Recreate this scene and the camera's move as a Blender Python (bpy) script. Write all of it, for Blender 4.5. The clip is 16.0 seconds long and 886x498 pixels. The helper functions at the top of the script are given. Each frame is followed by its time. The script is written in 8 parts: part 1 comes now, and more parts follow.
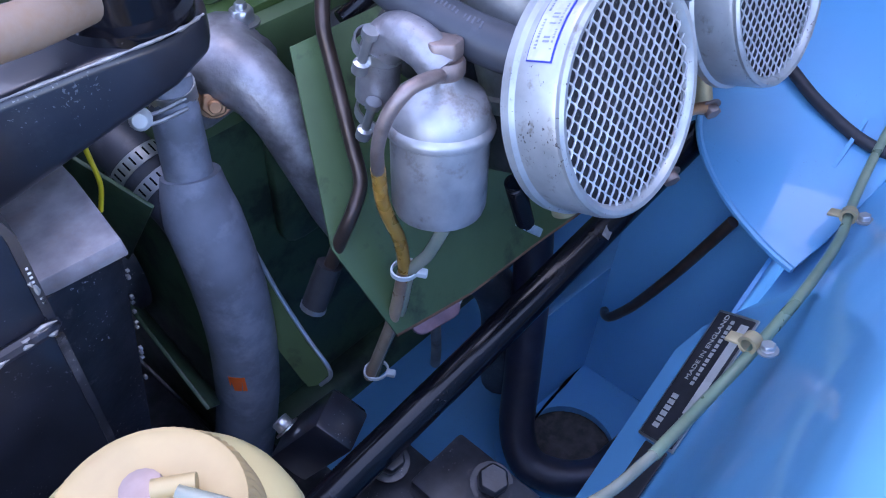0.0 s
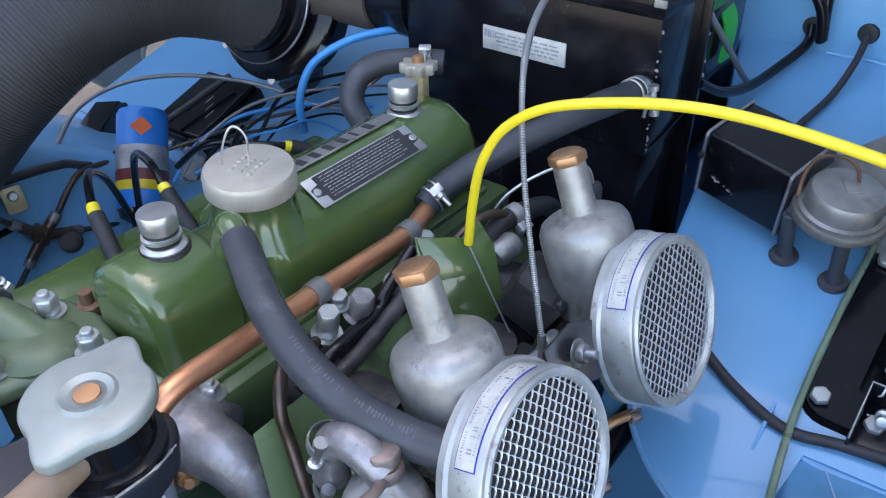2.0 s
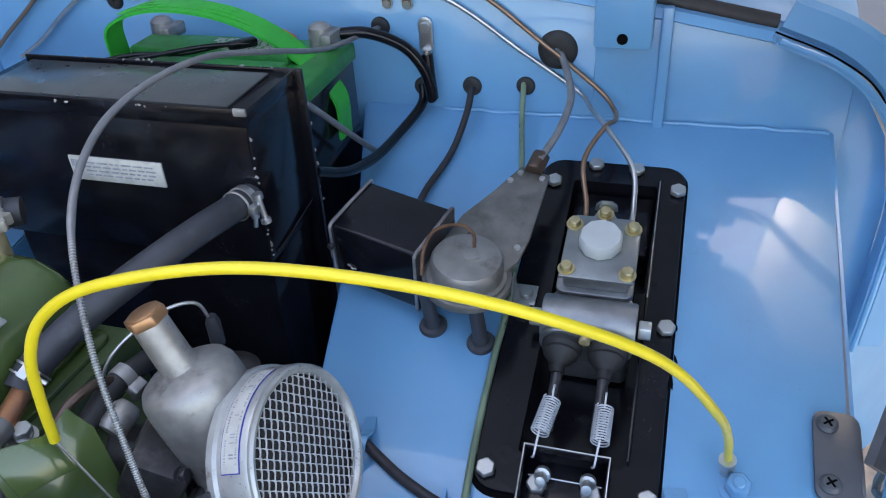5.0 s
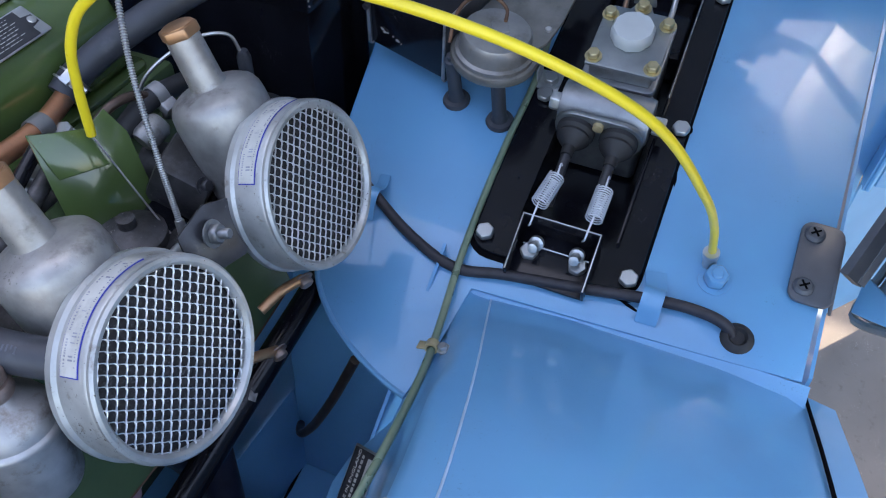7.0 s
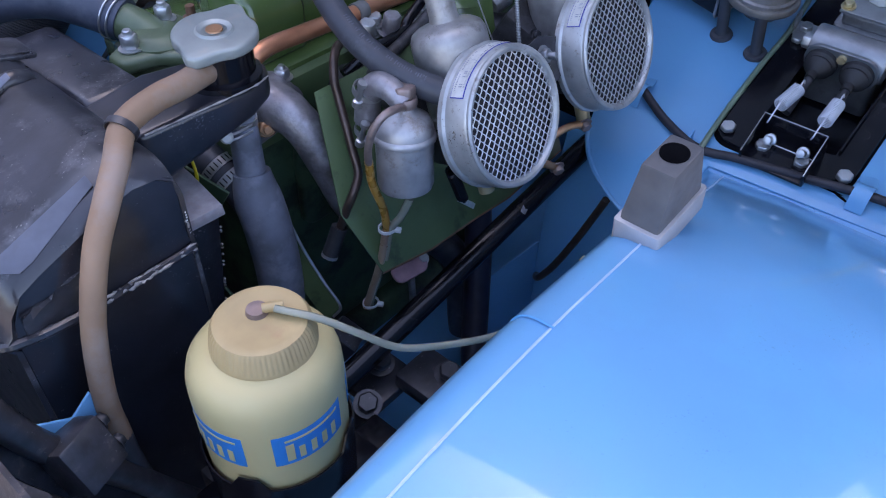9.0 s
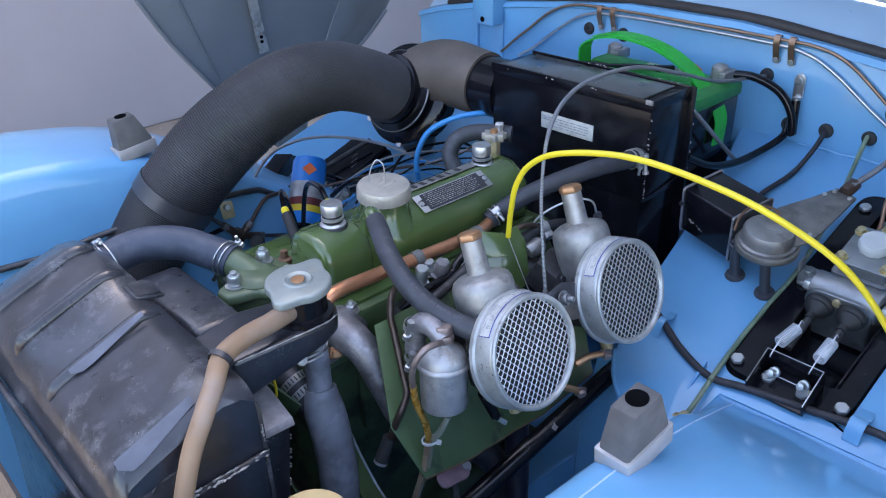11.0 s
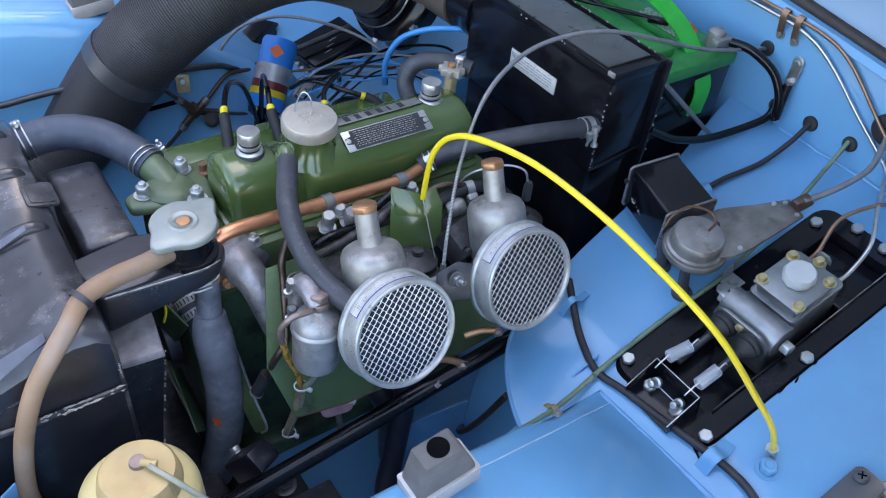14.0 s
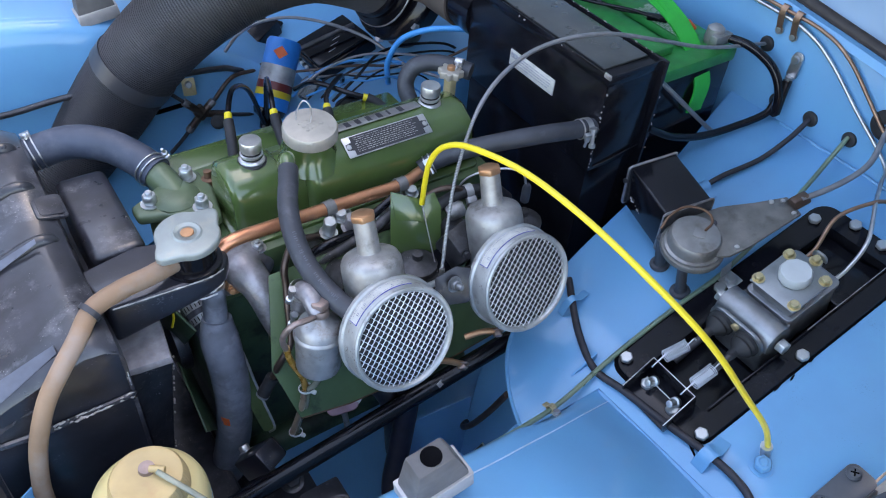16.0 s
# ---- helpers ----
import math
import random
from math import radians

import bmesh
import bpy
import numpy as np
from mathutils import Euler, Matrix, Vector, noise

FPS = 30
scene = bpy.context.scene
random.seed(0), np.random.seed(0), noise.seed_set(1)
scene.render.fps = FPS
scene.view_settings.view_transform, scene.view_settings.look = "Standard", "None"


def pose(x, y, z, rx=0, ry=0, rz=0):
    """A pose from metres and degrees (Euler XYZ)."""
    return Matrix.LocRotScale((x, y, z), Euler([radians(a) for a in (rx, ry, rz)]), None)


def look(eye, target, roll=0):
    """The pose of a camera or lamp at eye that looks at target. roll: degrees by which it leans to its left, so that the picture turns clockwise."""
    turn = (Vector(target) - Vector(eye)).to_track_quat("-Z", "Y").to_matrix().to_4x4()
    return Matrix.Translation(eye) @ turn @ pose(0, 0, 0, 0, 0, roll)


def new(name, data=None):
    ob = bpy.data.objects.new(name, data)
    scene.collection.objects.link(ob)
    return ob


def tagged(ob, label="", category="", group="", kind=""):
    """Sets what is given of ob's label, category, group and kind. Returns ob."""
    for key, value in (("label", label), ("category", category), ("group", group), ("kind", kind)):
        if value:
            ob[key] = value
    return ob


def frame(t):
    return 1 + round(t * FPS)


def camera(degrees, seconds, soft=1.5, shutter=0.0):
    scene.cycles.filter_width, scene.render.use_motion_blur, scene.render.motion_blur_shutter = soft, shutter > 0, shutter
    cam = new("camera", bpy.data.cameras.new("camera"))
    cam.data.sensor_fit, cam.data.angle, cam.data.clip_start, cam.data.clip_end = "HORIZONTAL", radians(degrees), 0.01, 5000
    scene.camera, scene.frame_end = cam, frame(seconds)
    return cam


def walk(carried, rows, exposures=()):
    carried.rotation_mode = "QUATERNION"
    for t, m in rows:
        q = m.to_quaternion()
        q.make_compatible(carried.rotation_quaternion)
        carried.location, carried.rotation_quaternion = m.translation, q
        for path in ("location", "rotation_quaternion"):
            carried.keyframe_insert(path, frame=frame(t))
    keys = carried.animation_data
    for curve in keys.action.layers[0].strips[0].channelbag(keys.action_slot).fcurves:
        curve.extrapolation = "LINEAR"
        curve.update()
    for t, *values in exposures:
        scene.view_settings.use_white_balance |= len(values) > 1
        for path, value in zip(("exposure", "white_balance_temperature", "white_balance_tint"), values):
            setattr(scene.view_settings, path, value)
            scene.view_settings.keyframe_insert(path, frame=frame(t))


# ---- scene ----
cam = camera(58.6, 16.0, 1.1)
METRES, TILT, LEAN, TURN = 1.4, -44.948, -1.524, -47.721
ROWS = [
    (0.0, 0.0, 0.0, 0.0, -0.0, 0.0, 0.0),
    (0.5, 0.0024, -0.017, 0.0233, 0.43, 1.76, 0.29),
    (1.0, 0.0094, -0.0284, 0.045, 0.41, 4.6, 1.19),
    (1.5, 0.0147, -0.043, 0.0716, -0.12, 7.51, 2.66),
    (2.0, 0.0211, -0.0561, 0.0961, -0.95, 9.78, 4.84),
    (2.5, 0.0425, -0.0566, 0.106, -4.78, 10.98, 9.88),
    (3.0, 0.0603, -0.0546, 0.1161, -8.89, 11.67, 14.97),
    (3.5, 0.0745, -0.0536, 0.1203, -12.76, 12.52, 18.96),
    (6.0, 0.1326, -0.0493, 0.1339, -19.22, 4.11, 20.5),
    (6.5, 0.131, -0.0522, 0.1192, -17.01, -0.16, 17.39),
    (7.0, 0.1122, -0.0668, 0.0918, -13.61, -2.98, 13.71),
    (7.5, 0.0907, -0.0949, 0.0503, -9.67, -3.67, 9.91),
    (8.0, 0.0762, -0.1298, 0.0136, -5.94, -2.83, 6.4),
    (8.5, 0.0475, -0.1643, -0.0156, -2.61, -0.89, 3.29),
    (9.0, 0.0179, -0.2058, -0.0474, -0.37, 2.39, 1.44),
    (9.5, 0.0213, -0.2468, -0.0734, 1.44, 9.15, 1.74),
    (10.0, 0.0448, -0.2725, -0.0839, 6.43, 19.77, 3.32),
    (12.5, 0.1043, -0.3434, 0.0474, 3.89, 6.11, -9.0),
    (13.0, 0.0998, -0.3063, 0.07, 4.36, 4.47, -10.57),
    (13.5, 0.1088, -0.2883, 0.079, 5.35, 3.69, -11.73),
    (14.0, 0.1597, -0.3136, 0.0926, 6.54, 3.23, -12.25),
    (14.5, 0.1984, -0.3266, 0.1161, 7.4, 2.9, -12.37),
    (15.0, 0.1925, -0.3352, 0.1241, 7.93, 2.61, -12.25),
    (15.5, 0.1827, -0.3365, 0.1193, 8.05, 2.09, -12.0),
    (16.0, 0.1723, -0.3266, 0.1162, 7.82, 1.48, -11.58),
]
EXPO = [(0.0, 3.2, 6200, 27), (0.5, 3.23, 6900, 16), (1.0, 3.12, 7600, 15), (2.0, 2.92, 7800, 14), (3.5, 2.82, 8400, 14), (6.0, 2.58, 7900, 15), (7.0, 2.52, 7500, 16), (8.0, 2.45, 7000, 19), (9.0, 2.35, 6700, 24), (10.0, 2.5, 6800, 20), (12.4, 2.87, 7650, 14), (16.0, 2.87, 7650, 14)]
walk(cam, [(t, pose(-0.2835, -0.4568, 0.8914, TILT, LEAN, TURN) @ pose(METRES * x, METRES * y, METRES * z, 90 + pitch, roll, yaw)) for t, x, y, z, yaw, pitch, roll in ROWS], EXPO)

# ---- light ----
world = bpy.data.worlds.new("world")
scene.world = world
world.use_nodes = True
_sky = world.node_tree.nodes.new("ShaderNodeTexSky")
_sky.sky_type, _sky.sun_disc = "NISHITA", False
_sky.sun_elevation, _sky.sun_rotation = radians(52), radians(72)
_sky.dust_density = 2.5
_bg = world.node_tree.nodes["Background"]
_bg.inputs["Strength"].default_value = 0.15
world.node_tree.links.new(_sky.outputs["Color"], _bg.inputs["Color"])
sun_data = bpy.data.lights.new("sun", "SUN")
sun_data.energy, sun_data.angle, sun_data.color = 2.0, radians(0.6), (1.0, 0.96, 0.90)
sun = new("sun", sun_data)
sun.matrix_world = look((2.35, 0.75, 3.65), (0.0, 0, 0.6))

# ---- materials ----
def mat(name, color, rough=0.5, metal=0.0, coat=0.0, var=0.12, scale=25.0, bump=0.0, bscale=200.0, second=None, mix=0.0, mscale=12.0, edge=0.5, trans=0.0, speck=0.0, tint=(0.5, 0.47, 0.44), spec=0.5, coat_rough=0.2):
    """A node material with colour variation at two scales, roughness variation and a fine bump."""
    m = bpy.data.materials.new(name)
    m.use_nodes = True
    nt = m.node_tree
    b = nt.nodes["Principled BSDF"]
    b.inputs["Metallic"].default_value = metal
    b.inputs["Coat Weight"].default_value = coat
    b.inputs["Specular IOR Level"].default_value = spec
    b.inputs["Coat Roughness"].default_value = coat_rough
    b.inputs["Transmission Weight"].default_value = trans
    co = nt.nodes.new("ShaderNodeTexCoord")
    n1 = nt.nodes.new("ShaderNodeTexNoise")
    n1.inputs["Scale"].default_value, n1.inputs["Detail"].default_value = scale, 6
    nt.links.new(co.outputs["Object"], n1.inputs["Vector"])
    r1 = nt.nodes.new("ShaderNodeValToRGB")
    r1.color_ramp.elements[0].position, r1.color_ramp.elements[1].position = 0.3, 0.7
    r1.color_ramp.elements[0].color = (*[c * (1 - var) for c in color], 1)
    r1.color_ramp.elements[1].color = (*[min(1, c * (1 + var)) for c in color], 1)
    nt.links.new(n1.outputs["Fac"], r1.inputs["Fac"])
    out = r1.outputs["Color"]
    if second:
        n2 = nt.nodes.new("ShaderNodeTexNoise")
        n2.inputs["Scale"].default_value, n2.inputs["Detail"].default_value, n2.inputs["Roughness"].default_value = mscale, 8, 0.65
        nt.links.new(co.outputs["Object"], n2.inputs["Vector"])
        r2 = nt.nodes.new("ShaderNodeValToRGB")
        r2.color_ramp.elements[0].position, r2.color_ramp.elements[1].position = edge, min(0.99, edge + 0.12)
        r2.color_ramp.elements[0].color, r2.color_ramp.elements[1].color = (0, 0, 0, 1), (mix, mix, mix, 1)
        nt.links.new(n2.outputs["Fac"], r2.inputs["Fac"])
        mx = nt.nodes.new("ShaderNodeMix")
        mx.data_type = "RGBA"
        nt.links.new(r2.outputs["Color"], mx.inputs[0])
        nt.links.new(out, mx.inputs[6])
        mx.inputs[7].default_value = (*second, 1)
        out = mx.outputs[2]
    if speck:
        n5 = nt.nodes.new("ShaderNodeTexNoise")
        n5.inputs["Scale"].default_value, n5.inputs["Detail"].default_value, n5.inputs["Roughness"].default_value = 520, 3, 0.6
        nt.links.new(co.outputs["Object"], n5.inputs["Vector"])
        n6 = nt.nodes.new("ShaderNodeTexNoise")
        n6.inputs["Scale"].default_value = 26
        nt.links.new(co.outputs["Object"], n6.inputs["Vector"])
        ad = nt.nodes.new("ShaderNodeMath")
        ad.operation = "MULTIPLY_ADD"
        ad.inputs[1].default_value = 0.45
        nt.links.new(n6.outputs["Fac"], ad.inputs[0])
        nt.links.new(n5.outputs["Fac"], ad.inputs[2])
        r5 = nt.nodes.new("ShaderNodeValToRGB")
        r5.color_ramp.elements[0].position, r5.color_ramp.elements[1].position = 0.93, 0.98
        r5.color_ramp.elements[0].color, r5.color_ramp.elements[1].color = (0, 0, 0, 1), (speck, speck, speck, 1)
        nt.links.new(ad.outputs[0], r5.inputs["Fac"])
        m5 = nt.nodes.new("ShaderNodeMix")
        m5.data_type = "RGBA"
        nt.links.new(r5.outputs["Color"], m5.inputs[0])
        nt.links.new(out, m5.inputs[6])
        m5.inputs[7].default_value = (*tint, 1)
        out = m5.outputs[2]
    nt.links.new(out, b.inputs["Base Color"])
    n3 = nt.nodes.new("ShaderNodeTexNoise")
    n3.inputs["Scale"].default_value, n3.inputs["Detail"].default_value = scale * 2.3, 4
    nt.links.new(co.outputs["Object"], n3.inputs["Vector"])
    mr = nt.nodes.new("ShaderNodeMapRange")
    mr.inputs["To Min"].default_value, mr.inputs["To Max"].default_value = max(0.03, rough * 0.72), min(1, rough * 1.28)
    nt.links.new(n3.outputs["Fac"], mr.inputs["Value"])
    nt.links.new(mr.outputs["Result"], b.inputs["Roughness"])
    if bump:
        n4 = nt.nodes.new("ShaderNodeTexNoise")
        n4.inputs["Scale"].default_value, n4.inputs["Detail"].default_value = bscale, 5
        nt.links.new(co.outputs["Object"], n4.inputs["Vector"])
        bp = nt.nodes.new("ShaderNodeBump")
        bp.inputs["Strength"].default_value, bp.inputs["Distance"].default_value = bump, 0.0005
        nt.links.new(n4.outputs["Fac"], bp.inputs["Height"])
        nt.links.new(bp.outputs["Normal"], b.inputs["Normal"])
    return m


BLUE = mat("blue_paint", (0.125, 0.37, 0.62), 0.35, coat=0.65, coat_rough=0.05, var=0.06, scale=9, bump=0.012, bscale=40, second=(0.12, 0.39, 0.62), mix=0.5, mscale=18, speck=0.25, tint=(0.05, 0.08, 0.12))
# slightly darker blue with random dark patches, for inner panels
BLUE_IN = mat("blue_paint_darker", (0.09, 0.34, 0.62), 0.4, coat=0.15, var=0.08, scale=14, bump=0.1, bscale=90, second=(0.05, 0.10, 0.17), mix=0.35, mscale=16, edge=0.56)
GREEN = mat("green_engine_paint", (0.075, 0.125, 0.035), 0.24, coat=1.0, coat_rough=0.07, var=0.14, scale=18, bump=0.16, bscale=70, second=(0.05, 0.085, 0.03), mix=0.5, mscale=14, edge=0.55, speck=0.4, tint=(0.16, 0.18, 0.10))
GREEN_OLD = mat("green_engine_paint_worn", (0.085, 0.135, 0.055), 0.42, coat=0.1, var=0.16, scale=22, bump=0.25, bscale=160, second=(0.02, 0.022, 0.015), mix=0.7, mscale=26, edge=0.56)
GREEN_DARK = mat("green_block_paint", (0.055, 0.10, 0.05), 0.45, var=0.2, scale=20, bump=0.3, bscale=150, second=(0.012, 0.012, 0.01), mix=0.8, mscale=14, edge=0.5)
BLACK = mat("black_gloss_paint", (0.007, 0.007, 0.010), 0.16, var=0.4, scale=30, bump=0.14, bscale=80, second=(0.018, 0.018, 0.022), mix=0.4, mscale=45, edge=0.62, speck=0.35, tint=(0.16, 0.155, 0.155), spec=0.35)
BLACK_WORN = mat("black_worn_paint", (0.036, 0.036, 0.042), 0.38, coat=0.25, var=0.5, scale=60, bump=0.7, bscale=130, second=(0.17, 0.14, 0.12), mix=0.6, mscale=60, edge=0.6, speck=0.5)
# dust grey, set paler still to offset light the header tank blocks
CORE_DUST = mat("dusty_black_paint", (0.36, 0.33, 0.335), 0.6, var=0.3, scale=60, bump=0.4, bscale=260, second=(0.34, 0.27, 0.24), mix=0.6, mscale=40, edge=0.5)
BEVEL_PALE = mat("pale_grey_plastic", (0.105, 0.115, 0.145), 0.32, var=0.3, scale=30, bump=0.25, bscale=110, second=(0.09, 0.095, 0.11), mix=0.5, mscale=40, edge=0.56)
CORE_BLACK = mat("scuffed_black_sheet", (0.016, 0.016, 0.020), 0.34, var=0.5, scale=60, bump=1.0, bscale=140, second=(0.20, 0.18, 0.17), mix=0.55, mscale=75, edge=0.62, speck=1.0, tint=(0.36, 0.35, 0.36))
COWL = mat("black_cowl_plastic", (0.028, 0.029, 0.036), 0.30, coat=0.5, coat_rough=0.14, var=0.5, scale=24, bump=0.35, bscale=110, second=(0.15, 0.15, 0.165), mix=0.55, mscale=26, edge=0.55, speck=0.45)
# base lifted towards blue to stand for sky haze on the black
TANK_BLACK = mat("sky_hazed_black_paint", (0.018, 0.019, 0.026), 0.33, coat=0.5, coat_rough=0.08, var=0.4, scale=30, bump=0.14, bscale=80, second=(0.04, 0.04, 0.046), mix=0.5, mscale=40, edge=0.58, speck=0.5, tint=(0.25, 0.25, 0.26))
# grey base stands in for sky reflected in the black lid
LID_BLACK = mat("sky_sheen_black_lid", (0.055, 0.058, 0.057), 0.30, coat=0.8, coat_rough=0.10, var=0.25, scale=20, bump=0.1, bscale=90, second=(0.085, 0.085, 0.08), mix=0.5, mscale=14, edge=0.5, speck=0.4)
ELBOW_BROWN = mat("brown_grey_sleeve", (0.125, 0.10, 0.085), 0.5, var=0.2, scale=20, bump=0.15, bscale=120, second=(0.07, 0.06, 0.055), mix=0.5, mscale=12, edge=0.5)
WORN_METAL = mat("bare_worn_edge", (0.42, 0.40, 0.38), 0.5, metal=0.6, var=0.4, scale=90, bump=0.5, bscale=250)
RUBBER = mat("black_rubber", (0.02, 0.02, 0.022), 0.6, var=0.25, scale=60, bump=0.2, bscale=300)
HOSE = mat("grey_rubber_hose", (0.042, 0.045, 0.055), 0.5, var=0.18, scale=40, bump=0.15, bscale=300, second=(0.11, 0.115, 0.13), mix=0.5, mscale=30, edge=0.55)
HOSE_PRINT = mat("faded_hose_print", (0.085, 0.092, 0.112), 0.6, var=0.3, scale=200)
PINK_PIPE = mat("tarnished_pinkish_metal", (0.30, 0.225, 0.20), 0.45, metal=0.6, var=0.25, scale=60, bump=0.3, bscale=260, second=(0.16, 0.12, 0.11), mix=0.6, mscale=40, edge=0.5)
GEAR_GREY = mat("dark_cast_grey", (0.20, 0.19, 0.175), 0.48, metal=0.5, var=0.25, scale=40, bump=0.5, bscale=300, second=(0.10, 0.09, 0.08), mix=0.6, mscale=28, edge=0.52)
GEAR_LID = mat("grey_gear_lid", (0.30, 0.29, 0.28), 0.42, metal=0.6, var=0.2, scale=40, bump=0.3, bscale=260, second=(0.16, 0.14, 0.12), mix=0.6, mscale=30, edge=0.52)
LID_ZINC = mat("bluish_zinc_lid", (0.30, 0.325, 0.335), 0.36, metal=0.85, var=0.15, scale=40, bump=0.15, bscale=200, second=(0.20, 0.20, 0.19), mix=0.5, mscale=40, edge=0.55)
CAST_ZINC = mat("grey_cast_zinc", (0.30, 0.31, 0.32), 0.42, metal=0.8, var=0.2, scale=40, bump=0.5, bscale=320, second=(0.16, 0.155, 0.15), mix=0.5, mscale=24, edge=0.52)
SPRING = mat("zinc_spring_wire", (0.66, 0.68, 0.72), 0.4, metal=0.4, var=0.1, scale=60)
MILKY = mat("milky_plastic", (0.50, 0.53, 0.53), 0.38, var=0.08, scale=40)
CUP = mat("pale_alloy_cup", (0.42, 0.40, 0.395), 0.48, metal=0.35, var=0.15, scale=40, bump=0.2, bscale=200)
DIRTY_ALLOY = mat("oily_dark_alloy", (0.075, 0.072, 0.075), 0.5, metal=0.4, var=0.35, scale=50, bump=0.6, bscale=300, second=(0.03, 0.028, 0.026), mix=0.75, mscale=36, edge=0.46, speck=0.4)
GREEN_DUST = mat("dusty_green_paint", (0.105, 0.145, 0.075), 0.42, coat=0.2, var=0.18, scale=26, bump=0.25, bscale=150, second=(0.16, 0.19, 0.12), mix=0.6, mscale=30, edge=0.52, speck=0.4, tint=(0.3, 0.3, 0.22))
HOSE_TOP = mat("faded_blue_grey_hose", (0.062, 0.075, 0.105), 0.5, var=0.2, scale=30, bump=0.2, bscale=200, second=(0.12, 0.135, 0.17), mix=0.6, mscale=24, edge=0.53)
HOSE_BLUE = mat("dusty_grey_hose", (0.16, 0.175, 0.21), 0.62, var=0.25, scale=30, bump=0.3, bscale=160, second=(0.26, 0.28, 0.33), mix=0.7, mscale=24, edge=0.5)
TAN = mat("tan_rubber_hose", (0.275, 0.172, 0.105), 0.62, var=0.2, scale=18, bump=0.2, bscale=200, second=(0.30, 0.24, 0.20), mix=0.7, mscale=10, edge=0.5)
ALU = mat("cast_aluminium", (0.36, 0.348, 0.335), 0.45, metal=0.6, var=0.28, scale=45, bump=0.6, bscale=220, second=(0.15, 0.135, 0.12), mix=0.7, mscale=34, edge=0.54, speck=0.6, tint=(0.10, 0.09, 0.08))
ALU_DULL = mat("dull_cast_alloy", (0.35, 0.33, 0.34), 0.46, metal=0.65, var=0.3, scale=60, bump=1.0, bscale=210, second=(0.12, 0.11, 0.105), mix=0.65, mscale=20, edge=0.5, speck=0.6, tint=(0.08, 0.07, 0.06))
STEEL = mat("bright_steel", (0.60, 0.60, 0.60), 0.33, metal=0.9, var=0.12, scale=60, bump=0.12, bscale=300)
CAPZINC = mat("dull_zinc_cap", (0.31, 0.34, 0.32), 0.42, metal=0.35, var=0.12, scale=40, bump=0.2, bscale=220, second=(0.40, 0.38, 0.33), mix=0.5, mscale=60, edge=0.55)
ZINC = mat("zinc_plate", (0.58, 0.60, 0.60), 0.36, metal=0.8, var=0.15, scale=50, bump=0.15, bscale=200, second=(0.35, 0.34, 0.30), mix=0.4, mscale=40)
FILTER_TIN = mat("silver_filter_tin", (0.46, 0.465, 0.45), 0.36, metal=0.5, var=0.22, scale=40, bump=0.4, bscale=140, second=(0.24, 0.20, 0.16), mix=0.85, mscale=95, edge=0.59, speck=1.0, tint=(0.06, 0.04, 0.03))
CAN_TIN = mat("grey_can_tin", (0.40, 0.39, 0.385), 0.42, metal=0.55, var=0.28, scale=45, bump=0.6, bscale=150, second=(0.17, 0.12, 0.08), mix=0.75, mscale=40, edge=0.55, speck=0.6, tint=(0.12, 0.08, 0.06))
MESH_WIRE = mat("silver_wire", (0.80, 0.81, 0.82), 0.36, metal=0.7, var=0.2, scale=140)
FOAM = mat("steel_wool_pad", (0.035, 0.033, 0.036), 0.7, metal=0.3, var=0.5, scale=300, bump=0.9, bscale=420, second=(0.15, 0.145, 0.15), mix=0.7, mscale=330, edge=0.56)
OLD_COPPER = mat("aged_copper_line", (0.36, 0.22, 0.15), 0.4, metal=0.8, var=0.2, scale=50, bump=0.1, bscale=200)
COPPER = mat("copper_pipe", (0.80, 0.36, 0.20), 0.34, metal=0.85, var=0.12, scale=40, bump=0.1, bscale=160, second=(0.30, 0.15, 0.09), mix=0.5, mscale=20, edge=0.55)
BRASS = mat("brass", (0.50, 0.27, 0.145), 0.42, metal=0.75, var=0.15, scale=60, bump=0.15, bscale=300)
BRASS_PALE = mat("old_brass", (0.52, 0.42, 0.24), 0.45, metal=0.45, var=0.2, scale=50, bump=0.2, bscale=260)
NAVY_PIPE = mat("dark_oily_pipe", (0.030, 0.032, 0.052), 0.4, metal=0.2, var=0.3, scale=40, bump=0.2, bscale=120, second=(0.06, 0.05, 0.06), mix=0.4)
BROWN_PIPE = mat("bronzed_steel_pipe", (0.11, 0.075, 0.06), 0.35, metal=0.7, var=0.25, scale=50)
RUST = mat("rusty_steel", (0.19, 0.10, 0.06), 0.65, metal=0.35, var=0.35, scale=60, bump=0.4, bscale=300)
YELLOW = mat("yellow_sleeve", (0.84, 0.66, 0.03), 0.32, var=0.06, scale=30, coat=0.15)
GREY_CABLE = mat("grey_cable", (0.26, 0.26, 0.27), 0.42, metal=0.4, var=0.15, scale=70, bump=0.1, bscale=400)
BLUE_TUBE = mat("blue_tube", (0.03, 0.29, 0.66), 0.35, var=0.1, scale=30)
GREEN_TUBE = mat("green_washer_tube", (0.22, 0.30, 0.20), 0.3, var=0.2, scale=30, trans=0.25, second=(0.36, 0.40, 0.26), mix=0.6, mscale=12)
CLEAR_TUBE = mat("clear_washer_tube", (0.46, 0.47, 0.36), 0.2, var=0.15, scale=30, trans=0.45)
AMBER = mat("amber_fuel_tube", (0.52, 0.27, 0.05), 0.28, var=0.2, scale=30, trans=0.3)
STAINED = mat("stained_clear_tube", (0.30, 0.21, 0.14), 0.3, var=0.3, scale=40, second=(0.20, 0.09, 0.06), mix=0.6, mscale=22, edge=0.5)
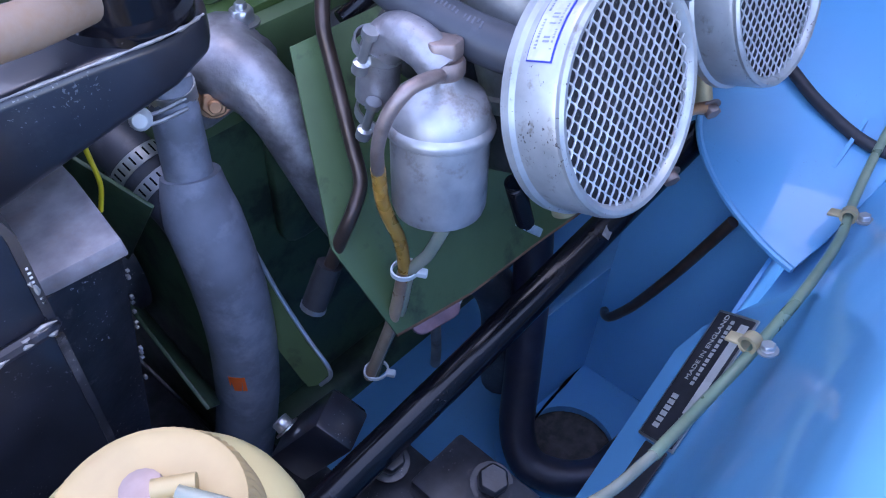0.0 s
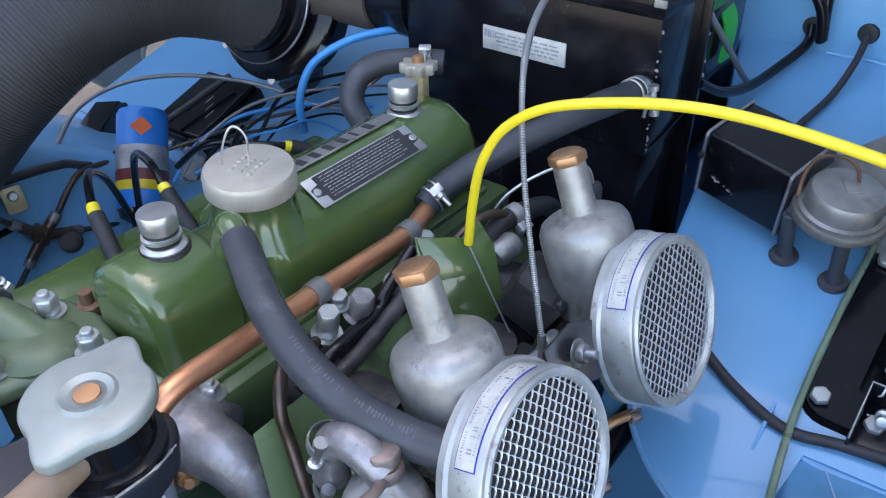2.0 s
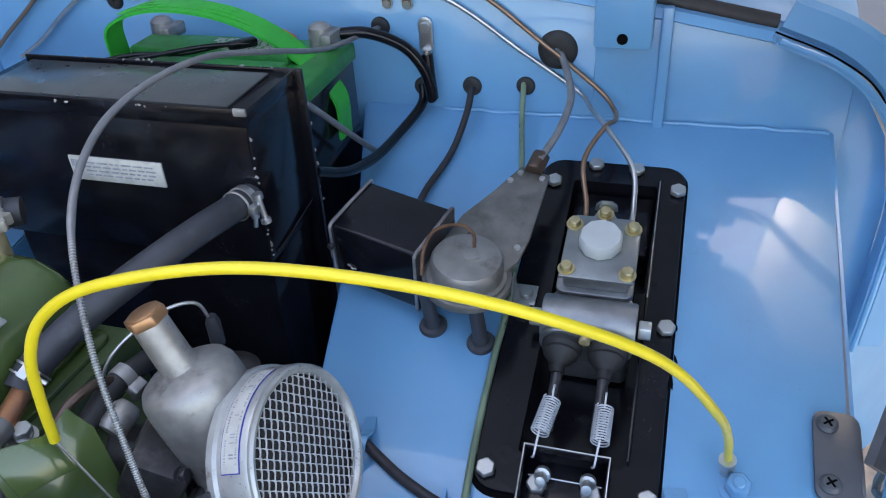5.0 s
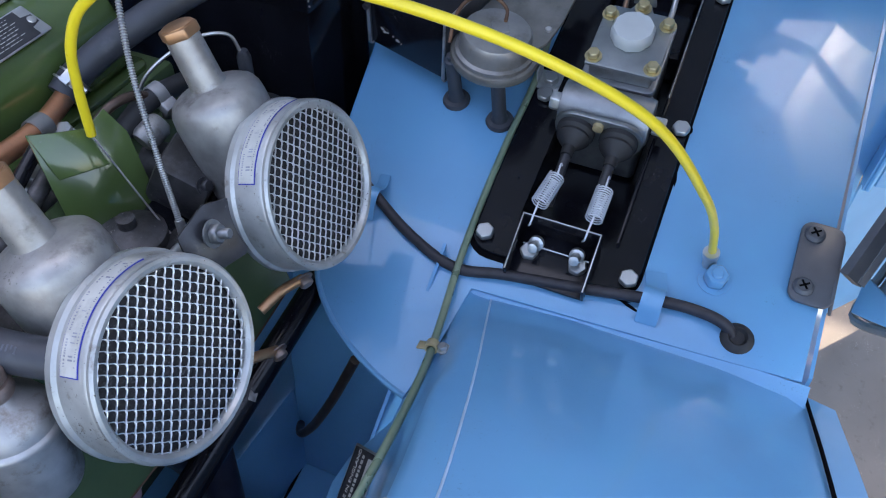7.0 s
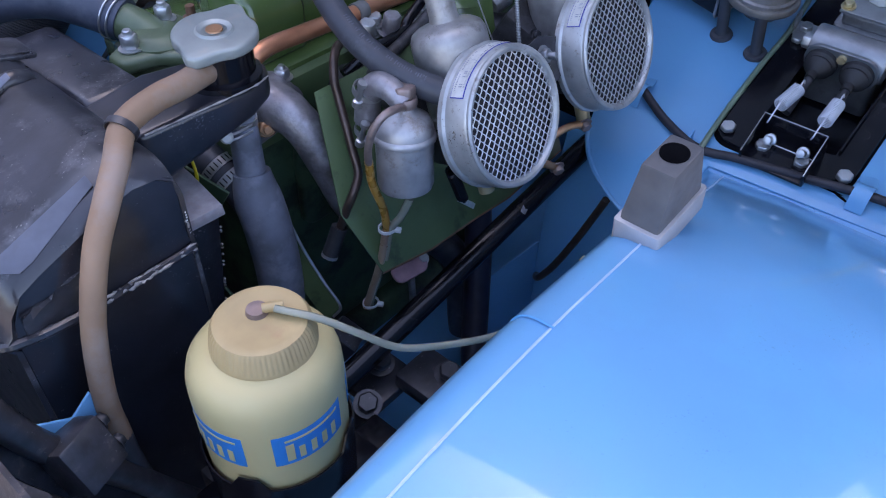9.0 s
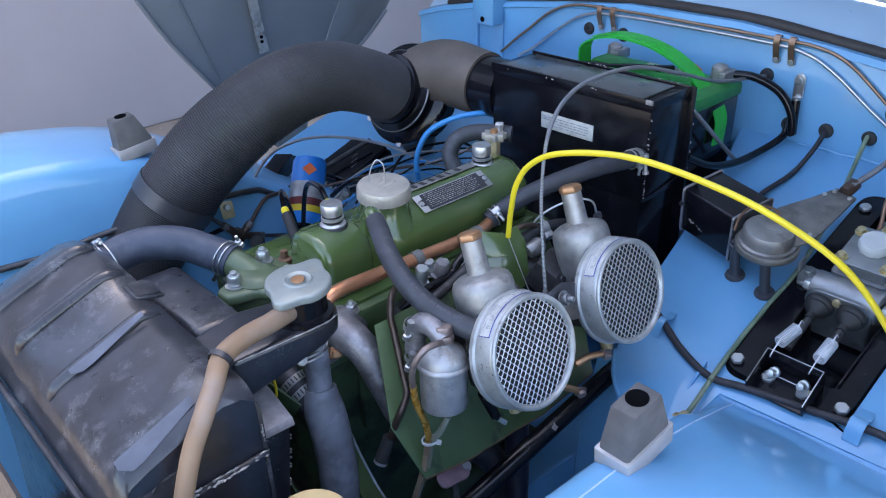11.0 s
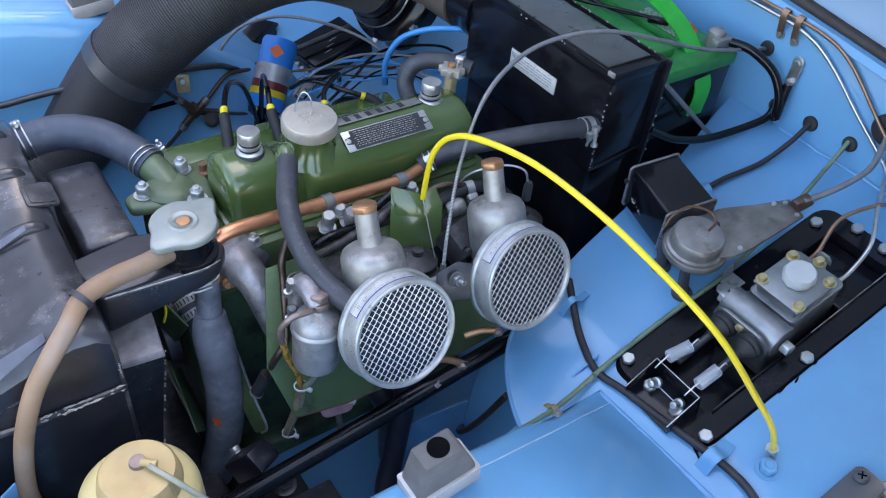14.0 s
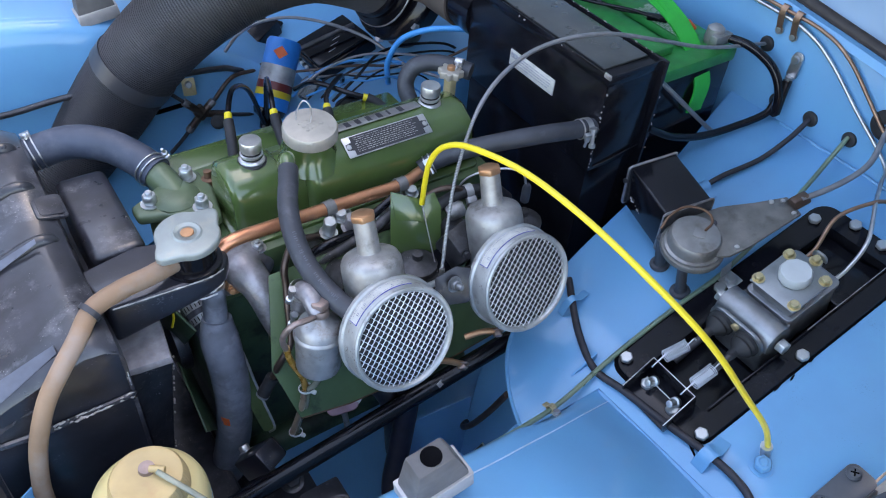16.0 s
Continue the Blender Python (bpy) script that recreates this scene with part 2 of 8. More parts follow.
BAT_LID = mat("dusty_green_lid_plastic", (0.010, 0.25, 0.055), 0.45, var=0.2, scale=40, second=(0.04, 0.20, 0.06), mix=0.5, mscale=24, speck=0.6, tint=(0.25, 0.4, 0.25))
BAT_GREEN = mat("bright_green_plastic", (0.0, 0.46, 0.055), 0.35, var=0.1, scale=30, second=(0.02, 0.34, 0.06), mix=0.4, mscale=20)
BOTTLE = mat("cream_polythene", (0.62, 0.52, 0.25), 0.42, var=0.06, scale=14, second=(0.62, 0.50, 0.24), mix=0.6, mscale=9, edge=0.46)
BOTTLE_CAP = mat("tan_polythene_cap", (0.50, 0.36, 0.165), 0.5, var=0.12, scale=30, second=(0.46, 0.25, 0.13), mix=0.5, mscale=24, edge=0.58)
LABEL_BLUE = mat("blue_label_print", (0.02, 0.24, 0.62), 0.4, var=0.08, scale=40)
WHITE = mat("white_plastic", (0.72, 0.73, 0.70), 0.45, var=0.06, scale=40)
PAPER = mat("silver_paper_label", (0.62, 0.61, 0.57), 0.5, metal=0.2, var=0.1, scale=60, second=(0.34, 0.33, 0.30), mix=0.4, mscale=50)
BORDER_BLUE = mat("ultramarine_border", (0.025, 0.04, 0.36), 0.4, var=0.1, scale=40)
FADED_PRINT = mat("faded_grey_print", (0.30, 0.31, 0.36), 0.5, var=0.3, scale=120)
PINK = mat("faded_pink_metal", (0.50, 0.30, 0.33), 0.5, metal=0.2, var=0.25, scale=50, bump=0.3, bscale=200)
HOLE_DISC = mat("rough_dark_brown", (0.085, 0.07, 0.06), 0.7, var=0.5, scale=90, bump=1.0, bscale=160, second=(0.03, 0.026, 0.024), mix=0.8, mscale=60, edge=0.5)
YELLOW_ZINC = mat("yellow_passivated_zinc", (0.62, 0.52, 0.30), 0.34, metal=0.8, var=0.2, scale=80, bump=0.2, bscale=260)
CLEAR = mat("clear_plastic", (0.82, 0.84, 0.86), 0.08, var=0.03, scale=30, trans=0.85)
PRINT = mat("dark_print", (0.03, 0.03, 0.035), 0.5, var=0.2, scale=80)
CAPTIN = mat("old_tin_cap", (0.50, 0.455, 0.39), 0.45, metal=0.45, var=0.12, scale=50, bump=0.3, bscale=260, second=(0.34, 0.29, 0.24), mix=0.5, mscale=36, edge=0.56)
BLOCK_STOP = mat("grey_rubber_stop", (0.11, 0.105, 0.105), 0.65, var=0.2, scale=40, bump=0.3, bscale=260)
SEAL = mat("brown_rubber_seal", (0.035, 0.028, 0.026), 0.55, var=0.2, scale=50)
# body blue made paler, with the sun on the scuttle put into it
SCUTTLE = mat("sunlit_blue_paint", (0.34, 0.50, 0.64), 0.3, var=0.04, scale=8, coat=0.6, coat_rough=0.1)
SEAM = mat("pale_blue_seam", (0.42, 0.56, 0.70), 0.35, var=0.1, scale=60)
GREY_UNDER = mat("grey_underside_paint", (0.14, 0.155, 0.17), 0.5, var=0.1, scale=8, bump=0.1, bscale=60)
# paler than the skirts, so the unseen skin lifts reflections in the bay
SKIN_UNDER = mat("pale_underside_paint", (0.34, 0.40, 0.46), 0.5, var=0.08, scale=8, bump=0.1, bscale=60)
STRUT = mat("grey_strut_paint", (0.10, 0.11, 0.125), 0.45, metal=0.2, var=0.15, scale=30, bump=0.15)
CONCRETE = mat("pale_concrete", (0.19, 0.165, 0.14), 0.85, var=0.2, scale=6, bump=0.6, bscale=60, second=(0.12, 0.10, 0.085), mix=0.6, mscale=60, edge=0.57, speck=0.9, tint=(0.62, 0.58, 0.52))
WALLPAINT = mat("lilac_wall_render", (0.34, 0.335, 0.37), 0.85, var=0.06, scale=2, bump=0.2, bscale=30)
COIL_BLUE = mat("coil_blue_paint", (0.0, 0.22, 0.68), 0.35, var=0.08, scale=30)
ORANGE = mat("orange_print", (0.75, 0.12, 0.02), 0.45, var=0.08, scale=40)
YELLOW_PRINT = mat("yellow_print", (0.75, 0.55, 0.03), 0.45, var=0.08, scale=40)
DARK_HOLE = mat("dark_recess", (0.006, 0.006, 0.007), 0.95, var=0.2, scale=30, spec=0.0)
STRAP = mat("smooth_dark_strap", (0.055, 0.054, 0.060), 0.36, var=0.15, scale=40, bump=0.1, bscale=200)
TAPE = mat("black_tape", (0.030, 0.027, 0.032), 0.55, var=0.3, scale=90, bump=0.4, bscale=220)

# ---- building helpers ----
WORLD_OF = {}


def thing(name, at, label, category, group="", kind=""):
    """An Empty at its base that will carry the parts of one thing."""
    e = new(name)
    e.empty_display_size = 0.02
    e.location = at
    WORLD_OF[e] = Matrix.Translation(at)
    return tagged(e, label, category, group, kind)


def finish(bm, smooth=38.0):
    me = bpy.data.meshes.new("mesh")
    bmesh.ops.recalc_face_normals(bm, faces=bm.faces)
    for f in bm.faces:
        f.smooth = True
    bm.to_mesh(me)
    bm.free()
    me.set_sharp_from_angle(angle=radians(smooth))
    return me


def part(name, bm, material, parent, label="", m=None):
    """Links a bmesh (or a mesh to be shared) as one mesh object under a thing or a part; m is its world pose."""
    me = finish(bm) if isinstance(bm, bmesh.types.BMesh) else bm
    if not me.materials:
        me.materials.append(material)
    ob = new(name, me)
    m = m or Matrix()
    ob.parent = parent
    ob.matrix_parent_inverse = WORLD_OF[parent].inverted()
    ob.matrix_basis = m
    WORLD_OF[ob] = m
    if label:
        tagged(ob, label)
    return ob


def single(name, bm, material, label, category, group="", kind=""):
    """A thing that is one mesh."""
    me = finish(bm)
    me.materials.append(material)
    ob = new(name, me)
    WORLD_OF[ob] = Matrix()
    return tagged(ob, label, category, group, kind)


def align(at, axis, spin=0.0, side=None):
    """A pose at a place whose z points along axis; side: roughly where x points."""
    z = Vector(axis).normalized()
    if side is None:
        q = z.to_track_quat("Z", "Y").to_matrix().to_4x4()
    else:
        x = (Vector(side) - z * Vector(side).dot(z)).normalized()
        y = z.cross(x)
        q = Matrix((x, y, z)).transposed().to_4x4()
    return Matrix.Translation(at) @ q @ Matrix.Rotation(radians(spin), 4, "Z")


def lathe(profile, m=None, n=32, bm=None, ring=False):
    """A turned body: profile of (radius, height) along z of m; ring: a closed profile round a hole."""
    bm = bm or bmesh.new()
    m = m or Matrix()
    rings = []
    for r, h in profile:
        if r <= 1e-6:
            rings.append([bm.verts.new(m @ Vector((0, 0, h)))])
        else:
            rings.append([bm.verts.new(m @ Vector((r * math.cos(2 * math.pi * i / n), r * math.sin(2 * math.pi * i / n), h))) for i in range(n)])
    for a, b in zip(rings, rings[1:] + (rings[:1] if ring else [])):
        for i in range(n):
            j = (i + 1) % n
            if len(a) == 1 and len(b) == 1:
                break
            if len(a) == 1:
                bm.faces.new((a[0], b[j], b[i]))
            elif len(b) == 1:
                bm.faces.new((a[i], a[j], b[0]))
            else:
                bm.faces.new((a[i], a[j], b[j], b[i]))
    for loop, flip in ((rings[0], True), (rings[-1], False)):
        if len(loop) > 1 and not ring:
            bm.faces.new(loop[::-1] if flip else loop)
    return bm


def knurled(profile, m, teeth, depth):
    """A turned cap whose rings marked 1 are toothed; profile of (radius, height, mark)."""
    bm = bmesh.new()
    n, rings = teeth * 4, []
    for r, h, k in profile:
        if r <= 1e-6:
            rings.append([bm.verts.new(m @ Vector((0, 0, h)))])
            continue
        rings.append([bm.verts.new(m @ Vector(((r - depth * k * (i % 4 < 2)) * math.cos(2 * math.pi * i / n), (r - depth * k * (i % 4 < 2)) * math.sin(2 * math.pi * i / n), h))) for i in range(n)])
    for a, b in zip(rings, rings[1:]):
        for i in range(n):
            j = (i + 1) % n
            bm.faces.new((a[i], a[j], b[0]) if len(b) == 1 else (a[i], a[j], b[j], b[i]))
    bm.faces.new(rings[0][::-1])
    return bm


def spline(pts, per=8):
    """Catmull-Rom through the points."""
    p = [Vector(q) for q in pts]
    if len(p) == 2:
        return [p[0].lerp(p[1], i / per) for i in range(per + 1)]
    p = [2 * p[0] - p[1]] + p + [2 * p[-1] - p[-2]]
    out = []
    for i in range(1, len(p) - 2):
        a, b, c, d = p[i - 1:i + 3]
        for k in range(per):
            t = k / per
            out.append(0.5 * ((2 * b) + (c - a) * t + (2 * a - 5 * b + 4 * c - d) * t * t + (3 * b - a - 3 * c + d) * t ** 3))
    return out + [p[-2]]


def tube(pts, r, n=12, per=8, bm=None, flat=1.0, smooth=True, up=None):
    """A tube through points; r a number or a function of 0..1; flat squeezes the section."""
    bm = bm or bmesh.new()
    c = spline(pts, per) if smooth else [Vector(q) for q in pts]
    rings, nrm = [], None
    for i, p in enumerate(c):
        t = (c[min(i + 1, len(c) - 1)] - c[max(i - 1, 0)]).normalized()
        if nrm is None:
            nrm = t.orthogonal().normalized() if up is None else Vector(up)
        nrm = (nrm - t * nrm.dot(t)).normalized()
        b = t.cross(nrm)
        rr = r(i / (len(c) - 1)) if callable(r) else r
        rings.append([bm.verts.new(p + rr * (math.cos(a) * nrm + flat * math.sin(a) * b)) for a in (2 * math.pi * k / n for k in range(n))])
    for a, b in zip(rings, rings[1:]):
        for i in range(n):
            bm.faces.new((a[i], a[(i + 1) % n], b[(i + 1) % n], b[i]))
    bm.faces.new(rings[0][::-1])
    bm.faces.new(rings[-1])
    return bm


def ribbon(pts, w, t, side, per=8, bm=None):
    """A flat strap through points, w wide along side, t thick."""
    bm = bm or bmesh.new()
    c = spline(pts, per)
    side = Vector(side).normalized()
    rings = []
    for i, p in enumerate(c):
        tg = (c[min(i + 1, len(c) - 1)] - c[max(i - 1, 0)]).normalized()
        s = (side - tg * side.dot(tg)).normalized()
        k = tg.cross(s)
        rings.append([bm.verts.new(p + s * a * w / 2 + k * b * t / 2) for a, b in ((-1, -1), (1, -1), (1, 1), (-1, 1))])
    for a, b in zip(rings, rings[1:]):
        for i in range(4):
            bm.faces.new((a[i], a[(i + 1) % 4], b[(i + 1) % 4], b[i]))
    bm.faces.new(rings[0][::-1])
    bm.faces.new(rings[-1])
    return bm


def bevel(bm, r, seg=2, angle=30.0):
    bm.normal_update()
    es = [e for e in bm.edges if len(e.link_faces) == 2 and e.calc_face_angle(0) > radians(angle)]
    bmesh.ops.bevel(bm, geom=es, offset=r, segments=seg, affect="EDGES", profile=0.5, clamp_overlap=True)
    return bm


def prism(outline, h, m=None, bev=0.0, bm=None, seg=2):
    """An outline (x, y) in the plane of m, h thick along its z from 0."""
    own = bmesh.new()
    m = m or Matrix()
    lo = [own.verts.new((x, y, 0)) for x, y in outline]
    hi = [own.verts.new((x, y, h)) for x, y in outline]
    own.faces.new(lo[::-1])
    own.faces.new(hi)
    for i in range(len(lo)):
        j = (i + 1) % len(lo)
        own.faces.new((lo[i], lo[j], hi[j], hi[i]))
    bmesh.ops.recalc_face_normals(own, faces=own.faces)
    if bev:
        bevel(own, bev, seg, 25)
    own.transform(m)
    return merge(bm, own)


def merge(bm, own):
    if bm is None:
        return own
    me = bpy.data.meshes.new("tmp")
    own.to_mesh(me)
    own.free()
    bm.from_mesh(me)
    bpy.data.meshes.remove(me)
    return bm


def rrect(w, h, r, n=5, cx=0.0, cy=0.0):
    """A rectangle with rounded corners."""
    out = []
    for sx, sy, a0 in ((1, 1, 0), (-1, 1, 90), (-1, -1, 180), (1, -1, 270)):
        for k in range(n + 1):
            a = radians(a0 + 90 * k / n)
            out.append((cx + sx * (w / 2 - r) + r * math.cos(a), cy + sy * (h / 2 - r) + r * math.sin(a)))
    return out


def box(lo, hi, bev=0.002, m=None, bm=None, seg=2):
    """A box between two corners, edges rounded."""
    (x0, y0, z0), (x1, y1, z1) = lo, hi
    return prism([(x0, y0), (x1, y0), (x1, y1), (x0, y1)], z1 - z0, (m or Matrix()) @ Matrix.Translation((0, 0, z0)), bev, bm, seg)


def hexagon(r):
    return [(r * math.cos(radians(60 * k)), r * math.sin(radians(60 * k))) for k in range(6)]


def sheet(rows, t, bm=None):
    """A curved sheet from a grid of points, t thick (downwards along the normals)."""
    bm = bm or bmesh.new()
    nr, nc = len(rows), len(rows[0])
    g = [[Vector(p) for p in row] for row in rows]
    top, bot = [], []
    for i in range(nr):
        a, b = [], []
        for j in range(nc):
            du = g[min(i + 1, nr - 1)][j] - g[max(i - 1, 0)][j]
            dv = g[i][min(j + 1, nc - 1)] - g[i][max(j - 1, 0)]
            k = du.cross(dv).normalized()
            a.append(bm.verts.new(g[i][j]))
            b.append(bm.verts.new(g[i][j] - k * t))
        top.append(a)
        bot.append(b)
    for i in range(nr - 1):
        for j in range(nc - 1):
            bm.faces.new((top[i][j], top[i + 1][j], top[i + 1][j + 1], top[i][j + 1]))
            bm.faces.new((bot[i][j], bot[i][j + 1], bot[i + 1][j + 1], bot[i + 1][j]))
    ring = [(i, 0) for i in range(nr)] + [(nr - 1, j) for j in range(1, nc)] + [(i, nc - 1) for i in range(nr - 2, -1, -1)] + [(0, j) for j in range(nc - 2, 0, -1)]
    for (i, j), (k, l) in zip(ring, ring[1:] + ring[:1]):
        bm.faces.new((top[i][j], bot[i][j], bot[k][l], top[k][l]))
    return bm


SHARED = {}


def bolt_mesh(r, h, stud=0.0, washer=True):
    """A hexagon bolt head on a washer, with an optional stud; shared between alike bolts."""
    key = (r, h, stud, washer)
    if key not in SHARED:
        bm = prism(hexagon(r), h, Matrix.Translation((0, 0, 0.0012)), r * 0.13, None, 1)
        if washer:
            lathe([(r * 1.35, 0), (r * 1.35, 0.0012), (0, 0.0012)], None, 16, bm)
        if stud:
            lathe([(r * 0.5, h), (r * 0.5, h + stud), (r * 0.4, h + stud + 0.001)], None, 10, bm)
        SHARED[key] = finish(bm)
    return SHARED[key]


def bolt_in(material, r, h, stud=0.0, washer=True):
    """The shared bolt mesh in one metal."""
    key = (r, h, stud, washer, material.name)
    if key not in SHARED:
        SHARED[key] = bolt_mesh(r, h, stud, washer).copy()
        SHARED[key].materials.append(material)
    return SHARED[key]


def bolt(parent, at, axis, r=0.007, h=0.006, material=None, spin=0.0, stud=0.0, name="bolt", washer=True):
    return part(name, bolt_in(material or STEEL, r, h, stud, washer), None, parent, "", align(at, axis, spin))


def coil_spring(bm, a, b, r, wire, turns, n=6, per=12):
    a, b = Vector(a), Vector(b)
    ax = (b - a).normalized()
    u = ax.orthogonal().normalized()
    v = ax.cross(u)
    steps = int(turns * per)
    pts = [a + (b - a) * (i / steps) + r * (math.cos(2 * math.pi * i / per) * u + math.sin(2 * math.pi * i / per) * v) for i in range(steps + 1)]
    return tube(pts, wire, n, 1, bm, smooth=False)


def hose_clamp(parent, at, axis, r, side, name="hose_clamp"):
    """A worm-drive hose clamp round a hose."""
    m = align(at, axis, 0, side)
    bm = lathe([(r, -0.005), (r + 0.0012, -0.005), (r + 0.0012, 0.005), (r, 0.005)], m, 24, None, True)
    prism(rrect(0.013, 0.012, 0.002, 3), 0.008, m @ Matrix.Translation((r, 0, 0)) @ Matrix.Rotation(radians(90), 4, "Y"), 0.001, bm)
    lathe([(0.0042, 0), (0.0042, 0.009), (0, 0.009)], m @ Matrix.Translation((r + 0.004, 0.006, 0)) @ Matrix.Rotation(radians(-90), 4, "X"), 10, bm)
    return part(name, bm, CAN_TIN, parent, "bright worm-drive hose clamp")


def wire_clamp(parent, at, axis, r, side, name="wire_clamp"):
    """A twin-wire hose clip with its screw."""
    m = align(at, axis, 0, side)
    bm = bmesh.new()
    for d in (-0.004, 0.004):
        lathe([(r + 0.0004, d - 0.0010), (r + 0.0016, d - 0.0007), (r + 0.0016, d + 0.0007), (r + 0.0004, d + 0.0010)], m, 28, bm, True)
    box((r, -0.004, -0.006), (r + 0.007, 0.004, 0.006), 0.001, m, bm)
    lathe([(0.0038, 0), (0.0038, 0.004), (0.002, 0.005), (0.002, 0.014)], m @ Matrix.Translation((r + 0.004, 0.004, 0)) @ Matrix.Rotation(radians(-90), 4, "X"), 10, bm)
    return part(name, bm, STEEL, parent, "bright twin-wire hose clip")


def wire(name, pts, r, material, label, category="cable", n=10, per=8):
    return single(name, tube(pts, r, n, per), material, label, category)

def chips(edge_a, edge_b, count, size):
    """Ragged chips of paint strewn along an edge."""
    bm = bmesh.new()
    a, b = Vector(edge_a), Vector(edge_b)
    for k in range(count):
        p = a.lerp(b, random.random() ** 0.8)
        d = (b - a).normalized() * random.uniform(0.3, 1.0) * size * random.choice((0.4, 0.7, 1.6))
        q = Vector((random.uniform(-1, 1), random.uniform(-1, 1), random.uniform(-1, 1))) * 0.0011
        tube([p - d, p + q, p + d * 0.8], lambda u: 0.0002 + 0.0010 * math.sin(3.1 * u), 5, 2, bm)
    return bm


# ---- setting ----
ground = single("ground", box((-30, -30, -0.2), (30, 30, 0.0), 0.01), CONCRETE, "pale speckled concrete ground under the car", "ground", kind="structure")

wall_far = single("wall_north", box((-6.0, 2.6, 0.0), (6.0, 2.75, 3.2), 0.01), WALLPAINT, "plain grey-lilac rendered wall in the shade", "wall", kind="structure")

# unseen wall, added to keep low sky out of the arch's reflection
wall_back = single("wall_east", box((3.2, -6.0, 0.0), (3.35, 2.6, 3.0), 0.01), WALLPAINT, "plain grey-lilac unseen wall added to block low sky behind the raised bonnet", "wall", kind="structure")

# ---- car body ----
body = thing("car_body", (0.3, 0, 0.2), "light blue painted open engine bay of a small car", "car body")


def foot_z(x):
    return 0.547 + 0.3 * (x - 0.32)


def foot_frame(y=0.0):
    return align((0.32, y, 0.547), (-0.3, 0, 1), 0, (1, 0, 0.3))


PF = foot_frame(-0.465)              # frame of the pedal plate
WELL = (0.024, 0.352, -0.046, 0.043)  # its sunken well: along and across the plate


def cut_open(bm, m, well, deep=0.02):
    """Cuts a rectangle of the plane of m out of a thin panel."""
    inv = m.inverted()
    for value, axis in ((well[0], 0), (well[1], 0), (well[2], 1), (well[3], 1)):
        at = [0, 0, 0]
        at[axis] = value
        bmesh.ops.bisect_plane(bm, geom=bm.verts[:] + bm.edges[:] + bm.faces[:], plane_co=m @ Vector(at), plane_no=m.to_3x3().col[axis])
    gone = []
    for f in bm.faces:
        c = inv @ f.calc_center_median()
        if well[0] < c.x < well[1] and well[2] < c.y < well[3] and abs(c.z) < deep:
            gone.append(f)
    bmesh.ops.delete(bm, geom=gone, context="FACES")


RIDGE = [(0.296, 0.418, 0.511), (0.272, 0.424, 0.526), (0.2, 0.442, 0.572), (0.144, 0.456, 0.606), (0.08, 0.47, 0.643), (0.02, 0.481, 0.672), (-0.05, 0.488, 0.697),
         (-0.12, 0.493, 0.711), (-0.2, 0.497, 0.722), (-0.3, 0.5, 0.722), (-0.4, 0.5, 0.705), (-0.52, 0.5, 0.66)]
RIDGE = [tuple(p) for p in spline(RIDGE, 3)]

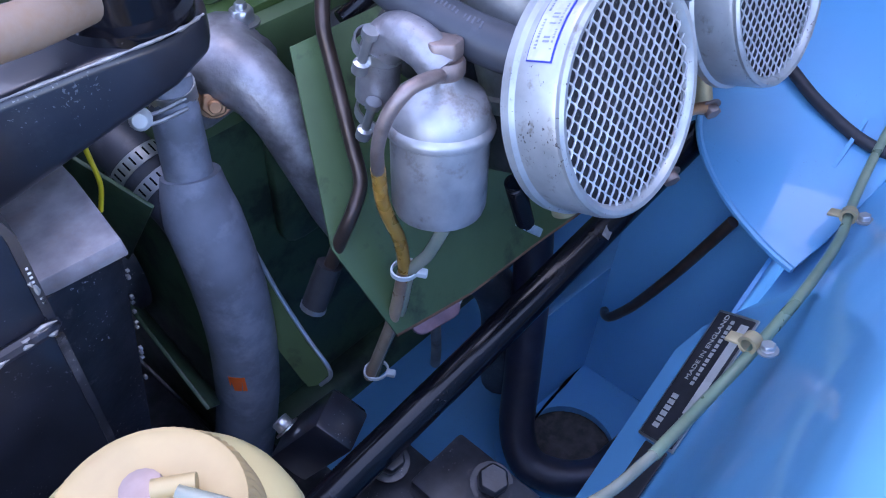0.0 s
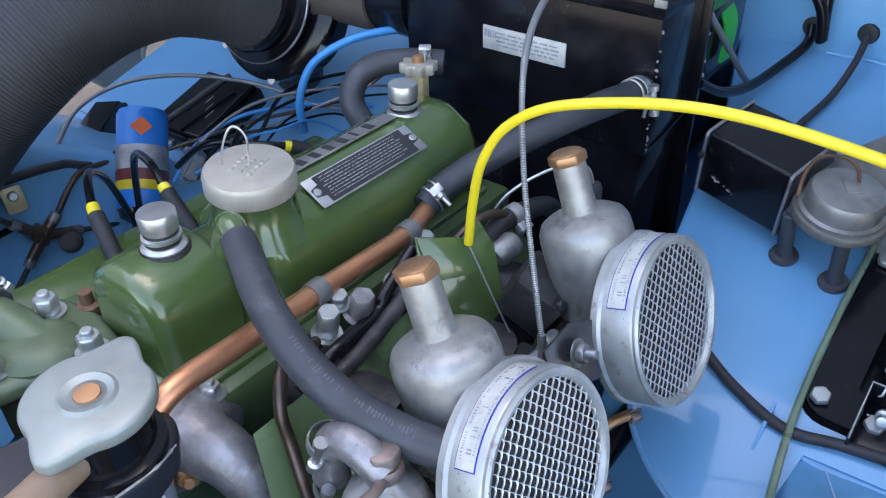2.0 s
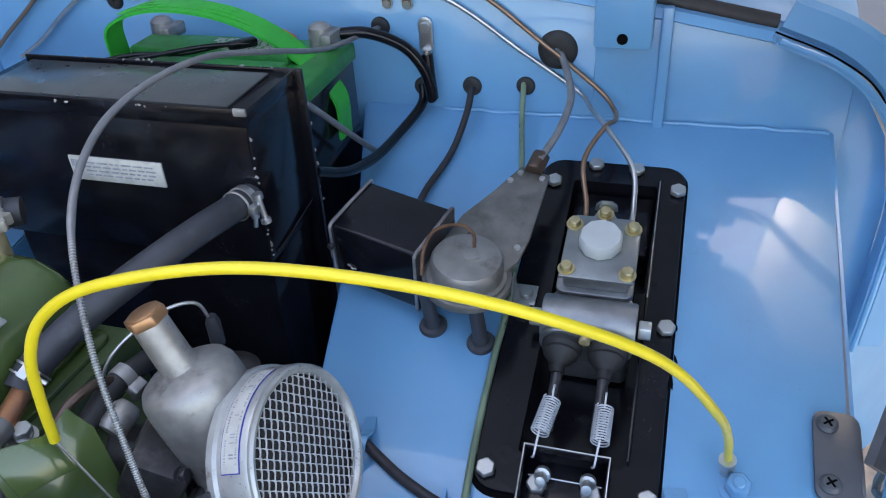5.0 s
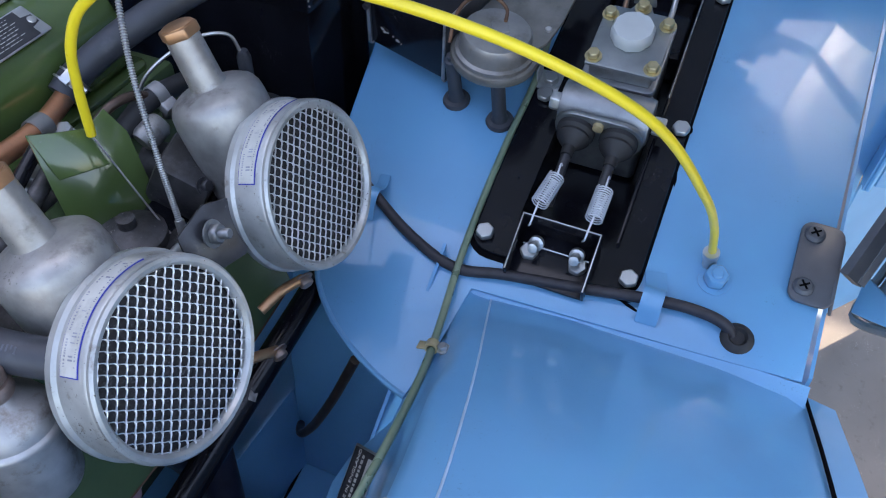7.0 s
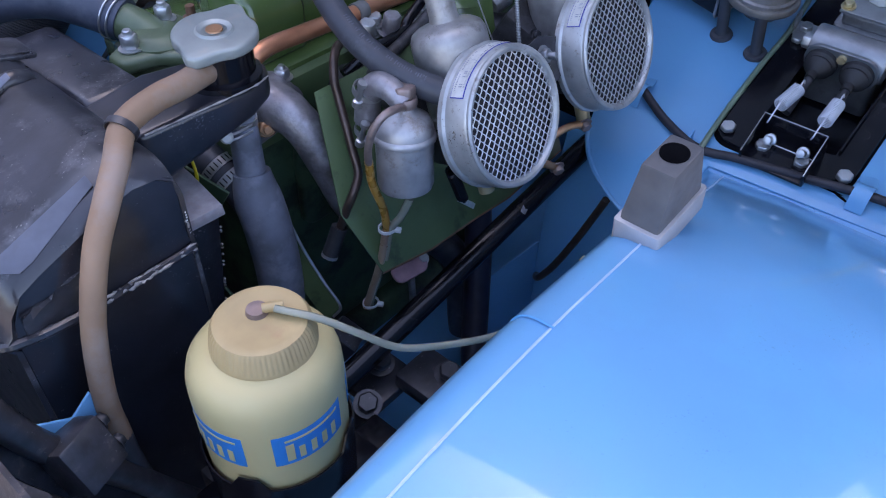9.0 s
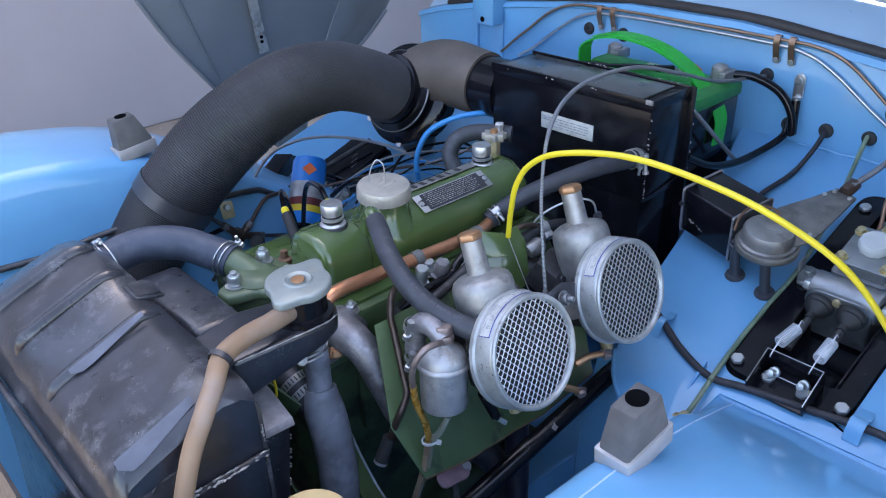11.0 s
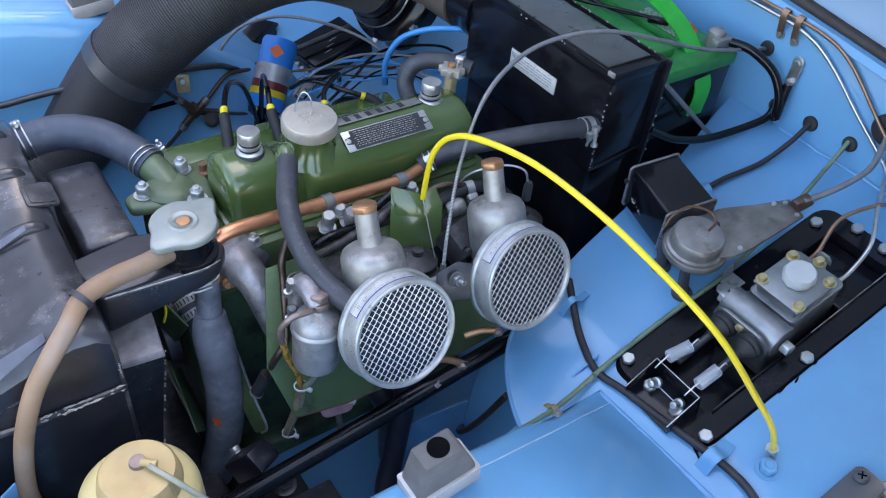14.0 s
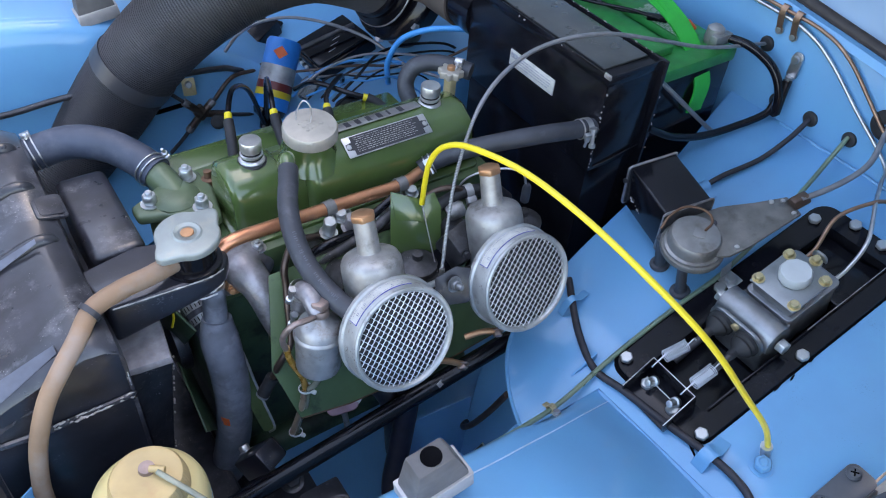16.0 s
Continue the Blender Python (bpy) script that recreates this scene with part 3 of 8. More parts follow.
for s in (-1, 1):
    # sloping footwell top with a rounded inner lobe
    edge = [(0.765, 0.14), (0.62, 0.183), (0.51, 0.203), (0.40, 0.222), (0.31, 0.242), (0.26, 0.258), (0.232, 0.275), (0.206, 0.302), (0.186, 0.335), (0.172, 0.368),
            (0.166, 0.39), (0.2, 0.397), (0.272, 0.406), (0.281, 0.63), (0.284, 0.683), (0.765, 0.688)]
    outline = [((x - 0.32) / 0.958, s * y) for x, y in edge]
    bm = prism(outline[::s], 0.003, foot_frame() @ Matrix.Translation((0, 0, -0.003)), 0.0008)
    if s < 0:
        cut_open(bm, PF, WELL)
    part("footwell_top", bm, BLUE, body, "sloping blue footwell panel")
    hem = [foot_frame() @ Vector((u, v, -0.001)) for u, v in outline[5:11]]
    part("footwell_hem", tube(hem, 0.0028, 8, 4), BLUE, body)
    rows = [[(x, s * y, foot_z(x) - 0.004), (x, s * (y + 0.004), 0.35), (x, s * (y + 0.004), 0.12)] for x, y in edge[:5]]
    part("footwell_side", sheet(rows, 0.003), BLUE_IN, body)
    rows = [[(0.250 + 0.1 * (0.3 - min(y, 0.3)), s * y, foot_z(0.25) - 0.004), (0.224, s * y, 0.40), (0.211, s * y, 0.211)] for y in (0.237, 0.30, 0.36, 0.40)]
    part("footwell_front", sheet(rows, 0.003), BLUE, body)
    part("chassis_wall", sheet([[(x, s * (0.236 - 0.07 * (0.21 - x)), z) for z in (0.36, 0.28, 0.211)] for x in (0.085, 0.13, 0.17, 0.212)], 0.003), BLUE, body)
    # wheel arch: lower edge, sloping inner strip, rolled shoulder, then the top
    rows = []
    for x, y, z in RIDGE:
        zl = 0.461 + 0.69 * (x - 0.135) if x > 0 else 0.368 + 0.5 * x
        ym, zm, f = y - 0.031, z - 0.034, foot_z(x)
        free = [(0.352, zl), (0.394, zl + 0.049), (0.403, zl + 0.065), (0.403 + (ym - 0.403) * 0.5, zl + 0.065 + (zm - zl - 0.065) * 0.5), (ym, zm), (y - 0.0265, z - 0.014), (y - 0.019, z - 0.0045), (y - 0.009, z - 0.0008), (y, z)]
        # towards the footwell the side dives under its lobe
        under = [(0.380, f - 0.040), (0.392, f - 0.020), (0.400, f - 0.004)] + [(0.400 + (y - 0.400) * k, f - 0.004 + (z - f + 0.004) * math.sin(1.57 * k)) for k in (0.2, 0.4, 0.55, 0.7, 0.85, 1.0)]
        k = max(0.0, min(1.0, (x - 0.10) / 0.07))
        k = k * k * (3 - 2 * k)
        rows.append([(x, s * (a[0] + (b[0] - a[0]) * k), a[1] + (b[1] - a[1]) * k) for a, b in zip(free, under)])
    part("arch_side", sheet(rows, 0.002), BLUE, body)
    rows = []
    for x, y, z in RIDGE:
        rows.append([(x, s * y, z), (x, s * (y + 0.006), z + 0.0015), (x, s * (y + 0.07), z + 0.006), (x, s * 0.62, z + 0.006), (x, s * 0.675, z + 0.001), (x, s * 0.69, z - 0.004), (x, s * 0.72, z - 0.010), (x, s * 0.724, z - 0.016)])
    part("arch_top", sheet(rows, 0.002), BLUE, body)
    part("seam_bead", tube([(x, s * (y + 0.001), z + 0.0006) for x, y, z in RIDGE], 0.0009, 6, 1), SEAM, body, "pale painted weld seam")
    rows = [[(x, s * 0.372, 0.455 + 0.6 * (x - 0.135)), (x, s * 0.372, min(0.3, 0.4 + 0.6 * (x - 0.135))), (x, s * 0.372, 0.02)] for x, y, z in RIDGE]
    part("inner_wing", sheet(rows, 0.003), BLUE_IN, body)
part("panel_joint", tube([(-0.192, y, z) for y, z in ((-0.466, 0.690), (-0.4715, 0.709), (-0.479, 0.7185), (-0.488, 0.7220), (-0.499, 0.7228))], 0.0008, 6, 4), BLUE_IN, body, "lap joint in the arch shoulder")
part("arch_gap", tube([(x, -0.6925, z - 0.0015) for x, y, z in RIDGE[1:]], 0.0016, 6, 1), DARK_HOLE, body)
HOLE = (0.114, -0.284, 0.046)
# floor is black ahead of the engine, blue behind
part("front_floor", box((-0.6, -0.69, 0.203), (-0.06, 0.69, 0.21), 0.0), BLACK_WORN, body, "black front part of the floor")
for lo, hi in (((-0.06, -0.69), (HOLE[0] - 0.05, 0.69)), ((HOLE[0] + 0.05, -0.69), (0.76, 0.69)), ((HOLE[0] - 0.05, -0.69), (HOLE[0] + 0.05, HOLE[1] - 0.05)), ((HOLE[0] - 0.05, HOLE[1] + 0.05), (HOLE[0] + 0.05, 0.69))):
    part("floor_pan", box((*lo, 0.203), (*hi, 0.21), 0.0), BLUE, body)
for pts in ([(0.2105, -0.238, 0.2125), (0.2095, -0.29, 0.2125), (0.2105, -0.34, 0.2125), (0.2100, -0.40, 0.2125)], [(0.085, -0.2445, 0.2125), (0.13, -0.2405, 0.2125), (0.17, -0.2385, 0.2125), (0.210, -0.2370, 0.2125)], [(0.2095, -0.2385, 0.213), (0.216, -0.2385, 0.28), (0.222, -0.2385, 0.36)]):
    part("dirty_joint", tube(pts, lambda u: 0.0012 + 0.0010 * abs(math.sin(11 * u)) * abs(math.cos(5 * u)), 6, 6), DARK_HOLE, body, "joint black with dirt")
# rough dark disc added to fill the view through the hole
part("floor_bung", lathe([(0.060, 0.1995), (0.060, 0.2015), (0.030, 0.2005), (0, 0.2010)], Matrix.Translation((HOLE[0], HOLE[1], 0)), 32), HOLE_DISC, body, "rough dark disc added under the floor hole in place of what shows through")
part("floor_hole_rim", lathe([(HOLE[2], 0.204), (0.072, 0.204), (0.072, 0.2115), (HOLE[2], 0.213)], Matrix.Translation((HOLE[0], HOLE[1], 0)), 36, None, True), BLUE, body)

# bulkhead with its upper flange
BX = 0.765
TOP = [(-0.70, 0.765), (-0.615, 0.788), (-0.5, 0.809), (-0.40, 0.824), (-0.264, 0.840), (-0.11, 0.855), (0.11, 0.855), (0.264, 0.840), (0.40, 0.824), (0.5, 0.809), (0.615, 0.788), (0.70, 0.765)]
bm = prism([(-0.70, 0.60)] + [(y, z - 0.006) for y, z in TOP] + [(0.70, 0.60)], 0.006, align((BX, 0, 0), (1, 0, 0), 0, (0, 1, 0)), 0.001)
box((BX, -0.16, 0.12), (BX + 0.006, 0.16, 0.60), 0.001, None, bm)
part("bulkhead", bm, BLUE, body, "blue bulkhead panel")
part("bulkhead_flange", sheet([[(BX - 0.003, y, z - 0.010), (BX + 0.002, y, z - 0.002), (BX + 0.035, y, z + 0.001)] for y, z in TOP], 0.003), BLUE, body)
part("battery_shelf", box((0.53, -0.15, 0.58), (BX, 0.16, 0.59), 0.001), BLACK, body)
part("bulkhead_seal", tube([(BX + 0.020, y, z + 0.005) for y, z in TOP[1:-1]], 0.0095, 10, 6), SEAL, body, "dark brown rubber seal along the bulkhead top")
rows = [[(BX + 0.033, y, z + 0.003), (BX + 0.05, y, z + 0.018), (BX + 0.16, y, z + 0.045), (BX + 0.45, y, z + 0.075)] for y, z in TOP]
part("scuttle_top", sheet(rows, 0.003), SCUTTLE, body, "scuttle panel behind the seal, paled as if in the sun")
# outer flange that turns round the corner
ARC = [(-0.611, 0.787), (-0.673, 0.763), (-0.715, 0.729), (-0.745, 0.68), (-0.763, 0.604), (-0.764, 0.507), (-0.760, 0.40)]
part("corner_flange", ribbon([(BX - 0.012, y, z) for y, z in ARC], 0.034, 0.004, (1, 0, 0), 10), BLUE, body)
rows = []
for k in range(len(ARC)):
    a, b = Vector(ARC[max(0, k - 1)]), Vector(ARC[min(len(ARC) - 1, k + 1)])
    t_ = (b - a).normalized()
    o = Vector((t_.y, -t_.x))
    rows.append([(BX - 0.012 + dx, ARC[k][0] + o.x * w, ARC[k][1] + o.y * w) for w, dx in ((0.008, 0.004), (0.014, -0.002), (0.040, 0.004), (0.046, 0.012))])
cols = [spline([r[i] for r in rows], 6) for i in range(4)]
part("corner_band", sheet([[c[k] for c in cols] for k in range(len(cols[0]))], 0.002), BLUE, body, "broad painted band outside the corner lip")
part("corner_gap", tube([(BX - 0.0105, y - 0.006 * (k > 1), z + 0.006 * (k < 3)) for k, (y, z) in enumerate(ARC)], 0.0012, 6, 10), DARK_HOLE, body)
part("corner_bead", tube([(BX - 0.030, y - 0.004, z + 0.003) for y, z in ARC], 0.0035, 8, 10), BLUE, body)
part("seam_sealer", tube([(BX - 0.004, y, foot_z(BX - 0.004) + 0.001 + 0.002 * noise.noise((y * 40, 0, 0))) for y in [-0.685 + 0.012 * k for k in range(38)]], 0.0022, 8, 3), BLUE, body, "wavy painted seam sealer")
part("side_panel", prism([(-0.61, 0.66)] + [(y + 0.002, z - 0.002) for y, z in ARC] + [(-0.762, 0.34), (-0.69, 0.34), (-0.69, 0.60), (-0.61, 0.60)], 0.004, align((BX + 0.004, 0, 0), (1, 0, 0), 0, (0, 1, 0)), 0.001), BLUE, body)
rows = [[(x, -0.6875, foot_z(x) - 0.002), (x, -0.689, 0.45), (x, -0.690, 0.3)] for x in (0.29, 0.45, 0.6, 0.765)]
part("footwell_outer", sheet(rows, 0.003), BLUE, body)
part("footwell_outer", sheet([[(x, -y, z) for x, y, z in row] for row in rows], 0.003), BLUE, body)
part("footwell_toe", sheet([[(0.284, y, foot_z(0.284) - 0.004), (0.262, y, 0.518), (0.235, y, 0.46)] for y in (-0.39, -0.43, -0.55, -0.69)], 0.003), BLUE, body)
part("footwell_toe", sheet([[(0.284, y, foot_z(0.284) - 0.004), (0.262, y, 0.518), (0.235, y, 0.46)] for y in (0.39, 0.55, 0.69)], 0.003), BLUE, body)
rows = [[(BX + 0.02 + 0.10 * k, -0.766 - 0.08 * k, z) for z in (0.05, 0.3, 0.55, 0.70 + 0.05 * k)] for k in (0, 0.3, 1, 2.5)]
part("door_pillar", sheet(rows, 0.003), BLUE, body, "blue outer body side")
# pressed trough and bonnet bracket on the bulkhead
for s in (-1, 1):
    part("trough", box((BX - 0.004, s * 0.462 - 0.036, 0.675), (BX + 0.002, s * 0.462 + 0.036, 0.80), 0.0015), BLUE, body)
    part("trough_edge", box((BX - 0.012, s * 0.502 - 0.006, 0.675), (BX, s * 0.502 + 0.006, 0.815), 0.002), BLUE, body)
    part("bonnet_bracket", box((BX - 0.035, s * 0.457 - 0.031, 0.775), (BX + 0.03, s * 0.457 + 0.031, 0.86), 0.004), BLUE, body, "blue folded bonnet hinge bracket")
    part("bracket_hole", lathe([(0.006, 0), (0.006, 0.001), (0, 0.001)], align((BX - 0.0352, s * 0.457, 0.787), (-1, 0, 0)), 16), DARK_HOLE, body)
    # tapering bonnet stops on the arches
    m = align((-0.047, s * 0.486, 0.703), (-0.12, 0, 1), 0, (1, 0, 0.12))
    stop = thing("bonnet_stop", (-0.047, s * 0.484, 0.70), "tapered grey rubber bonnet stop in a pale metal cup", "bonnet stop", "bonnet stops on the arches")
    bm = bmesh.new()
    lo = [(-0.029, -0.0145), (0.029, -0.0145), (0.029, 0.0145), (-0.029, 0.0145)]
    hi = [(-0.020, -0.012 + 0.004 * s), (0.016, -0.012 + 0.004 * s), (0.016, 0.012 + 0.004 * s), (-0.020, 0.012 + 0.004 * s)]
    v0 = [bm.verts.new((x, y, 0.012)) for x, y in lo]
    v1 = [bm.verts.new((x * 0.98, y * 0.98, 0.020)) for x, y in lo]
    v2 = [bm.verts.new((x - 0.002, y, 0.062)) for x, y in hi]
    bm.faces.new(v0[::-1]); bm.faces.new(v2)
    for a, b in ((v0, v1), (v1, v2)):
        for i in range(4):
            bm.faces.new((a[i], a[(i + 1) % 4], b[(i + 1) % 4], b[i]))
    bevel(bm, 0.0025, 2, 15)
    bm.transform(m)
    part("rubber_block", bm, BLOCK_STOP, stop)
    part("hole", lathe([(0.0095, 0), (0.0095, 0.0008), (0.008, 0.0006), (0.007, 0.0002), (0, 0.0002)], m @ Matrix.Translation((-0.003, 0.004 * s, 0.0624)), 20), DARK_HOLE, stop)
    part("cup", prism(rrect(0.064, 0.034, 0.002, 3), 0.02, m @ Matrix.Translation((0, 0, -0.004)), 0.0006), CUP, stop, "pale metal cup")

# bonnet swung up on its rear hinges, the wing skirts hanging at both sides
bonnet = thing("bonnet", (0.86, 0, 0.9), "raised one-piece bonnet with grey painted underside", "bonnet")
rows = [[(0.87 - 0.50 * u, y, 0.93 + 1.22 * u + 0.05 * (1 - (y / 0.8) ** 2)) for y in (-0.766, -0.55, -0.25, 0, 0.25, 0.55, 0.834)] for u in (-0.045, 0.1, 0.25, 0.5, 0.75, 1.0)]
# lowered rear edge closes the gap whose bright scuttle reflected in the arch
rows.insert(0, [(0.905, y, 0.912 - 0.085 * abs(y) - 0.035 * (abs(y) / 0.7) ** 3) for x, y, z in rows[0]])  # rear edge down to the scuttle
bm = sheet(rows, 0.004)
bp = align((0.87, 0, 0.93), (-0.925, 0, -0.379), 0, (-0.379, 0, 0.925))
# slots added so bright sky reflects as streaks on the footwell paint
for slot in ((0.035, 0.090, -0.762, -0.665), (0.110, 0.135, -0.762, -0.690), (0.135, 0.160, -0.762, -0.655), (0.160, 0.175, -0.762, -0.615), (0.175, 0.200, -0.762, -0.650), (0.200, 0.225, -0.762, -0.690)):
    cut_open(bm, bp, slot, 0.09)
part("bonnet_skin", bm, SKIN_UNDER, bonnet, "pale blue-grey underside of the bonnet top")
SKIRT = [(0.86, 0.95), (0.80, 0.80), (0.761, 0.752), (0.704, 0.703), (0.595, 0.624), (0.505, 0.545), (0.493, 0.50), (0.508, 0.407), (0.412, 0.489), (0.332, 0.578), (0.262, 0.680), (0.201, 0.766), (0.156, 0.845), (0.139, 0.886), (0.150, 0.93), (0.12, 1.2), (0.0, 1.6), (0.05, 2.0), (0.35, 2.14)]
for s, y, label in ((1, 0.83, "grey underside of the far wing"), (-1, -0.762, "grey underside of the near wing")):
    part("wing_skirt", prism(SKIRT[::s], 0.004, align((0, y, 0), (0, -1, 0), 0, (1, 0, 0)), 0.001), GREY_UNDER, bonnet, label)
    part("skirt_edge", tube([(x, y - 0.005 * s, z) for x, z in SKIRT[2:15]], 0.0045, 8, 4), GREY_UNDER, bonnet)
part("skirt_rail", ribbon([(0.385, 0.817, 0.90), (0.392, 0.815, 0.80), (0.40, 0.813, 0.72)], 0.022, 0.006, (1, 0, 0), 4), ALU, bonnet, "pale pierced stay rail")
for z in (0.745, 0.755):
    part("rail_hole", lathe([(0.004, 0), (0.004, 0.001), (0, 0.001)], align((0.396, 0.8105, z), (0, -1, 0)), 12), DARK_HOLE, bonnet)
part("skirt_crease", tube([(0.185, 0.826, 1.0), (0.211, 0.826, 0.917), (0.269, 0.826, 0.735), (0.29, 0.826, 0.68)], 0.006, 8, 4, None, 0.5), GREY_UNDER, bonnet)
part("skirt_panel", prism([(0.56, 0.69), (0.655, 0.722), (0.76, 0.825), (0.72, 1.0), (0.66, 0.86)], 0.006, align((0, 0.829, 0), (0, -1, 0), 0, (1, 0, 0)), 0.002), GREY_UNDER, bonnet)
for s in (-1, 1):
    part("hinge_arm", box((0.80, s * 0.457 - 0.02, 0.855), (0.90, s * 0.457 + 0.02, 0.95), 0.004), BLUE, bonnet)

# dark crossmember added to hide the blue floor, and fan ahead of the engine
cm_ = thing("front_crossmember", (-0.2, 0, 0.21), "black crossmember added under the radiator to hide the blue floor", "crossmember")
part("beam", box((-0.30, -0.34, 0.21), (-0.13, 0.34, 0.29), 0.008), BLACK_WORN, cm_)
part("beam_web", box((-0.285, -0.36, 0.29), (-0.275, 0.36, 0.36), 0.002), BLACK_WORN, cm_)
fan = thing("cooling_fan", (-0.14, 0, 0.46), "dark cooling fan on the front of the engine", "fan")
part("hub", lathe([(0.03, 0), (0.045, 0.004), (0.045, 0.02), (0.02, 0.026)], align((-0.128, 0, 0.46), (-1, 0, 0)), 24), BLACK_WORN, fan)
for k in range(4):
    a = 2 * math.pi * k / 4 + 1.1
    part("blade", prism([(0.035, -0.022), (0.135, -0.036), (0.14, 0.030), (0.035, 0.020)], 0.003, align((-0.143, 0, 0.46), (-1, 0, 0)) @ Matrix.Rotation(a, 4, "Z") @ Matrix.Rotation(radians(22), 4, "X"), 0.001), GREEN_DARK, fan)

# ---- engine ----
engine = thing("engine", (0.1, 0, 0.2), "green painted four-cylinder engine with an oily block", "engine")
mx = align((-0.045, 0, 0), (1, 0, 0), 0, (0, 1, 0))
# rocker cover: a narrow front lobe and a wider main hump on a flange
prof = [(-0.053, 0.640), (-0.053, 0.690), (-0.044, 0.711), (-0.016, 0.727), (0.016, 0.727), (0.044, 0.711), (0.053, 0.690), (0.053, 0.640)]
bm = prism(prof, 0.263, align((0.054, 0, 0), (1, 0, 0), 0, (0, 1, 0)), 0.016, None, 5)
prof2 = [(-0.045, 0.640), (-0.045, 0.690), (-0.035, 0.714), (-0.014, 0.724), (0.014, 0.724), (0.035, 0.714), (0.045, 0.690), (0.045, 0.640)]
prism(prof2, 0.074, align((-0.044, 0, 0), (1, 0, 0), 0, (0, 1, 0)), 0.021, bm, 5)
prism([(-0.041, 0.640), (-0.041, 0.680), (-0.030, 0.704), (-0.012, 0.714), (0.012, 0.714), (0.030, 0.704), (0.041, 0.680), (0.041, 0.640)], 0.07, align((0.002, 0, 0), (1, 0, 0), 0, (0, 1, 0)), 0.010, bm, 4)
prism(rrect(0.37, 0.124, 0.012, 4, 0.135, 0), 0.006, Matrix.Translation((0, 0, 0.638)), 0.0015, bm)
cover = part("rocker_cover", bm, GREEN, engine, "glossy olive green pressed steel rocker cover")
part("filler_neck", lathe([(0.044, 0.700), (0.040, 0.708), (0.035, 0.717), (0.032, 0.728), (0.031, 0.742)], Matrix.Translation((0.078, -0.006, 0)), 28), GREEN, cover)
cap_m = align((0.078, -0.0066, 0.738), (-0.02, -0.08, 1))
bm = knurled([(0.0335, 0, 0), (0.0354, 0.001, 1), (0.0354, 0.014, 1), (0.0335, 0.0175, 0), (0.012, 0.0200, 0), (0, 0.0203, 0)], cap_m, 110, 0.00022)
filler = part("oil_filler_cap", bm, CAPTIN, cover, "dull tin oil filler cap with knurled rim")
part("wire_loop", tube([cap_m @ Vector(p) for p in ((-0.016, 0.010, 0.0), (-0.014, 0.012, 0.03), (-0.006, 0.008, 0.05), (0.002, 0.003, 0.042), (0.001, 0, 0.019))], 0.0009, 6), STEEL, filler)
bm = bmesh.new()
for k in range(3):
    for i in range(5 - k % 2):
        box((-0.0125 + 0.0055 * i, 0.006 - 0.008 * k, 0.0190), (-0.009 + 0.0055 * i, 0.0095 - 0.008 * k, 0.0210), 0.0004, cap_m @ Matrix.Rotation(0.5, 4, "Z"), bm)
part("raised_marks", bm, CAPTIN, filler)
for x, y in ((0.0, 0.0), (0.268, 0.003)):
    b = lathe([(0.0165, 0.722), (0.0168, 0.7255), (0.0150, 0.7275), (0.0122, 0.7285), (0.0122, 0.7315), (0.0145, 0.732), (0.0145, 0.7345), (0.0125, 0.7352), (0.0120, 0.7405), (0.0138, 0.741), (0.0138, 0.7520), (0.0130, 0.7532), (0, 0.7538)], Matrix.Translation((x, y, 0)), 28)
    part("cover_nut", b, STEEL, cover, "bright knurled cover nut on a cup washer")
    for z, r in ((0.7287, 0.0133), (0.7354, 0.0126)):
        part("dark_groove", lathe([(r - 0.002, z), (r, z + 0.0003), (r, z + 0.0024), (r - 0.002, z + 0.0027)], Matrix.Translation((x, y, 0)), 24, None, True), RUBBER, cover)
    part("rubber_washer", lathe([(0.0185, 0.719), (0.0195, 0.7215), (0.0182, 0.7240)], Matrix.Translation((x, y, 0)), 24), RUBBER, cover)
# breather spout
part("breather_spout", tube([(0.031, -0.026, 0.712), (0.030, -0.034, 0.734), (0.027, -0.045, 0.744), (0.023, -0.056, 0.7425), (0.019, -0.066, 0.739)], 0.0102, 16), GREEN, cover)
# data plate on the near slope, badge strip on the ridge
pm = align((0.178, -0.0325, 0.7205), (0, -0.46, 0.89), 0, (1, 0, 0))
plate = part("data_plate", prism(rrect(0.128, 0.030, 0.0015, 3), 0.0012, pm, 0.0003), STEEL, cover, "black and silver engine data plate")
part("plate_field", prism([(-0.053, -0.0135), (0.053, -0.0135), (0.053, -0.006), (0.062, -0.004), (0.062, 0.004), (0.053, 0.006), (0.053, 0.0135), (-0.053, 0.0135), (-0.053, 0.006), (-0.062, 0.004), (-0.062, -0.004), (-0.053, -0.006)], 0.0005, pm @ Matrix.Translation((0, 0, 0.0012)), 0), PRINT, plate)
bm = bmesh.new()
random.seed(5)
for r in range(8):
    x = random.uniform(-0.05, -0.046)
    while x < random.uniform(0.036, 0.047):
        w = random.uniform(0.0012, 0.0050)
        box((x, 0.0105 - 0.0029 * r, 0.0017), (min(x + w, 0.05), 0.0110 - 0.0029 * r, 0.0019), 0, pm, bm)
        x += w + random.uniform(0.0008, 0.0024)
tagged(part("plate_print", bm, PAPER, plate), "rows of fine silver print", kind="stuff")
for x in (-0.0585, 0.0585):
    part("rivet", lathe([(0.004, 0.0012), (0.0032, 0.0024), (0, 0.003)], pm @ Matrix.Translation((x, 0, 0)), 14), STEEL, plate)
sm = align((0.181, 0.0035, 0.7275), (0, 0.10, 1), 0, (1, 0, 0))
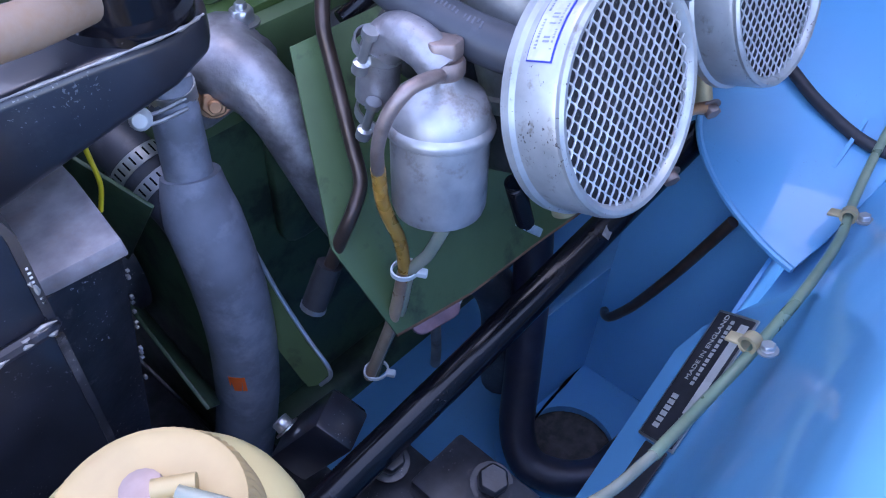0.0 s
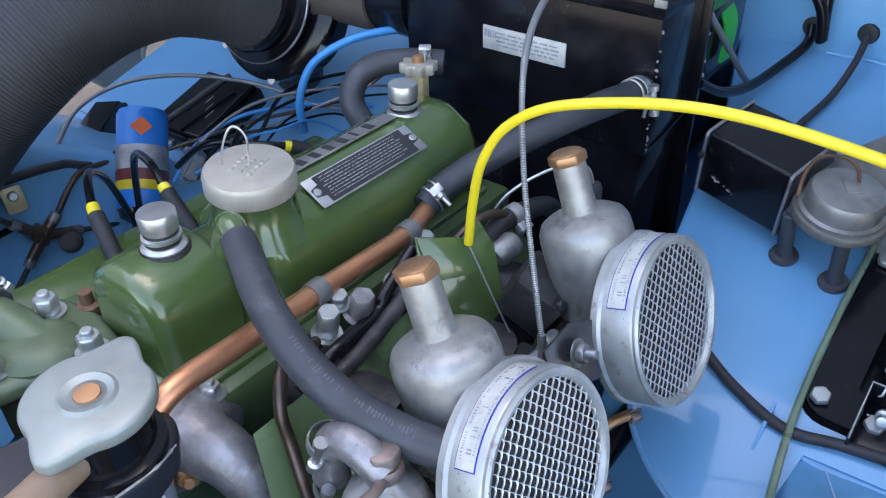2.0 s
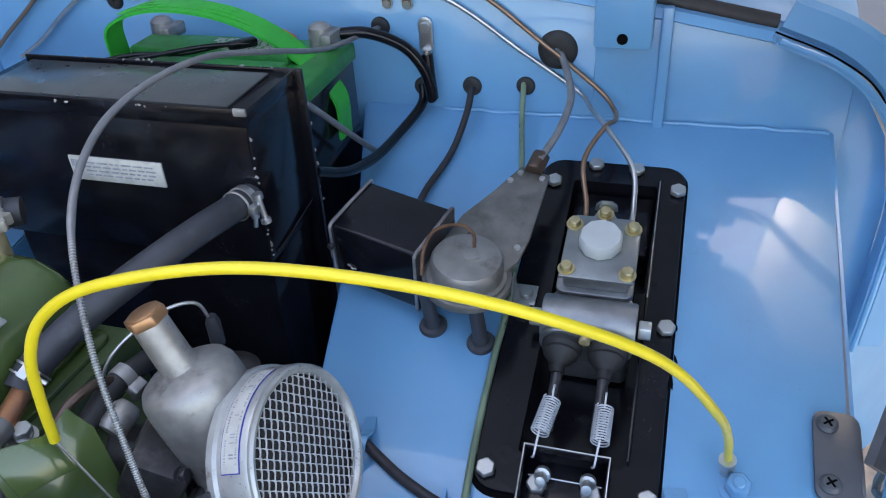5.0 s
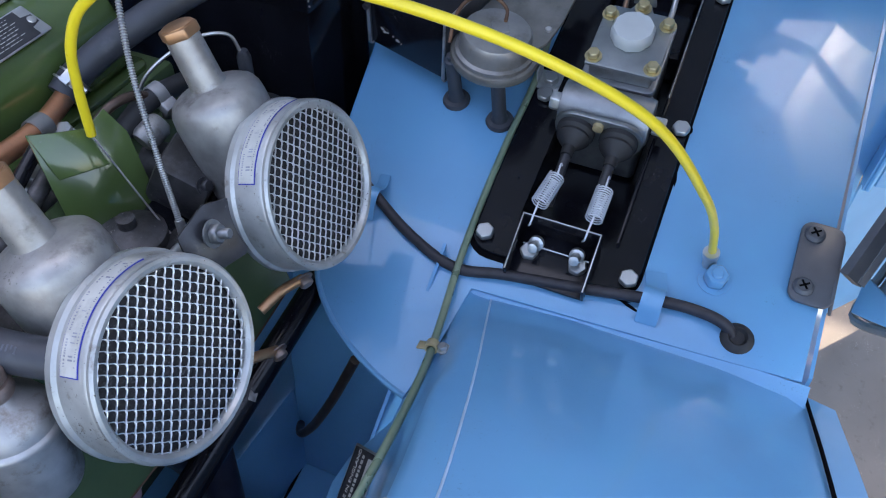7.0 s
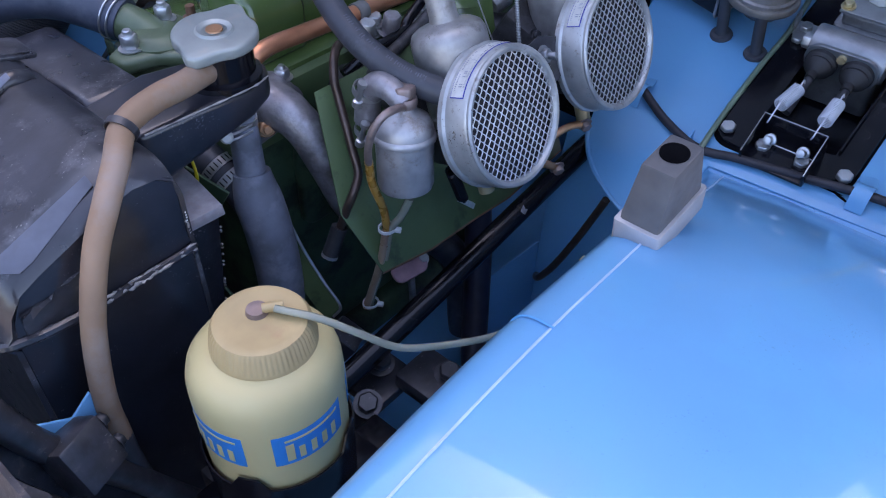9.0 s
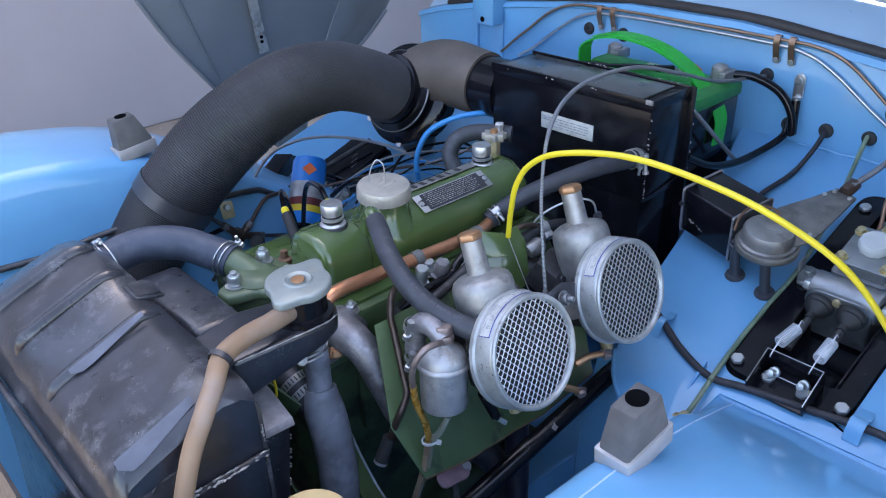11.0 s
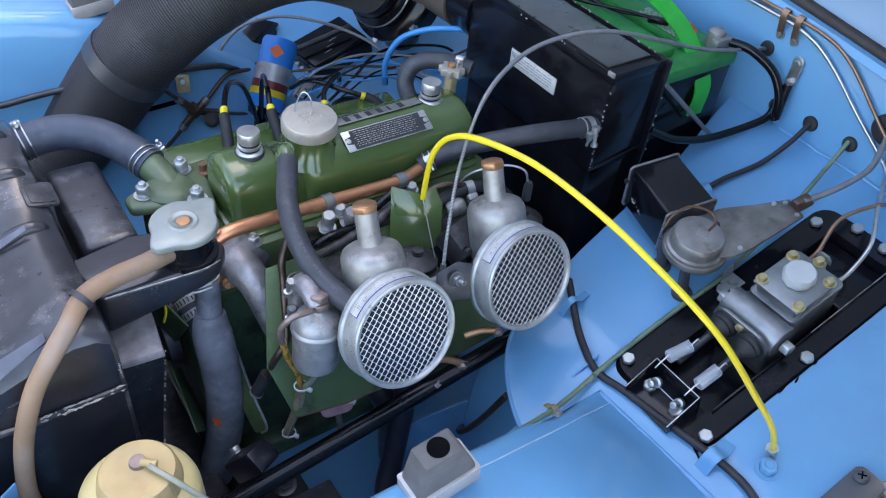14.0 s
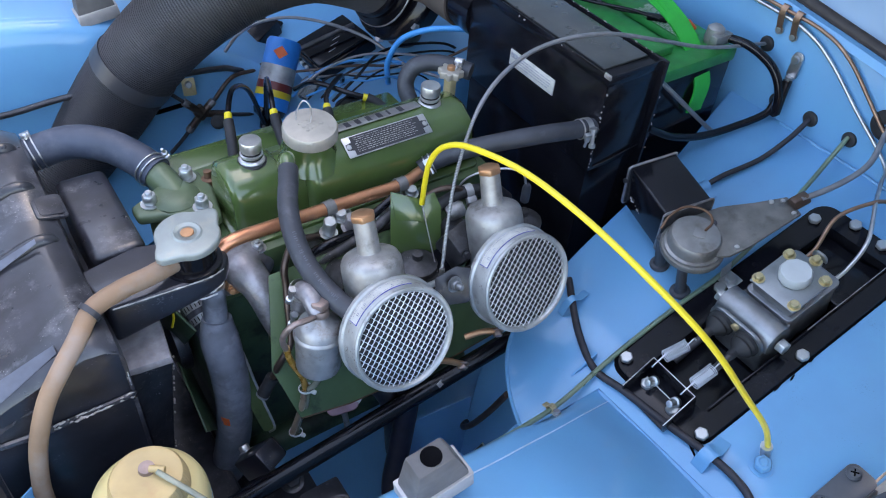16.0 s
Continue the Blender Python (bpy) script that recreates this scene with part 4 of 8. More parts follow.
strip = part("badge_strip", prism(rrect(0.136, 0.0175, 0.001, 2), 0.0012, sm, 0.0003), ALU, cover, "aluminium badge strip with dark block lettering shapes")
for i, w in enumerate((0.0075, 0.007, 0.0065, 0.007, 0.003, 0.0075)):
    part("badge_shape", box((-0.048 + 0.0165 * i, -0.006, 0.0012), (-0.048 + 0.0165 * i + w, 0.006, 0.0018), 0, sm), PRINT, strip)

# head and block
bm = box((-0.105, -0.075, 0.575), (0.335, 0.125, 0.639), 0.006)
part("cylinder_head", bm, GREEN_OLD, engine, "green cylinder head with oil stains")
part("head_shelf", box((-0.088, 0.105, 0.55), (0.31, 0.180, 0.634), 0.006), GREEN, engine)
for x, y in ((0.095, -0.068), (0.19, -0.066), (-0.03, -0.066)):
    part("head_stud", bolt_in(STEEL, 0.008, 0.009, 0.004), None, engine, "", align((x, y, 0.639), (0, 0, 1), 15 * x * 100))
bm = box((-0.09, -0.062, 0.24), (0.33, 0.08, 0.575), 0.008)
part("engine_block", bm, GREEN_DARK, engine, "dark oily green engine block")
part("side_cover", prism(rrect(0.16, 0.12, 0.02, 4), 0.010, align((0.05, -0.062, 0.50), (0, -1, 0), 0, (1, 0, 0)), 0.004, None, 3), GREEN_DARK, engine)
part("side_cover_rib", prism(rrect(0.11, 0.075, 0.014, 4), 0.006, align((0.05, -0.072, 0.50), (0, -1, 0), 0, (1, 0, 0)), 0.003, None, 3), GREEN_DARK, engine)
part("sump", box((-0.08, -0.09, 0.12), (0.33, 0.09, 0.24), 0.02, None, None, 3), GREEN_DARK, engine)
part("timing_cover", box((-0.125, -0.10, 0.26), (-0.09, 0.09, 0.56), 0.012, None, None, 3), GREEN_DARK, engine)
# thermostat housing on the front of the head
bm = prism([(-0.075, -0.020), (-0.052, -0.016), (-0.040, 0.045), (-0.045, 0.088), (-0.068, 0.098), (-0.105, 0.075), (-0.145, 0.055), (-0.145, 0.030), (-0.11, 0.020)], 0.016, Matrix.Translation((0, 0, 0.650)), 0.006, None, 3)
prism([(-0.07, -0.010), (-0.055, -0.010), (-0.045, 0.045), (-0.05, 0.08), (-0.068, 0.09), (-0.10, 0.070), (-0.13, 0.050), (-0.105, 0.028)], 0.055, Matrix.Translation((0, 0, 0.60)), 0.006, bm, 2)
lathe([(0.032, 0.655), (0.031, 0.667), (0.026, 0.672), (0.015, 0.675), (0, 0.676)], Matrix.Translation((-0.090, 0.046, 0)), 28, bm)
tube([(-0.086, 0.045, 0.656), (-0.090, 0.080, 0.664), (-0.100, 0.114, 0.671)], 0.0192, 18, 6, bm)
thermo = part("thermostat_housing", bm, GREEN_DUST, engine, "green cast thermostat housing")
for x, y in ((-0.064, 0.075), (-0.122, 0.046), (-0.068, 0.010)):
    part("housing_nut", bolt_in(ZINC, 0.0092, 0.014, 0.005), None, thermo, "", align((x, y, 0.667), (0, 0, 1), 20 + 900 * x))
part("sender", lathe([(0.007, 0.63), (0.007, 0.655), (0.009, 0.656), (0.009, 0.666), (0.005, 0.668), (0.005, 0.678)], Matrix.Translation((-0.040, 0.062, 0)), 14), RUST, engine)
# copper heater pipe along the head with clips
cp = [(-0.105, -0.104, 0.682), (-0.075, -0.100, 0.698), (-0.02, -0.095, 0.694), (0.06, -0.087, 0.684), (0.115, -0.084, 0.679), (0.17, -0.081, 0.675), (0.215, -0.068, 0.674)]
heater_pipe = single("heater_pipe", tube(cp, 0.0083, 18, 8), COPPER, "bright copper heater pipe clipped along the engine", "pipe")
for x, y, z in ((0.06, -0.087, 0.684), (0.17, -0.081, 0.675)):
    clip = part("pipe_clip", lathe([(0.0088, -0.007), (0.0102, -0.007), (0.0102, 0.007), (0.0088, 0.007)], align((x, y, z), (1, 0.08, -0.05)), 20, None, True), GEAR_LID, heater_pipe, "dull grey pipe clip")
    bolt(heater_pipe, (x + 0.012, y - 0.008, z - 0.014), (0, -0.2, 1), 0.008, 0.009, ZINC, 10)
# carburettor heat shield of thin green sheet
def shield_at(x, d):
    """A point of the shield: d runs down its slope from the top edge."""
    return Vector((x, -0.131 - 0.495 * d, 0.655 - 0.869 * d))
sh = [(-0.045, 0.0), (0.26, 0.0), (0.275, 0.10), (0.25, 0.20), (0.14, 0.208), (0.085, 0.204), (0.009, 0.201), (-0.058, 0.190), (-0.075, 0.115)]
m = align(shield_at(0, 0), (0, -0.869, 0.495), 0, (1, 0, 0))
bm = prism([(x, -d) for x, d in sh][::-1], 0.0018, m, 0.0004)
shield = part("heat_shield", bm, GREEN_OLD, engine, "thin olive green carburettor heat shield with rusty lower edge")
part("shield_edge", tube([m @ Vector((x, -d, 0.001)) for x, d in ((-0.058, 0.190), (0.009, 0.201), (0.085, 0.204), (0.14, 0.208), (0.25, 0.20))], 0.0013, 6, 3, None, 1, False), RUST, shield)
# manifolds
bm = tube([(-0.030, -0.052, 0.612), (-0.048, -0.064, 0.620), (-0.056, -0.082, 0.625), (-0.052, -0.100, 0.621), (-0.046, -0.117, 0.604), (-0.040, -0.129, 0.578), (-0.032, -0.135, 0.550), (-0.022, -0.137, 0.520), (-0.005, -0.134, 0.49), (0.03, -0.130, 0.46)], lambda u: 0.0285 - 0.0075 * min(1, max(0, (u - 0.12) / 0.25)) - 0.002 * u, 24, 8)
prism(rrect(0.055, 0.05, 0.012, 4), 0.012, align((-0.064, -0.066, 0.614), (-0.3, -1, 0.1), 20, (1, 0, 0)), 0.004, bm)
part("exhaust_manifold", bm, ALU_DULL, engine, "rough silver-painted cast exhaust manifold branch")
bm = tube([(0.03, -0.125, 0.45), (0.06, -0.14, 0.43), (0.10, -0.19, 0.38), (0.11, -0.2, 0.25)], 0.02, 16, 6)
part("down_pipe", bm, BLACK_WORN, engine)
part("manifold_washer", lathe([(0.0125, 0), (0.0125, 0.003), (0.006, 0.004)], align((-0.072, -0.084, 0.612), (-0.45, -0.85, 0.25)), 20), RUST, engine)
part("manifold_nut", bolt_in(BRASS, 0.0085, 0.009, 0.006), None, engine, "brassy manifold nut", align((-0.0735, -0.0865, 0.6125), (-0.45, -0.85, 0.25), 10))
for x in (0.04, 0.213):
    part("inlet_branch", tube([(x, -0.075, 0.605), (x, -0.12, 0.622), (x, -0.19, 0.632)], 0.021, 18, 6), DIRTY_ALLOY, engine)
part("balance_tube", tube([(0.04, -0.10, 0.625), (0.213, -0.10, 0.625)], 0.014, 14, 4), DIRTY_ALLOY, engine)

# ---- carburettors and air filters ----
AX = Vector((0, 0.342, 0.940))   # dashpot axis
IN = Vector((0, -0.940, 0.342))  # intake axis


def carburettor(x, group):
    top = Vector((x, -0.199, 0.766))
    c = thing("carburettor", top - AX * 0.15, "cast aluminium side-draught carburettor with a brass-capped dashpot", "carburettor", group)
    m = align(top, -AX, 0, (1, 0, 0))
    part("dashpot", lathe([(0.0120, 0.006), (0.0124, 0.009), (0.0130, 0.041), (0.0140, 0.0450), (0.0190, 0.0472), (0.0270, 0.0492), (0.0322, 0.0525), (0.0348, 0.0580), (0.0356, 0.0650), (0.0357, 0.080), (0.0354, 0.096), (0.0352, 0.126), (0.037, 0.128), (0.037, 0.136)], m, 40), ALU, c, "smooth cast aluminium dashpot")
    bm = prism(hexagon(0.0148), 0.008, m @ Matrix.Translation((0, 0, -0.001)), 0.0015, None, 2)
    lathe([(0.0105, -0.0022), (0.0118, -0.0015), (0.0118, 0.008)], m, 20, bm)
    part("dashpot_cap", bm, BRASS, c, "worn brass hexagon cap")
    base = top - AX * 0.148
    bm = prism(rrect(0.072, 0.060, 0.010, 4), 0.040, align(base - AX * 0.026, AX, 0, (1, 0, 0)), 0.004)
    lathe([(0.021, -0.05), (0.021, 0.035), (0.027, 0.036), (0.027, 0.045)], align(base - AX * 0.006, IN), 24, bm)
    part("throttle_body", bm, DIRTY_ALLOY, c)
    part("jet_housing", lathe([(0.012, 0), (0.012, 0.02), (0.008, 0.022), (0.008, 0.05), (0.004, 0.052)], align(base - AX * 0.02, -AX), 16), BRASS_PALE, c)
    for s in (-1, 1):
        bolt(c, base + Vector((s * 0.029, 0, 0)) + AX * 0.014 + IN * 0.018, AX, 0.0045, 0.004, STEEL, 10)
    return c


def air_filter(x, group):
    f = Vector((x, -0.3030, 0.6625))
    a = thing("air_filter", f - IN * 0.03, "round silver pancake air filter with expanded metal front", "air filter", group)
    m = align(f, IN, 0, (1, 0, 0))
    part("can", lathe([(0.020, -0.034), (0.064, -0.034), (0.0662, -0.032), (0.0662, -0.027), (0.0640, -0.025), (0.0640, -0.003), (0.0632, -0.001), (0.0618, -0.001), (0.0618, -0.012), (0.0, -0.012)], m, 64), FILTER_TIN, a)
    part("front_ring", lathe([(0.0632, -0.001), (0.0632, 0.0012), (0.0615, 0.0028), (0.0590, 0.0023), (0.0572, 0.0002), (0.0566, -0.004), (0.0616, -0.004)], m, 64, None, True), FILTER_TIN, a)
    part("filter_pad", lathe([(0.0612, -0.010), (0.0612, -0.0065), (0, -0.0060)], m, 32), FOAM, a, "dark filter pad")
    # expanded metal: wavy strands that meet their neighbours
    bm = bmesh.new()
    R, px, per = 0.0588, 0.0084, 0.0100
    n = int(R / (px / 2)) + 1
    for k in range(-n, n + 1):
        o = k * px / 2
        if abs(o) > R - 0.002:
            continue
        h = math.sqrt(R * R - o * o)
        rings = []
        i0, i1 = math.ceil(-h / (per / 8)), math.floor(h / (per / 8))
        for i in range(i0, i1 + 1):
            y = i * per / 8
            sg = -1 if k % 2 else 1
            x = o + sg * (px / 4 - 0.0002) * math.cos(2 * math.pi * y / per)
            z = -0.0014 - 0.0005 * sg * math.sin(2 * math.pi * y / per)
            rings.append([bm.verts.new(m @ Vector((x + u * 0.00044, y, z + v * 0.0004 + u * 0.0001))) for u, v in ((-1, -1), (1, -1), (1, 1), (-1, 1))])
        for r0, r1 in zip(rings, rings[1:]):
            for i in range(4):
                bm.faces.new((r0[i], r0[(i + 1) % 4], r1[(i + 1) % 4], r1[i]))
    tagged(part("screen", bm, MESH_WIRE, a), "bright expanded metal screen", kind="stuff")
    # curved paper label on the rim
    def arc(a0, a1, z0, z1, r, t):
        bm = bmesh.new()
        n = 18
        g = [[m @ Vector((rr * math.cos(b), rr * math.sin(b), z)) for z in (z0, z1)] for rr in (r,) for b in (radians(a0 + (a1 - a0) * i / n) for i in range(n + 1))]
        return sheet([[p[0], p[1]] for p in g], t, bm)
    border = part("label_border", arc(70, 143, -0.0210, -0.0060, 0.0646, 0.0004), BORDER_BLUE, a)
    part("label", arc(70.7, 142.3, -0.0203, -0.0067, 0.0650, 0.0004), PAPER, border, "paper label with a blue border")
    bm = bmesh.new()
    random.seed(3)
    b = 76.0
    while b < 138:
        w = random.uniform(0.8, 2.0)
        for z0, z1 in ((-0.0180, -0.0168), (-0.0140, -0.0105), (-0.0090, -0.0080)):
            if random.random() < (0.35 if z1 - z0 > 0.002 else 0.7):
                g = [[m @ Vector((0.0653 * math.cos(radians(c)), 0.0653 * math.sin(radians(c)), z)) for z in (z0, z1)] for c in (b, b + w * 0.45)]
                sheet(g, 0.0002, bm)
        b += w
    part("label_print", bm, FADED_PRINT, border)
    return a


for x in (0.044, 0.217):
    carburettor(x, "pair of carburettors")
for x in (0.0395, 0.213):
    air_filter(x, "pair of air filters")

# linkage between the carburettors
link = thing("throttle_linkage", (0.13, -0.22, 0.63), "steel throttle spindle with levers, return spring and nuts", "linkage")
part("spindle", tube([(0.03, -0.225, 0.635), (0.25, -0.225, 0.635)], 0.004, 10), STEEL, link)
bm = prism([(-0.03, -0.02), (0.01, -0.026), (0.03, -0.01), (0.028, 0.012), (0.005, 0.022), (-0.022, 0.015)], 0.003, align((0.135, -0.262, 0.665), (-0.3, -0.8, 0.45), 0, (1, 0, 0)), 0.0006)
part("lever", bm, BLACK_WORN, link)
bolt(link, (0.128, -0.268, 0.674), (0.1, -0.9, 0.3), 0.0075, 0.006, CAST_ZINC, 10, 0.008)
part("lever_block", box((0.105, -0.232, 0.595), (0.158, -0.205, 0.632), 0.004), DIRTY_ALLOY, link)
for p in map(Vector, ((0.117, -0.236, 0.65), (0.148, -0.236, 0.638), (0.152, -0.238, 0.655))):
    bolt(link, p + Vector((0, 0.003, -0.028)), (0, -1, 0.2), 0.005, 0.004, CAST_ZINC, 15)
bm = coil_spring(None, (-0.001, -0.264, 0.607), (0.028, -0.256, 0.552), 0.0052, 0.0009, 20)
part("return_spring", bm, BLACK, link, "black return spring")
part("spring_hook", tube([(0.028, -0.256, 0.553), (0.031, -0.258, 0.545), (0.036, -0.255, 0.541), (0.038, -0.252, 0.546)], 0.0010, 6), STEEL, link)
part("spring_tab", box((-0.003, -0.010, -0.001), (0.003, 0.010, 0.001), 0.0005, align((0.037, -0.254, 0.540), (-0.3, -0.8, 0.5), 50)), ZINC, link)
for a, b in (((0.082, -0.284, 0.577), (0.133, -0.297, 0.553)), ((0.150, -0.275, 0.572), (0.190, -0.290, 0.576))):
    part("overflow_pipe", tube([a, ((a[0] + b[0]) / 2, (a[1] + b[1]) / 2, (a[2] + b[2]) / 2 + 0.004), b], 0.0042, 10), BRASS, link, "tarnished copper overflow pipe")
    bolt(link, b, (-0.4, -0.8, -0.3), 0.0062, 0.006, PINK_PIPE, 12)

# green cable bracket between the carburettors
brk = thing("cable_bracket", (0.15, -0.14, 0.62), "folded olive green throttle cable bracket", "bracket")
m = align((0.152, -0.150, 0.690), (-0.35, -0.85, 0.35), 0, (1, -0.3, 0))
part("bracket_plate", prism([(-0.033, 0.028), (0.004, 0.014), (0.022, 0.022), (0.030, 0.0), (0.026, -0.075), (-0.040, -0.080)], 0.002, m, 0.0006), GREEN, brk)
part("bracket_fold", prism([(-0.033, 0.028), (0.003, 0.016), (0.006, -0.014), (-0.030, -0.008)], 0.002, m @ Matrix.Translation((0, 0, 0.006)) @ Matrix.Rotation(radians(-8), 4, "X"), 0.0008), GREEN, brk)
part("inner_wire", tube([(0.152, -0.158, 0.706), (0.150, -0.190, 0.655), (0.148, -0.215, 0.62)], 0.0008, 6), STEEL, brk)

# small petrol pipe and union at the rear carburettor
wire("vent_pipe", [(0.232, -0.112, 0.645), (0.246, -0.126, 0.688), (0.274, -0.155, 0.713), (0.296, -0.175, 0.712), (0.302, -0.182, 0.690)], 0.0015, STEEL, "thin bright vent pipe", "pipe")
fl = thing("float_union", (0.302, -0.184, 0.665), "grey moulded pipe elbow on the float bowl", "union")
part("elbow", lathe([(0.006, 0), (0.006, 0.022), (0.004, 0.028)], Matrix.Translation((0.302, -0.183, 0.668)), 14), HOSE, fl)
for x in (0.13, 0.30):
    fb = thing("float_chamber", (x, -0.2, 0.57), "dark cast float chamber", "float chamber")
    part("bowl", lathe([(0.018, 0.565), (0.024, 0.575), (0.024, 0.63), (0.026, 0.632), (0.026, 0.64), (0.01, 0.648), (0, 0.65)], Matrix.Translation((x, -0.188, 0)), 24), DIRTY_ALLOY, fb)
    part("cap_nut", lathe([(0.007, 0.648), (0.007, 0.656), (0, 0.657)], Matrix.Translation((x, -0.188, 0)), 12), DIRTY_ALLOY, fb)

# ---- catch can with its tubes ----
can = thing("fuel_filter", (-0.035, -0.238, 0.57), "dull tin fuel filter canister with a domed top", "canister")
mc = align((-0.039, -0.242, 0.581), (0.10, 0.10, 1))
part("canister_body", lathe([(0.0, 0.014), (0.020, 0.0145), (0.0245, 0.017), (0.0262, 0.022), (0.0265, 0.064), (0.0286, 0.0655), (0.0292, 0.068), (0.0286, 0.0705), (0.0268, 0.072), (0.0262, 0.078), (0.0225, 0.086), (0.0125, 0.0915), (0.009, 0.098), (0.009, 0.104)], mc, 40), CAN_TIN, can)
bm = lathe([(0.0112, 0.096), (0.0122, 0.098), (0.0122, 0.103), (0.0112, 0.105)], mc, 24)
prism(hexagon(0.0112), 0.010, mc @ Matrix.Translation((0, 0, 0.105)), 0.0018, bm)
part("union_bolt", bm, PINK_PIPE, can, "tarnished union bolt")
eb = tube([(-0.030, -0.186, 0.642), (-0.030, -0.190, 0.670), (-0.031, -0.203, 0.687), (-0.032, -0.222, 0.688), (-0.0325, -0.236, 0.680)], lambda u: 0.0125 - 0.002 * u, 18, 6)
part("elbow_casting", eb, ALU_DULL, can, "cast outlet elbow")
for z, dy in ((0.682, -0.006), (0.640, -0.004)):
    c = part("outlet_clamp", lathe([(0.0132, -0.003), (0.0144, -0.003), (0.0144, 0.003), (0.0132, 0.003)], align((-0.030, -0.186 + dy * 0.5, z - 0.008), (0.1, -0.3, 1)), 20, None, True), STEEL, can)
    part("clamp_screw", lathe([(0.0045, 0), (0.0045, 0.006), (0.0025, 0.007), (0.0025, 0.022), (0.0045, 0.023), (0.0045, 0.027)], align((-0.046, -0.190, z - 0.016), (0.1, -0.3, 1)), 10), STEEL, c)
wire("brass_drain_pipe", [(-0.032, -0.236, 0.678), (-0.048, -0.243, 0.687), (-0.064, -0.243, 0.688), (-0.074, -0.239, 0.676), (-0.075, -0.233, 0.656), (-0.069, -0.226, 0.632)], 0.0036, PINK_PIPE, "tarnished pinkish pipe on the canister", "pipe")
amb = thing("amber_tube", (-0.063, -0.202, 0.428), "amber stained clear fuel tube darkening downwards", "tube")
part("upper_run", tube([(-0.0695, -0.2265, 0.636), (-0.064, -0.224, 0.606), (-0.052, -0.224, 0.570), (-0.049, -0.224, 0.543), (-0.0505, -0.2225, 0.53)], 0.0040, 12, 6), AMBER, amb)
part("lower_run", tube([(-0.049, -0.224, 0.543), (-0.054, -0.219, 0.50), (-0.060, -0.209, 0.455), (-0.063, -0.202, 0.428)], 0.0041, 12, 6), STAINED, amb, "grey-brown stained lower run")
wire("clear_drain_tube", [(-0.038, -0.246, 0.586), (-0.043, -0.238, 0.562), (-0.046, -0.226, 0.540), (-0.048, -0.219, 0.50), (-0.054, -0.207, 0.455), (-0.057, -0.200, 0.42)], 0.0040, CLEAR_TUBE, "cloudy clear drain tube", "tube")
for p in ((-0.048, -0.224, 0.543), (-0.058, -0.204, 0.432)):
    tie = single("cable_tie", lathe([(0.0080, -0.002), (0.0092, -0.002), (0.0092, 0.002), (0.0080, 0.002)], align(p, (0.1, 0.2, -1)) @ Matrix.Diagonal((1.0, 0.8, 1, 1)), 20, box((0.007, -0.0025, -0.0025), (0.014, 0.0025, 0.0025), 0.001, align(p, (0.1, 0.2, -1), 210)), True), WHITE, "white nylon cable tie round the tubes", "cable tie", "cable ties on the tubes")
# bent steel pipe with rubber end and clip
vp = thing("vacuum_pipe", (-0.03, -0.115, 0.45), "bent dark steel pipe with a rubber end sleeve", "pipe")
part("steel_pipe", tube([(0.030, -0.115, 0.672), (0.0, -0.124, 0.686), (-0.018, -0.134, 0.684), (-0.029, -0.143, 0.668), (-0.032, -0.151, 0.650), (-0.037, -0.163, 0.631), (-0.042, -0.176, 0.608), (-0.047, -0.187, 0.590), (-0.060, -0.193, 0.578), (-0.068, -0.190, 0.560), (-0.074, -0.183, 0.533)], 0.0044, 12), BROWN_PIPE, vp)
part("rubber_sleeve", tube([(-0.073, -0.183, 0.537), (-0.088, -0.180, 0.505)], 0.0082, 14, 4), RUBBER, vp)
part("sleeve_clip", tube([(-0.0865, -0.1803, 0.508), (-0.0880, -0.180, 0.505)], 0.0086, 14, 2), STEEL, vp)

# breather hose from the rocker cover to the front filter
bh = thing("breather_hose", (0.0, -0.15, 0.7), "dark grey rubber breather hose with faint print", "hose")
BH = [(0.0215, -0.060, 0.7415), (0.011, -0.081, 0.738), (-0.004, -0.110, 0.733), (-0.014, -0.140, 0.722), (-0.018, -0.172, 0.708), (-0.015, -0.205, 0.696), (-0.008, -0.235, 0.689), (0.002, -0.262, 0.684)]
part("hose", tube(BH, 0.0122, 20, 10), HOSE, bh)
bc = spline(BH, 40)
bm = bmesh.new()
random.seed(12)
for k in range(130, 250, 3):
    if random.random() < 0.7:
        d = (bc[k + 1] - bc[k]).normalized()
        q = align(bc[k], d, 0, (-0.2, -0.6, 0.75))
        box((0.01205, -0.0022 + random.uniform(-0.0006, 0.0006), -0.0006), (0.0124, random.uniform(0.0, 0.0022), 0.0004), 0, q, bm)
tagged(part("hose_print", bm, HOSE_PRINT, bh), "worn pale hose print", kind="stuff")

studs = thing("manifold_studs", (0.06, -0.10, 0.66), "bright nuts and dark pipes along the inlet manifold", "fixings")
for p, r, h, m_ in (((0.050, -0.104, 0.660), 0.0088, 0.024, ZINC), ((0.078, -0.112, 0.664), 0.0098, 0.020, ALU_DULL), ((0.128, -0.108, 0.660), 0.010, 0.014, ZINC)):
    bolt(studs, p, (0, -0.25, 1), r, h, m_, 12)
part("servo_pipe", tube([(0.005, -0.118, 0.648), (0.040, -0.123, 0.661), (0.085, -0.122, 0.664), (0.100, -0.118, 0.672), (0.140, -0.112, 0.688)], 0.0055, 12), BLACK, studs, "black painted pipe")
part("grey_pipe", tube([(-0.005, -0.128, 0.640), (0.045, -0.133, 0.652), (0.10, -0.130, 0.666), (0.15, -0.122, 0.680)], 0.0065, 12), DIRTY_ALLOY, studs, "oily dark pipe")
